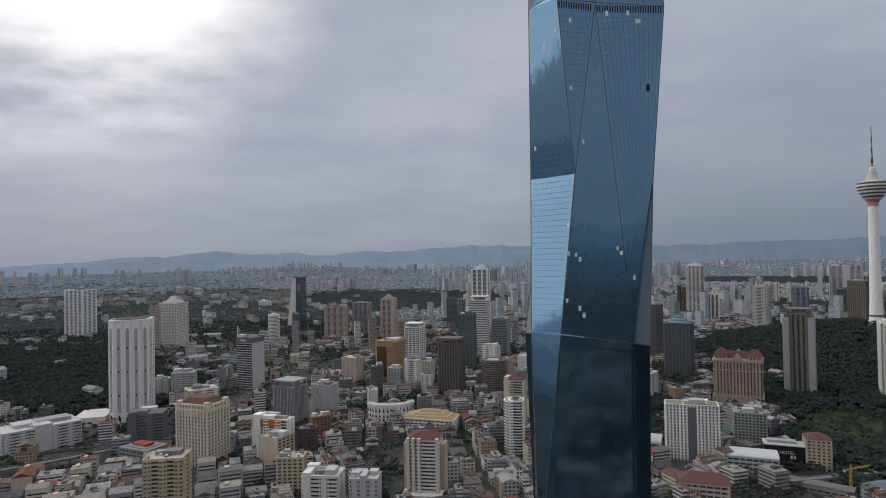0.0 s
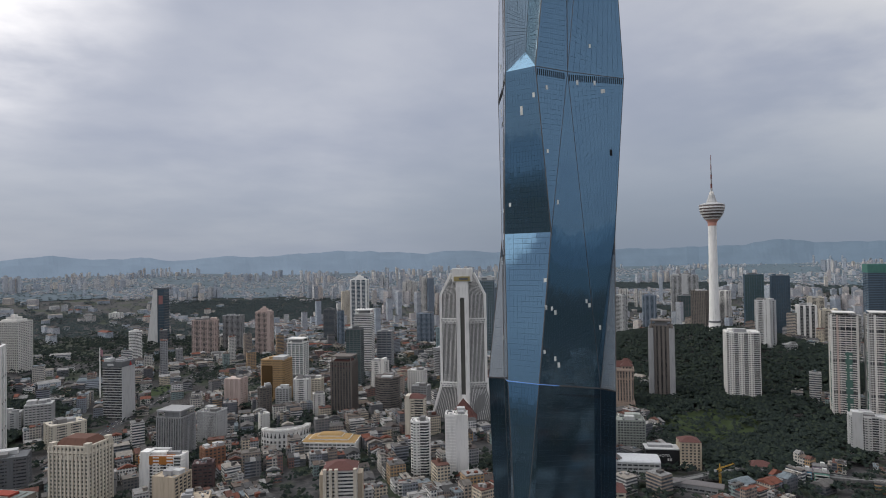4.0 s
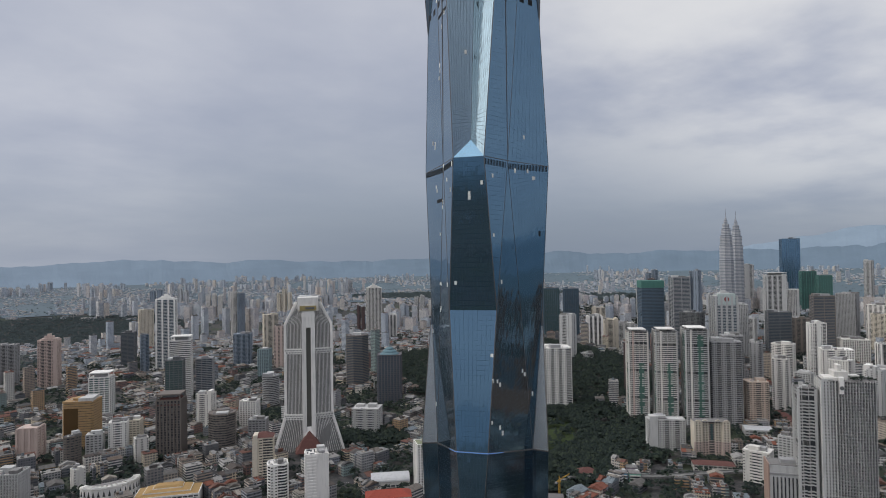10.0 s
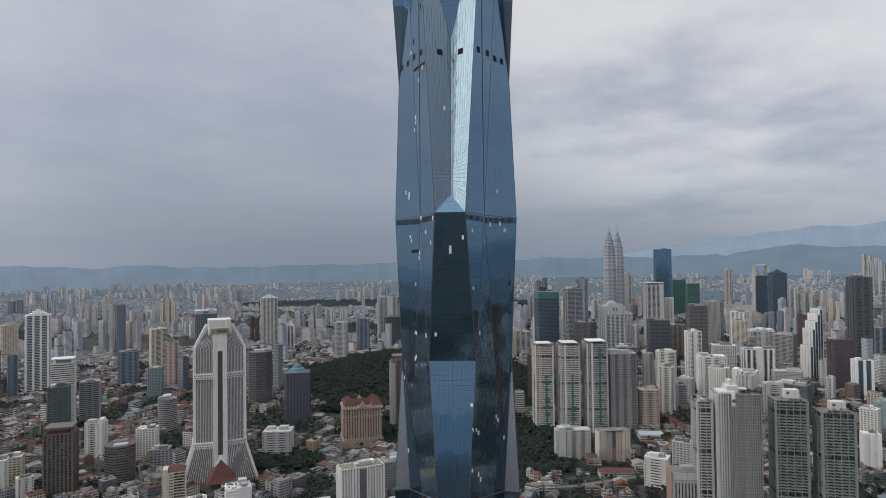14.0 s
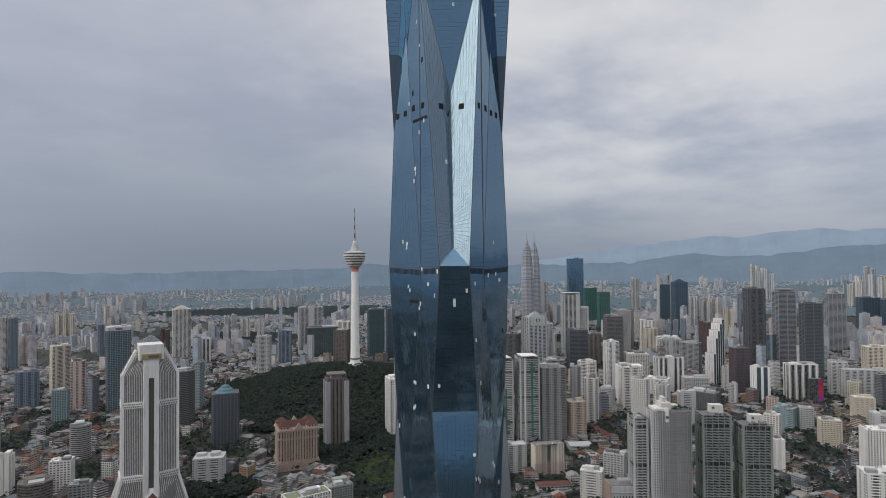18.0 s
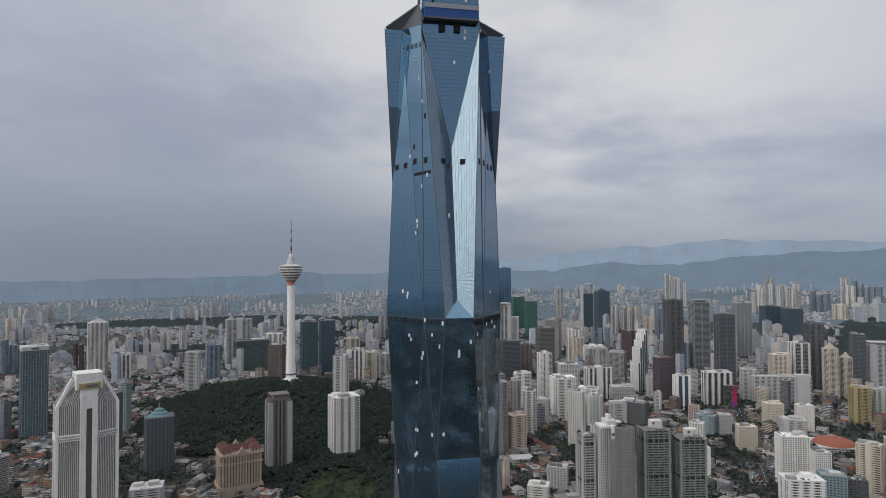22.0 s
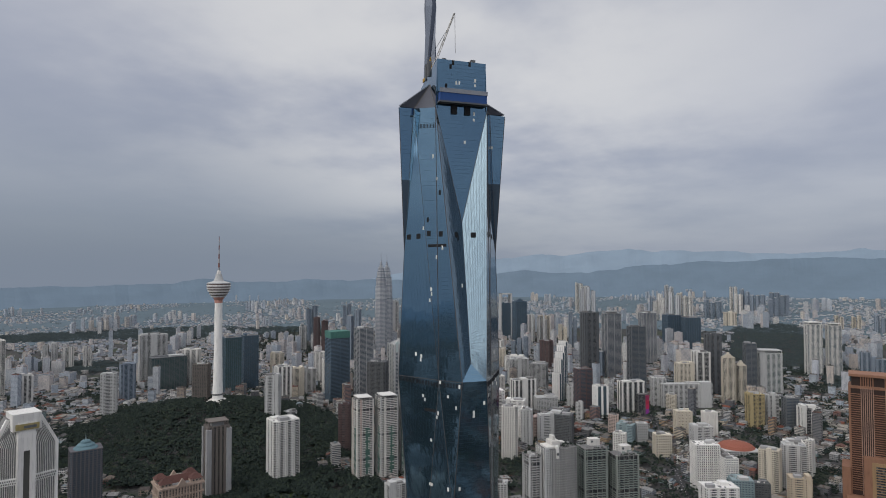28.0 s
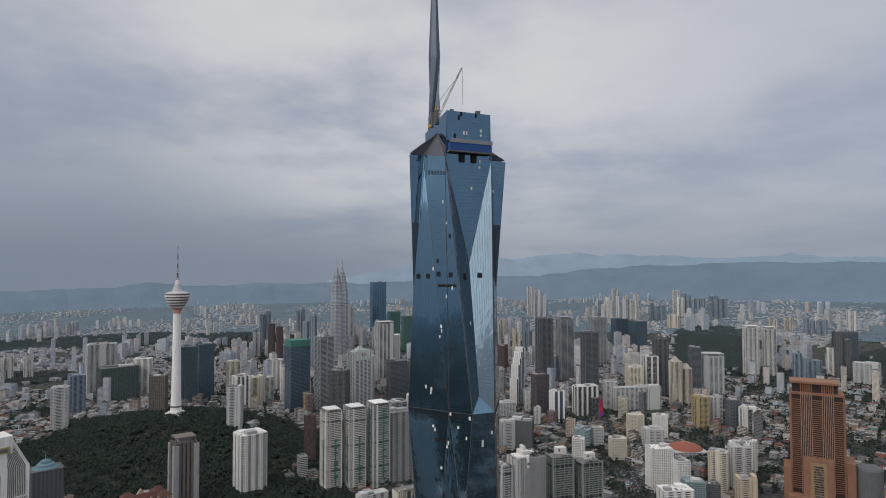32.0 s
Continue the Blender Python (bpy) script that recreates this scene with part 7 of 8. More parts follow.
def cream_flats():
    """Cream slab flats: two wings and a recessed middle with a dark glazed strip, small arched parapets."""
    x, y, h = 672.0, 576.0, 50.0
    ob = tagged(base("apartment_block", x, y, 0, -38), "cream slab flats with a recessed middle and pink lower walls", "building", "town blocks")
    part("body", mesh_from("body", *box(-24, -5, -3, 24, 10, h - 2), DWIN), ob)
    n = 14
    st = h / n
    for x0, x1, y0 in ((-25, -14, -9), (-14, -4, -6), (4, 14, -6), (14, 25, -9)):
        wing = part("wing", mesh_from("wing", *box(x0, y0, -3, x1, 10.4, h, 0.25), CREAM), ob)
        part("pink_base", mesh_from("pink_base", *box(x0 - 0.15, y0 - 0.2, -3, x1 + 0.15, y0 + 2, h * 0.42), PINK), wing)
        for k in (0.3, 0.7):
            px = x0 + (x1 - x0) * k
            column = merge(*[box(px - 0.9, y0 - 0.32, i * st + 0.9, px + 0.9, y0 + 0.3, i * st + 2.5) for i in range(n)])
            tagged(part("window_column", mesh_from("window_column", *column, DWIN), wing), kind="stuff")
        part("arched_parapet", mesh_from("arched_parapet", *[(v_, f_) for v_, f_ in [prism([(x0 + 0.5, y0), (x1 - 0.5, y0), (x1 - 0.5, y0 + 1), (x0 + 0.5, y0 + 1)], h, h + 2.4, [(x0 + 3.5, y0), (x1 - 3.5, y0), (x1 - 3.5, y0 + 1), (x0 + 3.5, y0 + 1)])]][0], CREAM), wing)
    for i in range(n):
        part("floor_band", mesh_from("floor_band", *box(-4.2, -5.6, i * st, 4.2, -4.6, i * st + 1.1), PINK), ob)
    part("dark_strip", mesh_from("dark_strip", *box(-1.7, -6.0, h * 0.45, 1.7, -5, h - 4), GWIN), ob, "dark green glazed strip")
    part("roof", mesh_from("roof", *box(-25, -9, h - 0.4, 25, 10.4, h + 0.3), ROOFTOP), ob)
    TAKEN.append((x, y, 30))


def blank_walled_block():
    x, y, h = 538.0, 392.0, 64.0
    ob = tagged(base("commercial_block", x, y, 0, -50), "grey commercial block with a blank salmon end wall", "building", "town blocks")
    part("body", mesh_from("body", *box(-18, -13, -3, 18, 13, h, 0.3), LGREY), ob)
    part("end_wall", mesh_from("end_wall", *box(-19.4, -13.6, -3, -18, 13.6, h + 1.5, 0.2), wall_mat("salmon_render", (0.36, 0.255, 0.205))), ob, "blank salmon end wall")
    for i in range(9):
        part("dark_slot", mesh_from("dark_slot", *box(-15 + 3.7 * i, -13.5, 8, -13.6 + 3.7 * i, -12.8, h - 12), DWIN), ob)
    part("cornice", mesh_from("cornice", *box(-18, -14, h - 9, 18.6, 13.6, h - 7.5), GREY), ob)
    part("roof", mesh_from("roof", *box(-17, -12, h, 17, 12, h + 0.8), ROOFTOP), ob)
    part("plant_room", mesh_from("plant_room", *box(-6, -5, h + 0.6, 9, 6, h + 4.5, 0.3), GREY), ob)
    TAKEN.append((x, y, 30))


def painted_shop(x, y, rot, wall, label):
    ob = tagged(base("painted_shop", x, y, 0, -rot), label, "shop", "painted shops")
    part("wall", mesh_from("wall", *box(-7, -6, -2, 7, 6, 13, 0.2), wall), ob)
    for i in range(3):
        part("balcony", mesh_from("balcony", *box(-6.6, -7.1, 3.2 + 3.4 * i, 6.6, -5.9, 4.3 + 3.4 * i, 0.1), OFFWHITE), ob)
        part("ribbon_window", mesh_from("ribbon_window", *box(-6, -6.15, 1.2 + 3.4 * i, 6, -5.9, 3.0 + 3.4 * i), DWIN), ob)
    part("roof", mesh_from("roof", *box(-7.4, -6.4, 13, 7.4, 6.4, 13.7), ROOFTOP), ob)
    part("stair_head", mesh_from("stair_head", *box(1, -2, 13.6, 5, 3, 16.4), LGREY), ob)
    TAKEN.append((x, y, 10))


def screen_block():
    """A dark corner block whose street end is a tall lit advertising screen."""
    x, y, h = 1512.0, 320.0, 57.0
    ob = tagged(base("office_block", x, y, 0, -61), "dark glazed corner block with a tall crimson advertising screen", "building", "town blocks")
    part("body", mesh_from("body", *box(-17, -9, -3, 13, 9, h, 0.4), DWIN), ob)
    for i in range(5):
        part("mullion", mesh_from("mullion", *box(-17 + 4.2 * i, -9.5, 0, -16.5 + 4.2 * i, -8.9, h), DGREY), ob)
    screen = part("screen", mesh_from("screen", *box(2.6, -10.0, 2, 13.4, -8.8, h - 1), DGREY), ob, "lit crimson and violet screen")
    for lo, hi, col in ((2.6, 17, (0.22, 0.045, 0.26)), (17.3, 29, (0.42, 0.03, 0.10)), (29.3, 41, (0.36, 0.03, 0.06)), (41.3, h - 1.6, (0.26, 0.03, 0.09))):
        m = bpy.data.materials.new("screen_light")
        m.use_nodes = True
        b = m.node_tree.nodes["Principled BSDF"]
        b.inputs["Base Color"].default_value = (*[c * 0.3 for c in col], 1)
        b.inputs["Roughness"].default_value = 0.3
        b.inputs["Emission Color"].default_value = (*col, 1)
        b.inputs["Emission Strength"].default_value = 0.4
        part("screen_panel", mesh_from("screen_panel", *box(3.0, -10.3, lo, 13.0, -9.9, hi), m), screen)
    part("roof", mesh_from("roof", *box(-16, -8, h, 12, 8, h + 0.8), ROOFTOP), ob)
    TAKEN.append((x, y, 22))
    TAKEN.append((x - 60, y - 14, 28))


cream_flats()
blank_walled_block()
screen_block()
painted_shop(483, 574, 40, wall_mat("sky_blue_paint", (0.12, 0.29, 0.40)), "sky-blue painted shop with white balconies")
painted_shop(495, 563, 40, wall_mat("mint_paint", (0.20, 0.40, 0.33)), "mint green painted shop with white balconies")
painted_shop(509, 580, 40, wall_mat("mauve_paint", (0.30, 0.25, 0.30)), "mauve painted shop block under a flat roof")
white_condominium()
PALEGREEN = wall_mat("pale_green_grey_render", (0.265, 0.305, 0.280))
garden_condominium(545, 374, 16, 22, 148, 50, "slim pale condominium slab with green roof planting", LGREY, LGREY, DWIN, 5, 0.1, 3, "plain")
garden_condominium(612, 303, 33, 26, 150, 55, "green-grey condominium tower with deep planted balconies", PALEGREEN, GREENGREY, DWIN, 9, 1.0, 4)
garden_condominium(634, 262, 33, 26, 139, 55, "green-grey condominium tower with planted balconies and white service wall", PALEGREEN, GREENGREY, DWIN, 9, 1.0, 5)
garden_condominium(736, 763, 32, 28, 158, 40, "tall white condominium tower with pink piers and balconies", OFFWHITE, OFFWHITE, DWIN, 9, 0, 21, "canopy")
garden_condominium(764, 726, 34, 30, 160, 40, "tall white and green condominium tower with balconies", OFFWHITE, LGREY, DWIN, 9, 0, 23, "canopy")
garden_condominium(798, 691, 36, 32, 163, 40, "tall white condominium tower with full-height green glass", LGREY, LGREY, DWIN, 9, 0, 22, "canopy")
for cx_, cy_ in ((545, 374), (612, 303), (634, 262), (736, 763), (764, 726), (798, 691)):
    TAKEN.append((cx_, cy_, 24))
broadcast_tower()
twin_tower(-75, -26)
twin_tower(75, 26)
white_prow_tower()
arcade_tower()
arched_block()
leaning_tower()
stone_palace()
stair_tower()
orange_tower()
open_crown_tower()
TAKEN.append((78, 300, 75))


# ---------------------------------------------------------------- streets, rails and market halls
ASPHALT = wall_mat("asphalt", (0.055, 0.055, 0.058), 0.9)
ROADS = {"shopping street": ((880, 182), (1000, 205), (1110, 228), (1300, 262), (1640, 322)), "boulevard": ((620, 520), (560, 560), (470, 600), (400, 640), (330, 660)),
         "riverside highway": ((-560, 720), (-420, 790), (-385, 880), (-350, 1000), (-310, 1250), (-290, 1500)), "rail yard": ((-520, 540), (-460, 645), (-440, 712), (-416, 768), (-404, 835), (-374, 930), (-332, 1000), (-300, 1065), (-262, 1200), (-246, 1330)), "ring road": ((60, 930), (40, 880), (90, 800), (150, 770), (260, 760)), "avenue": ((1010, 300), (960, 330), (900, 420), (860, 520))}


def ribbon(points, half, z):
    v, f = [], []
    for i, (x, y) in enumerate(points):
        a, b = points[max(0, i - 1)], points[min(len(points) - 1, i + 1)]
        d = Vector((b[0] - a[0], b[1] - a[1], 0)).normalized()
        for s in (-1, 1):
            px, py = x - d.y * half * s, y + d.x * half * s
            v.append((px, py, rise(px, py) + z))
    for i in range(len(points) - 1):
        f.append((2 * i, 2 * i + 2, 2 * i + 3, 2 * i + 1))
    return v, [tuple(reversed(q)) for q in f]


def finer(points, step=14.0):
    out = []
    for (ax, ay), (bx, by) in zip(points, points[1:]):
        n = max(1, int(math.hypot(bx - ax, by - ay) / step))
        out += [(ax + (bx - ax) * i / n, ay + (by - ay) * i / n) for i in range(n)]
    return out + [points[-1]]


CARS = [wall_mat("car_" + n, c, 0.3, stain=0.1) for n, c in (("white", (0.7, 0.7, 0.7)), ("black", (0.02, 0.02, 0.02)), ("silver", (0.4, 0.4, 0.42)), ("red", (0.35, 0.03, 0.03)), ("blue", (0.05, 0.1, 0.3)))]
TYRE = wall_mat("tyre_rubber", (0.02, 0.02, 0.02))
car_kinds = []


def build_car(paint):
    ob = tagged(base("car", 0, 0, -50), "small parked saloon car at the kerb of a city street", "car", "cars on the streets")
    part("body", mesh_from("body", *merge(box(-2.2, -0.88, 0.35, 2.2, 0.88, 0.95, 0.25)), paint), ob)
    part("cabin", mesh_from("cabin", *prism([(-1.5, -0.8), (1.1, -0.8), (1.1, 0.8), (-1.5, 0.8)], 0.95, 1.48, [(-1.0, -0.68), (0.5, -0.68), (0.5, 0.68), (-1.0, 0.68)]), DWIN), ob)
    for sx in (-1.35, 1.35):
        part("axle", mesh_from("axle", *box(sx - 0.32, -0.9, 0, sx + 0.32, 0.9, 0.64, 0.15), TYRE), ob)
    return ob


rc = random.Random(21)
for name, pts in ROADS.items():
    fine = finer(pts)
    half = 11.0 if "highway" in name else 17.0 if "rail" in name else 8.0
    if "rail" in name:
        road = tagged(new("rail_bed", mesh_from("rail_bed", *ribbon(fine, half, 0.7), wall_mat("track_ballast", (0.048, 0.044, 0.042), stain=0.8))), "dark ballast bed of a railway with many tracks", "railway", kind="structure")
        for k in range(-5, 6):
            for off in (-0.75, 0.75):
                side_ = []
                for i, p in enumerate(fine):
                    q0, q1 = fine[max(0, i - 1)], fine[min(len(fine) - 1, i + 1)]
                    d = Vector((q1[0] - q0[0], q1[1] - q0[1], 0)).normalized()
                    side_.append((p[0] - d.y * (k * 2.9 + off), p[1] + d.x * (k * 2.9 + off)))
                part("rail", mesh_from("rail", *ribbon(side_, 0.12, 0.95), wall_mat("rusty_rail", (0.11, 0.10, 0.095), 0.6)), road)
        for p in fine:
            TAKEN.append((p[0], p[1], 22))
        continue
    road = tagged(new("road", mesh_from("road", *ribbon(fine, half, 0.9), ASPHALT)), "dark asphalt city street with lane marks", "road", kind="structure")
    marks = [ribbon([p, ((p[0] + q[0]) / 2, (p[1] + q[1]) / 2)], 0.25, 1.0) for p, q in zip(fine, fine[1:])]
    tagged(part("lane_marks", mesh_from("lane_marks", *merge(*marks), WHITE), road), kind="stuff")
    for p, q in zip(fine, fine[1:]):
        TAKEN.append((p[0], p[1], half + 1))
        turn = math.degrees(math.atan2(q[1] - p[1], q[0] - p[0]))
        for lane in (-0.62, 0.62):
            if rc.random() < 0.42 and "boulevard" not in name and "rail" not in name:
                d = Vector((q[0] - p[0], q[1] - p[1], 0)).normalized()
                cx, cy = p[0] - d.y * half * lane, p[1] + d.x * half * lane
                if not car_kinds:
                    for paint in CARS:
                        car_kinds.append(build_car(paint))
                k = rc.randrange(len(car_kinds))
                m = pose(cx, cy, rise(cx, cy) + 0.92, 0, 0, turn)
                if car_kinds[k].location.z < -10:
                    car_kinds[k].matrix_basis = m
                else:
                    copy_thing(car_kinds[k], m)


def viaduct(points, high, half, label):
    ob = tagged(base("rail_viaduct", 0, 0), label, "viaduct")
    fine = finer(points, 20)
    v, f = ribbon(fine, half, high)
    n = len(v)
    v2 = v + [(x, y, z - 1.6) for x, y, z in v]
    f2 = f + [tuple(reversed([i + n for i in q])) for q in f]
    for i in range(len(fine) - 1):
        f2 += [(2 * i, 2 * i + 2, n + 2 * i + 2, n + 2 * i), (2 * i + 3, 2 * i + 1, n + 2 * i + 1, n + 2 * i + 3)]
    part("deck", mesh_from("deck", v2, f2, wall_mat("weathered_concrete", (0.17, 0.17, 0.165), stain=0.9)), ob)
    for s in (-1, 1):
        v, f = [], []
        for i, (x, y) in enumerate(fine):
            p, q = fine[max(0, i - 1)], fine[min(len(fine) - 1, i + 1)]
            d = Vector((q[0] - p[0], q[1] - p[1], 0)).normalized()
            for k, h in ((half, -0.2), (half, 1.1), (half - 0.4, 1.1), (half - 0.4, -0.2)):
                v.append((x - d.y * k * s, y + d.x * k * s, rise(x, y) + high + h))
        for i in range(len(fine) - 1):
            f += [(4 * i + k, 4 * i + (k + 1) % 4, 4 * i + 4 + (k + 1) % 4, 4 * i + 4 + k) for k in range(4)]
        part("parapet", mesh_from("parapet", v, f, MATS["weathered_concrete"]), ob)
    for x, y in fine[::2]:
        part("pillar", mesh_from("pillar", *lathe([(1.1, -2), (1.1, high - 3), (half * 0.6, high - 1.6)], 10), GREY), ob, at=pose(x, y, rise(x, y)))
        TAKEN.append((x, y, 9))
    for x, y in fine:
        TAKEN.append((x, y, half + 2))


viaduct(((-640, 560), (-510, 640), (-430, 700), (-350, 770), (-310, 860), (-285, 960)), 9, 5.5, "grey concrete light-rail viaduct on round pillars")
viaduct(((250, 640), (330, 590), (430, 610), (520, 545), (620, 500), (760, 430)), 8, 4.5, "pale concrete monorail viaduct past the hotel row")


def hall(name, x, y, rot, a, b, h, label, wall, roof, form="barrel", rise_=6.0, cat="hall"):
    """A broad low hall: walls with piers and a curved, hipped or stepped roof."""
    z = rise(x, y)
    ob = tagged(base(name, x, y, z, -rot), label, cat)
    part("wall", mesh_from("wall", *box(-a, -b, -2, a, b, h, 0.3), wall), ob)
    for i in range(int(a / 3) + 1):
        for s in (-1, 1):
            part("pier", mesh_from("pier", *box(-a + 6 * i - 0.5, s * b - 0.5, 0, -a + 6 * i + 0.5, s * b + 0.5, h), wall), ob)
    for k in range(max(1, int(h / 4.2))):
        for s in (-1, 1):
            part("ribbon_window", mesh_from("ribbon_window", *box(-a + 1, s * b - 0.12, 1.4 + k * 4.2, a - 1, s * b + 0.12, 3.2 + k * 4.2), DWIN), ob)
    if form == "barrel":
        n = 10
        v, f = [], []
        for i in range(n + 1):
            t = math.pi * i / n
            v += [(-a - 0.6, -(b + 0.8) * math.cos(t), h + rise_ * math.sin(t)), (a + 0.6, -(b + 0.8) * math.cos(t), h + rise_ * math.sin(t))]
        f = [(2 * i, 2 * i + 1, 2 * i + 3, 2 * i + 2) for i in range(n)] + [tuple(range(0, 2 * n + 2, 2)), tuple(reversed(range(1, 2 * n + 2, 2)))]
        part("barrel_roof", mesh_from("barrel_roof", v, f, roof), ob)
    elif form == "hip":
        part("hipped_roof", mesh_from("hipped_roof", *prism([(-a - 1, -b - 1), (a + 1, -b - 1), (a + 1, b + 1), (-a - 1, b + 1)], h, h + rise_, [(-a + b, -0.2), (a - b, -0.2), (a - b, 0.2), (-a + b, 0.2)]), roof), ob)
    elif form == "steps":
        for i in range(3):
            q, z0 = 1 - 0.27 * i, h + i * rise_ / 3
            edge_ = [(-a * q, -b * q), (a * q, -b * q), (a * q, b * q), (-a * q, b * q)]
            part("terrace_wall", mesh_from("terrace_wall", *prism(edge_, z0 - 0.5, z0 + 0.9), wall), ob)
            part("roof_terrace", mesh_from("roof_terrace", *prism([(px * 0.98, py * 0.98) for px, py in edge_], z0 + 0.9, z0 + rise_ / 3, [(px * 0.72, py * 0.70) for px, py in edge_]), roof), ob)
    elif form == "dome":
        part("dome_roof", mesh_from("dome_roof", *lathe([(a * 1.02, h), (a * 0.86, h + rise_ * 0.45), (a * 0.55, h + rise_ * 0.8), (a * 0.2, h + rise_), (0.2, h + rise_)], 26), roof), ob)
        for i in range(4):
            t = math.pi * i / 4
            part("roof_rib", mesh_from("roof_rib", *beam((a * math.cos(t), a * math.sin(t), h + 0.5), (0.2 * a * math.cos(t), 0.2 * a * math.sin(t), h + rise_ + 0.3), 0.6), OFFWHITE), ob)
    TAKEN.append((x, y, max(a, b) * 0.95 + 4))
    return ob


OCHRE = wall_mat("ochre_roof_sheet", (0.34, 0.22, 0.09))
SHEETROOF = wall_mat("pale_sheet_roof", (0.50, 0.51, 0.52), 0.6)
hall("warehouse_hall", 318, 642, 22, 24, 14, 18, "pale grey warehouse hall with a shallow curved sheet roof", LGREY, SHEETROOF, "barrel", 4)
hall("market_building", -20, 822, 18, 36, 18, 17, "white terraced market building with ochre stepped roofs", WHITE, OCHRE, "steps", 9)
hall("tensile_hall", 232, 735, 24, 24, 14, 8, "low hall under a pale sheet roof in the trees", OFFWHITE, SHEETROOF, "barrel", 6)
hall("red_roofed_block", 196, 668, 24, 26, 12, 16, "white block under a bright red hipped roof", WHITE, wall_mat("bright_red_roof", (0.28, 0.06, 0.04)), "hip", 6)
hall("curved_mansion", 238, 572, 20, 22, 12, 18, "cream mansion block with red tile roof", CREAM, REDROOF, "hip", 7)
hall("depot_shed", 352, 585, 40, 30, 7, 7, "long grey railway shed with a dull roof", GREY, wall_mat("dull_roof_sheet", (0.16, 0.15, 0.15)), "barrel", 2)
hall("school_block", 618, 535, 45, 26, 9, 9, "low school block with brown tile roof", OFFWHITE, REDROOF, "hip", 4)
hall("flat_roofed_hall", 822, 596, 48, 20, 13, 10, "low hall with a white sheet roof among trees", LGREY, SHEETROOF, "barrel", 2)
hall("arena", 1218, 95, 70, 38, 38, 14, "broad arena with a red and white domed roof", LGREY, wall_mat("rust_red_roof", (0.26, 0.09, 0.06)), "dome", 12)
station = hall("old_station_hall", -352, 712, 24, 22, 15, 17, "low green-grey classical hall with a red flat roof", wall_mat("weathered_stone", (0.27, 0.255, 0.225)), wall_mat("grey_green_roof", (0.20, 0.225, 0.215)), "steps", 3)
part("red_roof_deck", mesh_from("red_roof_deck", *box(-11, -6, 17.6, 11, 6, 21.4, 0.5), wall_mat("bright_red_roof", (0.36, 0.07, 0.04))), station, "bright red roof deck")
hall("temple", 455, 608, 28, 11, 8, 10, "small temple with ochre walls and red roof", BEIGE, REDROOF, "hip", 5)
for i in range(6):
    hall("terrace_house", 905 + 10.5 * i, 572 + 16 * i - 3 * i, 58, 8, 5, 8, "red-roofed terrace house on a hillside row", PINK, REDROOF, "hip", 3.4, "house")


def crescent():
    x, y = -78.0, 872.0
    ob = tagged(base("arcaded_crescent", x, y, 0, 8), "white curved arcade building with a row of dark pointed arches", "building")
    n = 15
    for i in range(n):
        t = radians(200 + 140 * i / (n - 1))
        m = pose(30 * math.cos(t), 26 * math.sin(t) + 10, 0, 0, 0, math.degrees(t) + 90)
        part("bay", mesh_from("bay", *box(-3.6, -4, -1, 3.6, 4, 26), WHITE), ob, at=m)
        part("pointed_arch", mesh_from("pointed_arch", *prism([(-1.6, -4.3), (1.6, -4.3), (1.6, -3.9), (-1.6, -3.9)], 15, 21.5, [(-0.2, -4.3), (0.2, -4.3), (0.2, -3.9), (-0.2, -3.9)]), DWIN), ob, at=m)
        for z in (3.0, 8.0):
            part("window", mesh_from("window", *box(-1.3, -4.25, z, 1.3, -3.9, z + 3), DWIN), ob, at=m)
        part("cornice", mesh_from("cornice", *box(-3.9, -4.8, 23.4, 3.9, 4, 24.4), OFFWHITE), ob, at=m)
    part("court_roof", mesh_from("court_roof", *prism([(28 * math.cos(radians(a)), 24 * math.sin(radians(a)) + 10) for a in range(190, 360, 17)], 20, 24), ROOFTOP), ob)
    TAKEN.append((x, y - 4, 36))


def black_hotel():
    x, y = 362.0, 660.0
    ob = tagged(base("black_hotel", x, y, 0, -22), "long black hotel front with white lettering and a grey roof", "hotel")
    part("front", mesh_from("front", *box(-19, -9, -1, 19, 9, 22, 0.3), wall_mat("black_cladding", (0.02, 0.02, 0.022), 0.5)), ob)
    part("roof", mesh_from("roof", *box(-20, -10, 22, 20, 10, 23.2), LGREY), ob)
    part("roof_house", mesh_from("roof_house", *box(-16, -4, 23, 12, 5, 26, 0.3), GREY), ob)
    text = bpy.data.curves.new("lettering", "FONT")
    text.body, text.size, text.extrude, text.align_x = "HOTEL", 4.6, 0.15, "CENTER"
    text.materials.append(WHITE)
    sign = new("lettering", text)
    sign.parent = ob
    sign.matrix_basis = pose(2, -9.3, 13.5, 90, 0, 0)
    for i in (0, 1):
        part("sign_bar", mesh_from("sign_bar", *box(5 + 3 * i, -9.5, 9, 7 + 3 * i, -9.2, 12), WHITE), ob)
    TAKEN.append((x, y, 24))


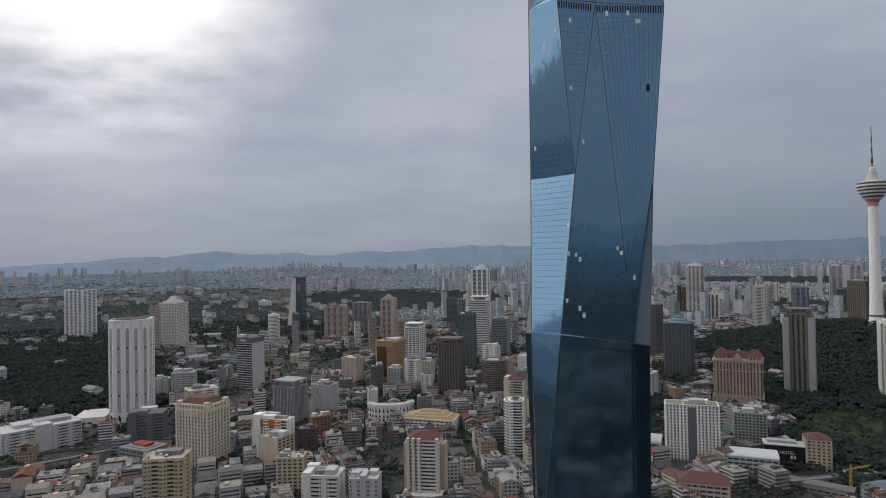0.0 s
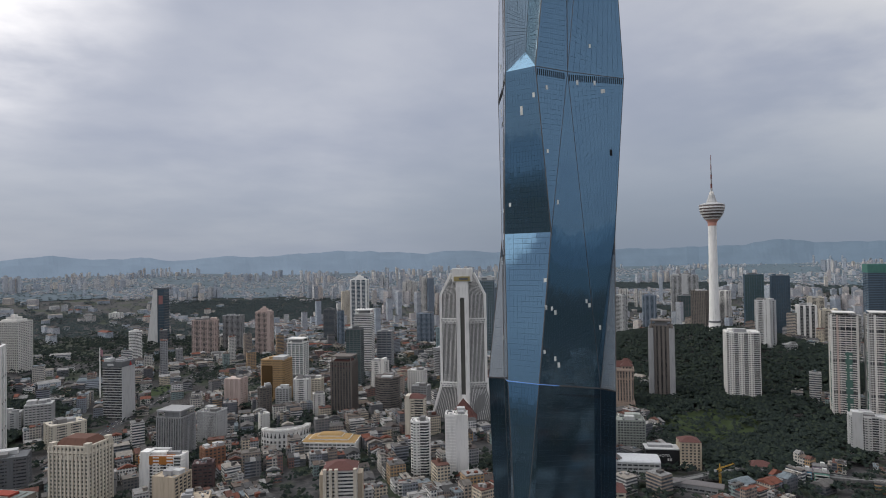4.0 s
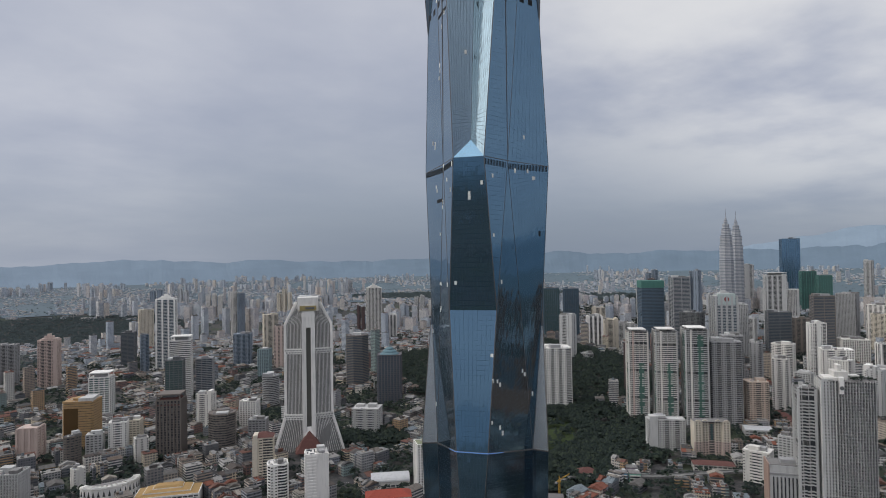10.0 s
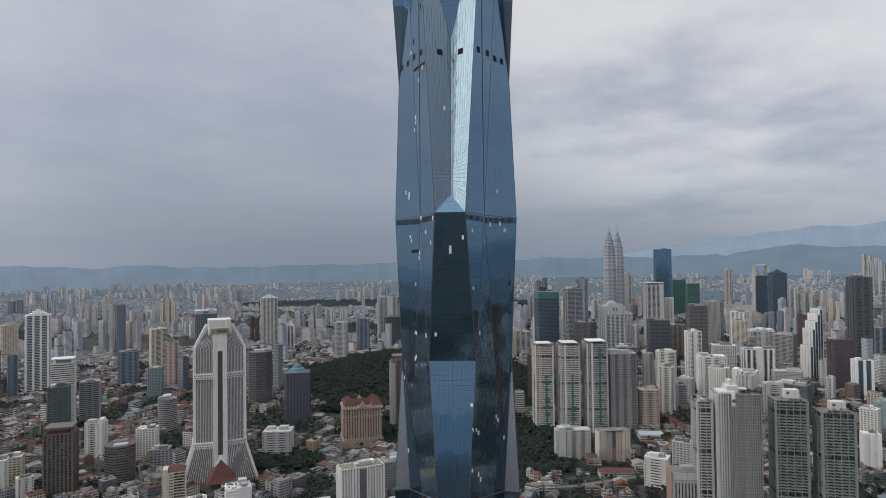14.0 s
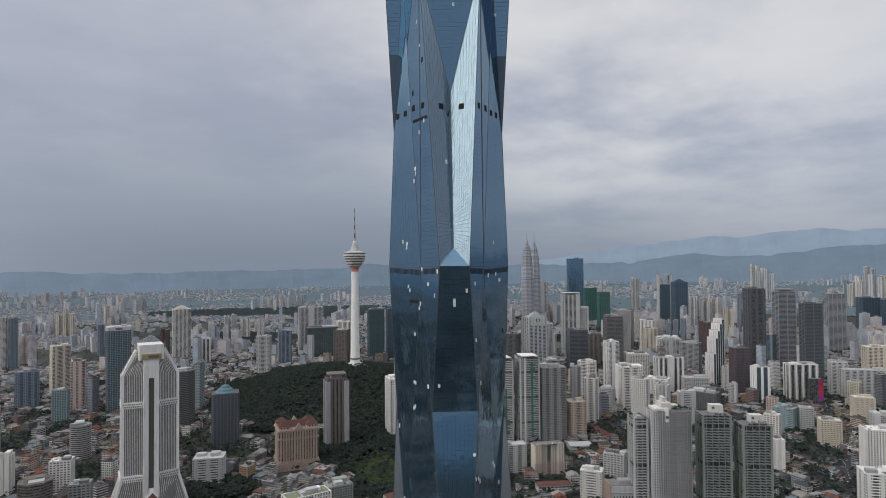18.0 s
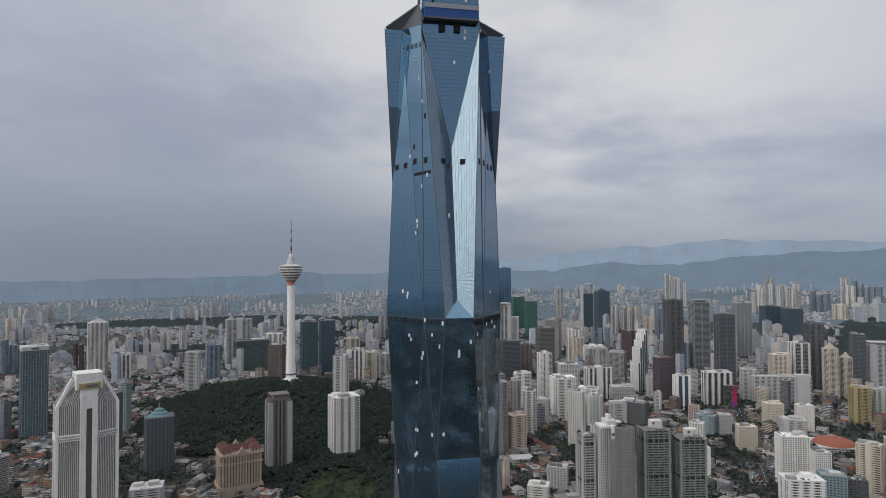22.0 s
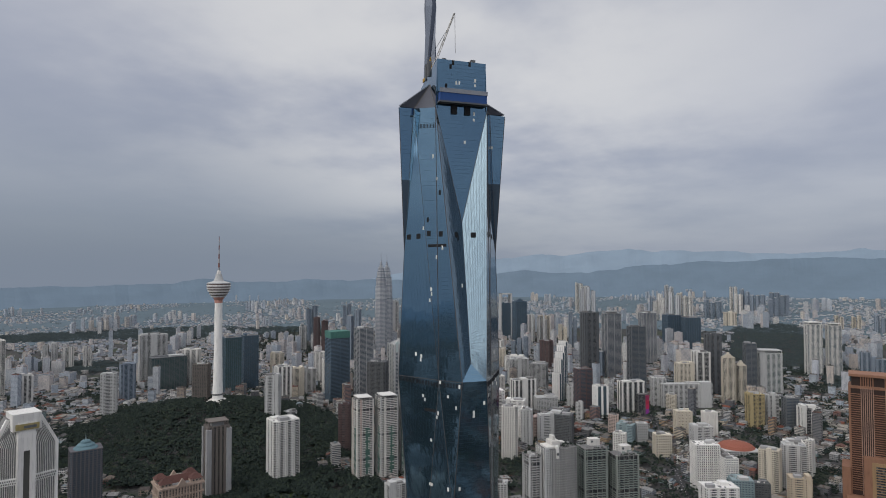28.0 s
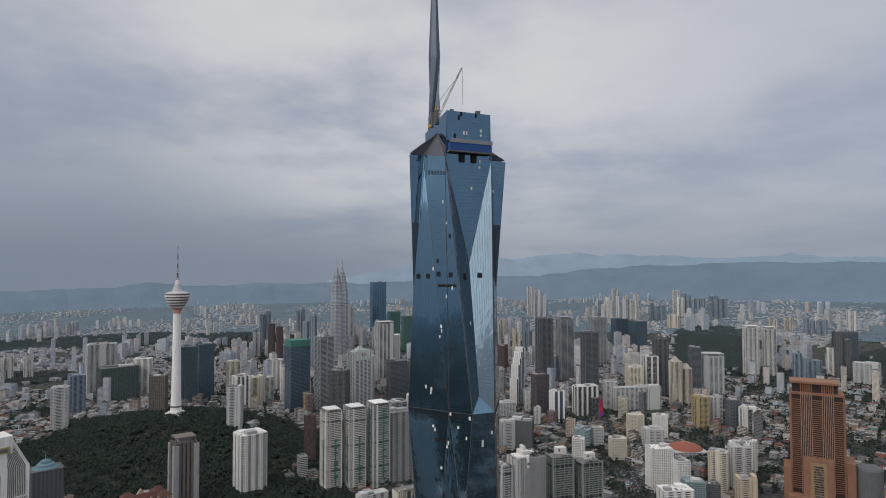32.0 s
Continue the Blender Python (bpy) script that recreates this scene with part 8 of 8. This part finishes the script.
def flagpole(x, y, h):
    z = rise(x, y)
    ob = tagged(base("flagpole", x, y, z), "very tall white flagpole with a limp flag by the field", "flagpole")
    part("plinth", mesh_from("plinth", *lathe([(9, -1), (9, 1.2), (4, 1.6)], 20), OFFWHITE), ob)
    part("pole", mesh_from("pole", *lathe([(1.5, 0), (1.1, h * 0.6), (0.6, h)], 12), WHITE), ob)
    fold = [(0.4 + 0.9 * i, 0.6 * math.sin(1.7 * i)) for i in range(6)]
    v = [(px, py, z0 - 0.9 * i) for z0 in (h - 1, h - 13) for i, (px, py) in enumerate(fold)]
    v += [(px, py + 0.12, pz) for px, py, pz in v]
    f = [(i, i + 1, i + 7, i + 6) for i in range(5)] + [(i + 18, i + 19, i + 13, i + 12) for i in range(5)]
    part("flag", mesh_from("flag", v, f, wall_mat("faded_flag_cloth", (0.36, 0.20, 0.22))), ob, "limp red and white flag")
    TAKEN.append((x, y, 14))


crescent()
black_hotel()
flagpole(-415, 1226, 98)


# small yellow site crane beside the railway
site = tagged(base("site_crane", 376, 573, 0, 20), "small yellow tower crane on a building plot", "crane")
for k in range(6):
    part("mast_section", mesh_from("mast_section", *merge(*[beam((sx, sy, 4 * k), (sx, sy, 4 * k + 4), 0.12) for sx in (-0.8, 0.8) for sy in (-0.8, 0.8)], beam((-0.8, -0.8, 4 * k), (0.8, -0.8, 4 * k + 4), 0.1), beam((-0.8, 0.8, 4 * k), (-0.8, -0.8, 4 * k + 4), 0.1), beam((0.8, 0.8, 4 * k), (-0.8, 0.8, 4 * k + 4), 0.1)), YELLOW), site)
part("jib", mesh_from("jib", *merge(beam((-9, -0.6, 24), (26, -0.5, 24), 0.16), beam((-9, 0.6, 24), (26, 0.5, 24), 0.16), beam((-2, 0, 25.4), (26, 0, 24.4), 0.14), *[beam((-2 + 2 * i, 0.5 * (-1) ** i, 24), (i * 2, 0, 25.2), 0.08) for i in range(13)]), YELLOW), site)
part("cab", mesh_from("cab", *box(-1.1, -1.6, 21.8, 1.1, -0.8, 23.8, 0.1), YELLOW), site)
part("counterweight", mesh_from("counterweight", *box(-9, -0.9, 22.4, -6.5, 0.9, 24.2, 0.1), GREY), site)
part("apex", mesh_from("apex", *beam((0, 0, 24), (0, 0, 29), 0.3), YELLOW), site)
TAKEN.append((376, 573, 10))

# ---------------------------------------------------------------- low town, far town and trees
TONES = [(0.50, 0.49, 0.47), (0.56, 0.52, 0.46), (0.34, 0.34, 0.34), (0.47, 0.40, 0.33), (0.20, 0.195, 0.195), (0.68, 0.67, 0.64), (0.33, 0.27, 0.22), (0.15, 0.155, 0.17), (0.58, 0.50, 0.38), (0.24, 0.14, 0.12), (0.72, 0.71, 0.69), (0.28, 0.30, 0.33), (0.40, 0.27, 0.15), (0.62, 0.60, 0.55), (0.12, 0.12, 0.125), (0.24, 0.31, 0.30)]
TOWN = town_mat("town_walls", TONES)
ROOFS = island_mat("town_roofs", [(0.150, 0.078, 0.062), (0.215, 0.215, 0.21), (0.105, 0.103, 0.103), (0.29, 0.285, 0.275), (0.25, 0.25, 0.245), (0.092, 0.080, 0.074), (0.155, 0.125, 0.105), (0.180, 0.215, 0.235), (0.33, 0.325, 0.315), (0.075, 0.075, 0.075), (0.17, 0.155, 0.14), (0.19, 0.075, 0.052), (0.31, 0.285, 0.25), (0.13, 0.125, 0.12)], 0.85, 0.75)
# walls and windows of the far blocks, paled and blued to imitate haze
HAZETONES = [(0.632, 0.618, 0.59), (0.66, 0.646, 0.632), (0.618, 0.562, 0.534), (0.497, 0.531, 0.577), (0.522, 0.549, 0.584), (0.447, 0.493, 0.546), (0.497, 0.505, 0.528), (0.408, 0.455, 0.515), (0.56, 0.587, 0.629), (0.384, 0.435, 0.496), (0.51, 0.524, 0.546), (0.66, 0.6, 0.53), (0.62, 0.54, 0.47)]
HAZETOWN = town_mat("hazed_town_walls", HAZETONES, (0.17, 0.20, 0.235), 3.6, 3.4, 0.5, 0.4)
# the same leaves with blue-grey distance haze mixed into their tones
HAZELEAF = island_mat("hazed_foliage", [(0.056, 0.074, 0.076), (0.066, 0.085, 0.085), (0.046, 0.062, 0.066)], 0.95, 0.4, 0.1)
rt = random.Random(11)


class Bulk:
    """Many blocks gathered into one mesh, with walls laid out in metres in the UV map."""

    def __init__(self):
        self.v, self.f, self.uv = [], [], []

    def block(self, x, y, z0, z1, a, b, rot):
        c, s = math.cos(rot), math.sin(rot)
        ring = [(x + px * c - py * s, y + px * s + py * c) for px, py in ((-a, -b), (a, -b), (a, b), (-a, b))]
        o = len(self.v)
        self.v += [(px, py, z0 - 4) for px, py in ring] + [(px, py, z1) for px, py in ring]
        run = 0.0
        for i in range(4):
            j = (i + 1) % 4
            d = 2 * (a if i % 2 == 0 else b)
            self.f.append((o + i, o + j, o + 4 + j, o + 4 + i))
            self.uv += [(run, -4), (run + d, -4), (run + d, z1 - z0), (run, z1 - z0)]
            run += d
        self.f.append((o + 4, o + 5, o + 6, o + 7))
        self.uv += [(0, -9)] * 4

    def make(self, name, mat, label, cat):
        ob = new(name, mesh_from(name, self.v, self.f, mat))
        layer = ob.data.uv_layers.new(name="UVMap")
        layer.data.foreach_set("uv", np.array(self.uv, dtype=np.float32).ravel())
        return tagged(ob, label, cat, kind="stuff")


class Roofs:
    def __init__(self):
        self.v, self.f = [], []

    def gable(self, x, y, z, a, b, rot, up):
        c, s = math.cos(rot), math.sin(rot)
        def P(px, py, pz):
            return (x + px * c - py * s, y + px * s + py * c, pz)
        o = len(self.v)
        self.v += [P(-a, -b, z), P(a, -b, z), P(a, b, z), P(-a, b, z), P(-a * 0.92, 0, z + up), P(a * 0.92, 0, z + up)]
        self.f += [(o, o + 1, o + 5, o + 4), (o + 2, o + 3, o + 4, o + 5), (o + 1, o + 2, o + 5), (o + 3, o, o + 4)]

    def flat(self, x, y, z, a, b, rot, up):
        c, s = math.cos(rot), math.sin(rot)
        o = len(self.v)
        v, f = box(-a, -b, z, a, b, z + up)
        self.v += [(x + px * c - py * s, y + px * s + py * c, pz) for px, py, pz in v]
        self.f += [tuple(i + o for i in q) for q in f[1:]]

    def make(self, name, label):
        return tagged(new(name, mesh_from(name, self.v, self.f, ROOFS)), label, "roofs", kind="stuff")


def clear(x, y, r):
    return all((x - tx) ** 2 + (y - ty) ** 2 > (tr + r) ** 2 for tx, ty, tr in TAKEN)


def inside(x, y, zone):
    cx, cy, rx, ry, a = zone
    c, s = math.cos(radians(a)), math.sin(radians(a))
    u, w_ = (x - cx) * c + (y - cy) * s, -(x - cx) * s + (y - cy) * c
    return (u / rx) ** 2 + (w_ / ry) ** 2 < 1


# wooded land: centre, half-axes, turn
# four zones, (-1000, -200) to (1400, -1400), are unseen, added to darken mirrored ground
WOODS = [(495, 650, 80, 50, 0), (425, 590, 60, 35, 0), (480, 700, 90, 60, 0), (560, 640, 80, 50, 0), (650, 690, 60, 40, 0), (790, 1210, 280, 360, 0), (560, 930, 130, 110, -30), (600, 790, 160, 105, 0), (-1000, -200, 500, 600, 0), (200, -900, 700, 350, 0), (-900, -1400, 900, 500, 0), (1400, -1400, 800, 500, 0), (-900, 1150, 330, 330, 0), (-900, 2100, 700, 600, 10), (-560, 1060, 140, 150, 0), (300, 930, 60, 60, 0), (2850, -150, 420, 250, 0), (2300, -330, 210, 120, 0), (2500, -800, 300, 170, 0), (1250, 2500, 300, 110, -40), (2100, 2450, 420, 110, -40), (1850, 2780, 500, 110, -36), (1500, 3050, 300, 90, -30), (-1300, 1500, 700, 500, 0), (-1500, 2800, 900, 500, 0), (-200, 2900, 500, 300, 0)]
LAWNS = [(530, 792, 98, 66, 40), (-325, 1320, 66, 34, 60), (-560, 730, 60, 40, 0)]


def wooded(x, y):
    k = 1 + 0.45 * noise.noise(Vector((x * 0.011, y * 0.011, 5)))
    return any(inside(x, y, (q[0], q[1], q[2] * k, q[3] * k, q[4])) for q in WOODS)


def lawn(x, y):
    return any(inside(x, y, q) for q in LAWNS)


def park(x, y):
    """Where streets give way to planted squares and verges."""
    return noise.noise(Vector((x * 0.009, y * 0.009, 21))) + 0.35 * noise.noise(Vector((x * 0.03, y * 0.03, 4)))


def shophouse(x, y, a, b, h, rot, pitched):
    wall = rt.choice([WHITE, OFFWHITE, CREAM, PINK, GREY, LGREY, BEIGE, OFFWHITE, LGREY])
    ob = tagged(base("shophouse", x, y, rise(x, y), math.degrees(rot)), {True: "low shophouse with a pitched tile roof and shuttered windows", False: "low flat-roofed shophouse with rows of dark windows"}[pitched], "shophouse", "shophouses")
    part("wall", mesh_from("wall", *box(-a, -b, -2, a, b, h), wall), ob)
    n = max(1, int(h / 3.6))
    for i in range(n):
        for s in (-1, 1):
            part("ribbon_window", mesh_from("ribbon_window", *box(-a * 0.9, s * b - 0.06, i * 3.6 + 1.2, a * 0.9, s * b + 0.06, i * 3.6 + 2.7), DWIN), ob)
    if pitched:
        v, f = prism([(-a - 0.5, -b - 0.6), (a + 0.5, -b - 0.6), (a + 0.5, b + 0.6), (-a - 0.5, b + 0.6)], h, h + 0.42 * b, [(-a - 0.5, -0.1), (a + 0.5, -0.1), (a + 0.5, 0.1), (-a - 0.5, 0.1)])
        part("roof", mesh_from("roof", v, f, ROOFS), ob)
    else:
        part("roof", mesh_from("roof", *box(-a - 0.3, -b - 0.3, h, a + 0.3, b + 0.3, h + 0.8), ROOFS), ob)
        part("stair_head", mesh_from("stair_head", *box(-a * 0.5, -b * 0.4, h + 0.7, -a * 0.1, b * 0.4, h + 3.2), wall), ob)


mid, far, roofs = Bulk(), Bulk(), Roofs()
made = 0
# quarters of the town, each with its own street grid: centre and turn
# the last six lie out of view, added for the tower's glass to mirror
QUARTERS = [(-250, 640, 0.35), (30, 820, 0.12), (200, 1300, 0.50), (640, 480, 0.75), (1080, 280, 1.12), (1000, 820, 0.82), (-640, 1400, 0.20), (1500, -50, 1.22), (1500, 1150, 0.62), (350, 620, 0.30), (700, 1750, 0.45), (1900, 500, 1.0),
            (-100, 1800, 0.25), (-450, -300, 0.3), (350, -350, 0.9), (-1150, 250, 0.4), (-100, -1150, 0.2), (1100, -700, 1.0), (-900, -1000, 0.7)]


def plot(x, y, rot):
    """One plot of the low town: a shophouse, a row of narrow units, or a taller block."""
    global made
    d0 = math.hypot(x + 120, y - 60)
    az = math.degrees(math.atan2(x + 160, y - 60))
    seen = -52 < az < 118
    if d0 > (2450 if seen else 1500) or math.hypot(x - 78, y - 300) < 80 or (not seen and rt.random() < 0.45):
        return
    if wooded(x, y) or lawn(x, y) or not clear(x, y, 3) or rt.random() < (0.07 if d0 < 900 else 0.17) or park(x, y) > (0.20 if d0 < 900 else 0.14):
        return
    if az > 58 and d0 > 700 and rt.random() < 0.22:
        return
    if rt.random() < 0.35:
        rot += math.pi / 2
    a, b = rt.uniform(8.6, 11.2), rt.uniform(6.8, 9)
    h = rt.choice([7, 7, 8, 10, 10, 11, 13, 14, 17] if d0 > 1250 or az > 55 else [7, 10, 10, 11, 13, 14, 17, 18, 23]) + rt.uniform(-1, 1)
    z = rise(x, y)
    pitched = rt.random() < 0.5
    if seen and 330 < d0 < 760 and made < 152 and rt.random() < 0.75:
        shophouse(x, y, a, b, h, rot, pitched)
        made += 1
        return
    dense = 1.0 if 35 < az < 82 and d0 > 1300 else 0.6 if d0 > 1200 else 0.35
    if d0 > 800 and rt.random() < 0.055 * dense:
        h = rt.uniform(20, 48)
    if d0 > 1300 and rt.random() < 0.035 * dense:
        h = rt.uniform(50, 110)
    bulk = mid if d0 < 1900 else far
    if h < 19 and seen and d0 < 1400 and rt.random() < 0.65:
        k = rt.choice([2, 3, 3, 4])
        for i in range(k):
            off = -a + (2 * i + 1) * a / k
            ux, uy = x + off * math.cos(rot), y + off * math.sin(rot)
            hh, bb = h + rt.choice([-3.2, 0, 0, 0, 3.2]), b * rt.uniform(0.8, 1.15)
            bulk.block(ux, uy, z, z + hh, a / k * 0.98, bb, rot)
            if pitched and rt.random() < 0.85:
                roofs.gable(ux, uy, z + hh, a / k, bb + 0.5, rot, bb * 0.42)
            else:
                roofs.flat(ux, uy, z + hh, a / k * 0.96, bb * 0.96, rot, 0.6)
                for _ in range(2):
                    roofs.flat(ux + rt.uniform(-0.6, 0.6) * a / k, uy + rt.uniform(-0.7, 0.7) * bb, z + hh, rt.uniform(0.4, 1.1), rt.uniform(0.4, 1.4), rot, rt.uniform(1.0, 2.2))
                if rt.random() < 0.7:
                    roofs.flat(ux + rt.uniform(-1, 1), uy + rt.uniform(-3, 3), z + hh, 1.3, rt.uniform(1.2, 2.4), rot, rt.uniform(1.5, 3))
        return
    bulk.block(x, y, z, z + h, a, b, rot)
    if h > 18:
        roofs.flat(x, y, z + h, a * 0.96, b * 0.96, rot, 0.8)
        for _ in range(3):
            roofs.flat(x + rt.uniform(-0.5, 0.5) * a, y + rt.uniform(-0.5, 0.5) * b, z + h, rt.uniform(1, 3), rt.uniform(1, 2.5), rot, rt.uniform(1.5, 5))
    elif pitched:
        roofs.gable(x, y, z + h, a + 0.6, b + 0.6, rot, b * 0.45)
    else:
        roofs.flat(x, y, z + h, a + 0.2, b + 0.2, rot, 0.7)
        for _ in range(2):
            roofs.flat(x + rt.uniform(-5, 5), y + rt.uniform(-4, 4), z + h, rt.uniform(0.8, 2.2), rt.uniform(0.8, 1.8), rot, rt.uniform(1.2, 2.8))


for qx, qy, turn in QUARTERS:
    c, s_ = math.cos(turn), math.sin(turn)
    for gi in range(-40, 41):
        for gj in range(-40, 41):
            sx, sy = gi * 22 + (gi // 4) * 9, gj * 17.5 + (gj // 2) * 8
            x, y = qx + sx * c - sy * s_ + rt.uniform(-2, 2), qy + sx * s_ + sy * c + rt.uniform(-2, 2)
            if all((x - ox) ** 2 + (y - oy) ** 2 >= (x - qx) ** 2 + (y - qy) ** 2 for ox, oy, _ in QUARTERS):
                plot(x, y, turn)
# the far plain: woods and built-up tracts alternate, smaller with distance as the land climbs
def built_up(x, y):
    return noise.noise(Vector((x * 0.0021, y * 0.0021, 3))) + 0.5 * noise.noise(Vector((x * 0.006, y * 0.006, 13)))


def far_scale(r):
    return 1.0 if r < 2300 else r / (r + (r - 2300) ** 2 * 0.0014)


for i in range(60000):
    az = radians(rt.uniform(-45, 112) if i < 56000 else rt.uniform(112, 315))
    r = math.sqrt(rt.uniform(2250 ** 2, (FAR - 260) ** 2))
    x, y = MID.x + r * math.sin(az), MID.y + r * math.cos(az)
    if wooded(x, y) or rt.random() > 0.55 + 1.9 * built_up(x, y) or (r < 2800 and not clear(x, y, 4)):
        continue
    k = far_scale(r)
    h = rt.uniform(6, 13) if rt.random() < 0.96 else rt.uniform(18, 40)
    a, b = rt.uniform(5, 15), rt.uniform(5, 10)
    z = rise(x, y)
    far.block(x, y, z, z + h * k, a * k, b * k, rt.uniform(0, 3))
# estates of like towers
for i in range(430):
    az = radians(rt.uniform(-42, 110))
    r = math.sqrt(rt.uniform(2400 ** 2, (FAR - 300) ** 2))
    x, y = MID.x + r * math.sin(az), MID.y + r * math.cos(az)
    if wooded(x, y) or built_up(x, y) < -0.15:
        continue
    k, turn, h = far_scale(r), rt.uniform(0, 3), rt.choice([32, 45, 60, 75, 95, 120])
    a, b = rt.uniform(9, 20), rt.uniform(8, 12)
    for j in range(rt.randint(3, 9)):
        px, py = x + rt.uniform(-110, 110) * (0.5 + k / 2), y + rt.uniform(-110, 110) * (0.5 + k / 2)
        if clear(px, py, 12):
            z = rise(px, py)
            hh = h * rt.uniform(0.88, 1.08) * k
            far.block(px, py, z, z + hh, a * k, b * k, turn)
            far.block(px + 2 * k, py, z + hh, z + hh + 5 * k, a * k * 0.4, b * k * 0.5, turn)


class Leaves:
    """Crowns built from loose clumps of small bent leaf facets."""

    def __init__(self):
        self.v, self.f = [], []

    def crown(self, x, y, z, r, k):
        for _ in range(k):
            a, e = rt.uniform(0, 6.283), rt.uniform(-0.35, 1.0)
            q = rt.uniform(0.55, 1.0) * r
            cx, cy, cz = x + q * math.cos(a) * math.cos(e), y + q * math.sin(a) * math.cos(e), z + 0.75 * q * math.sin(e)
            s = r * rt.uniform(0.30, 0.52) * min(1.0, (9 / k) ** 0.5)
            o = len(self.v)
            for m in range(5):
                t = a + m * 1.2566 + rt.uniform(-0.4, 0.4)
                self.v.append((cx + s * math.cos(t), cy + s * math.sin(t), cz + s * rt.uniform(-0.75, 0.2)))
            self.v.append((cx, cy, cz + s * 0.5))
            self.f += [(o + m, o + (m + 1) % 5, o + 5) for m in range(5)]

    def make(self, name, mat, label):
        return tagged(new(name, mesh_from(name, self.v, self.f, mat)), label, "trees", kind="stuff")


wood, farwood = Leaves(), Leaves()
for zone in WOODS:
    cx, cy, rx, ry, a = zone
    n = int(min(4200 if cy > 400 and cx > -1200 or cx > 2000 else 900, rx * ry * 0.042))
    for _ in range(n):
        q, t = math.sqrt(rt.random()) * 1.04, rt.uniform(0, 6.283)
        u, w_ = rx * q * math.cos(t), ry * q * math.sin(t)
        c, s = math.cos(radians(a)), math.sin(radians(a))
        x, y = cx + u * c - w_ * s, cy + u * s + w_ * c
        if not clear(x, y, -6) or lawn(x, y) and rt.random() > 0.05:
            continue
        d = math.hypot(x + 150, y - 60)
        z = rise(x, y)
        if cy < -150 or cx < -950 and cy < 900:
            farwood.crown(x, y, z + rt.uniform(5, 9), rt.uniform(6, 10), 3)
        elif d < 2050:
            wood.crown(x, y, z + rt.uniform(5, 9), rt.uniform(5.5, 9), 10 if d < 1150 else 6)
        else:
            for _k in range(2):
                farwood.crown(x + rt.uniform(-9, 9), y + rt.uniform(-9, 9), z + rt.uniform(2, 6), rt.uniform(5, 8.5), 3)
for _ in range(56000):
    x, y = rt.uniform(-700, 2500), rt.uniform(-600, 2200)
    if math.hypot(x + 170, y - 80) < 150 or not clear(x, y, -4) or math.hypot(x - 78, y - 300) < 100 or math.degrees(math.atan2(x + 160, y - 60)) > 116:
        continue
    g = park(x, y)
    if g > 0.17 or rt.random() < (0.62 if x > 420 else 0.15) or (rt.random() < 0.35 and not clear(x, y, 7)):
        wood.crown(x, y, rise(x, y) + rt.uniform(5, 9), rt.uniform(4.5, 7.5) * (1.0 if math.hypot(x, y) < 900 else 1.2), 7 if math.hypot(x, y) < 900 else 4)
for _ in range(17000):
    az = radians(rt.uniform(-45, 112) if rt.random() < 0.8 else rt.uniform(112, 315))
    r = math.sqrt(rt.uniform(2250 ** 2, (FAR - 420) ** 2))
    x, y = MID.x + r * math.sin(az), MID.y + r * math.cos(az)
    if built_up(x, y) < rt.uniform(-0.25, 0.35):
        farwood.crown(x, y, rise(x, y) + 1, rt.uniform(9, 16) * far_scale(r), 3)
# villas and low blocks among the western woods
for _ in range(190):
    x, y = rt.uniform(-2000, -420), rt.uniform(950, 3000)
    az = math.degrees(math.atan2(x, y))
    if az > -46 and clear(x, y, 12):
        a, b, h = rt.uniform(8, 26), rt.uniform(7, 12), rt.choice([9, 12, 12, 16, 24])
        z, turn = rise(x, y), rt.uniform(0, 3)
        far.block(x, y, z, z + h, a, b, turn)
        roofs.gable(x, y, z + h, a + 0.8, b + 0.8, turn, b * 0.4)
wood.make("woodland", LEAF, "dense dark green tropical trees between the buildings")
farwood.make("distant_woodland", HAZELEAF, "distant woods across the plain, blue-grey haze in the leaf colour")


GRASS = island_mat("park_grass", [(0.052, 0.078, 0.030), (0.045, 0.066, 0.026)], 0.95, 0.6, 0.06)
for cx, cy, rx, ry, a in LAWNS:
    c, s_ = math.cos(radians(a)), math.sin(radians(a))
    v, f = [], []
    for j in range(7):
        for i in range(40):
            t = 2 * math.pi * i / 40
            k = j / 6 * (1 + 0.10 * math.sin(3 * t + cx))
            px, py = cx + rx * k * math.cos(t) * c - ry * k * math.sin(t) * s_, cy + rx * k * math.cos(t) * s_ + ry * k * math.sin(t) * c
            v.append((px, py, rise(px, py) + 0.5))
    for j in range(6):
        f += [(j * 40 + i, j * 40 + 40 + i, j * 40 + 40 + (i + 1) % 40, j * 40 + (i + 1) % 40) for i in range(40)]
    tagged(new("lawn", mesh_from("lawn", v, f, GRASS)), "mown park lawn among dark trees", "lawn", kind="structure")
mid.make("town_blocks", TOWN, "crowded low and middling town blocks in pale render", "buildings")
far.make("distant_town", HAZETOWN, "distant town blocks and towers, haze painted into their walls", "buildings")
roofs.make("town_roofs", "red, brown and grey roofs over the town blocks")
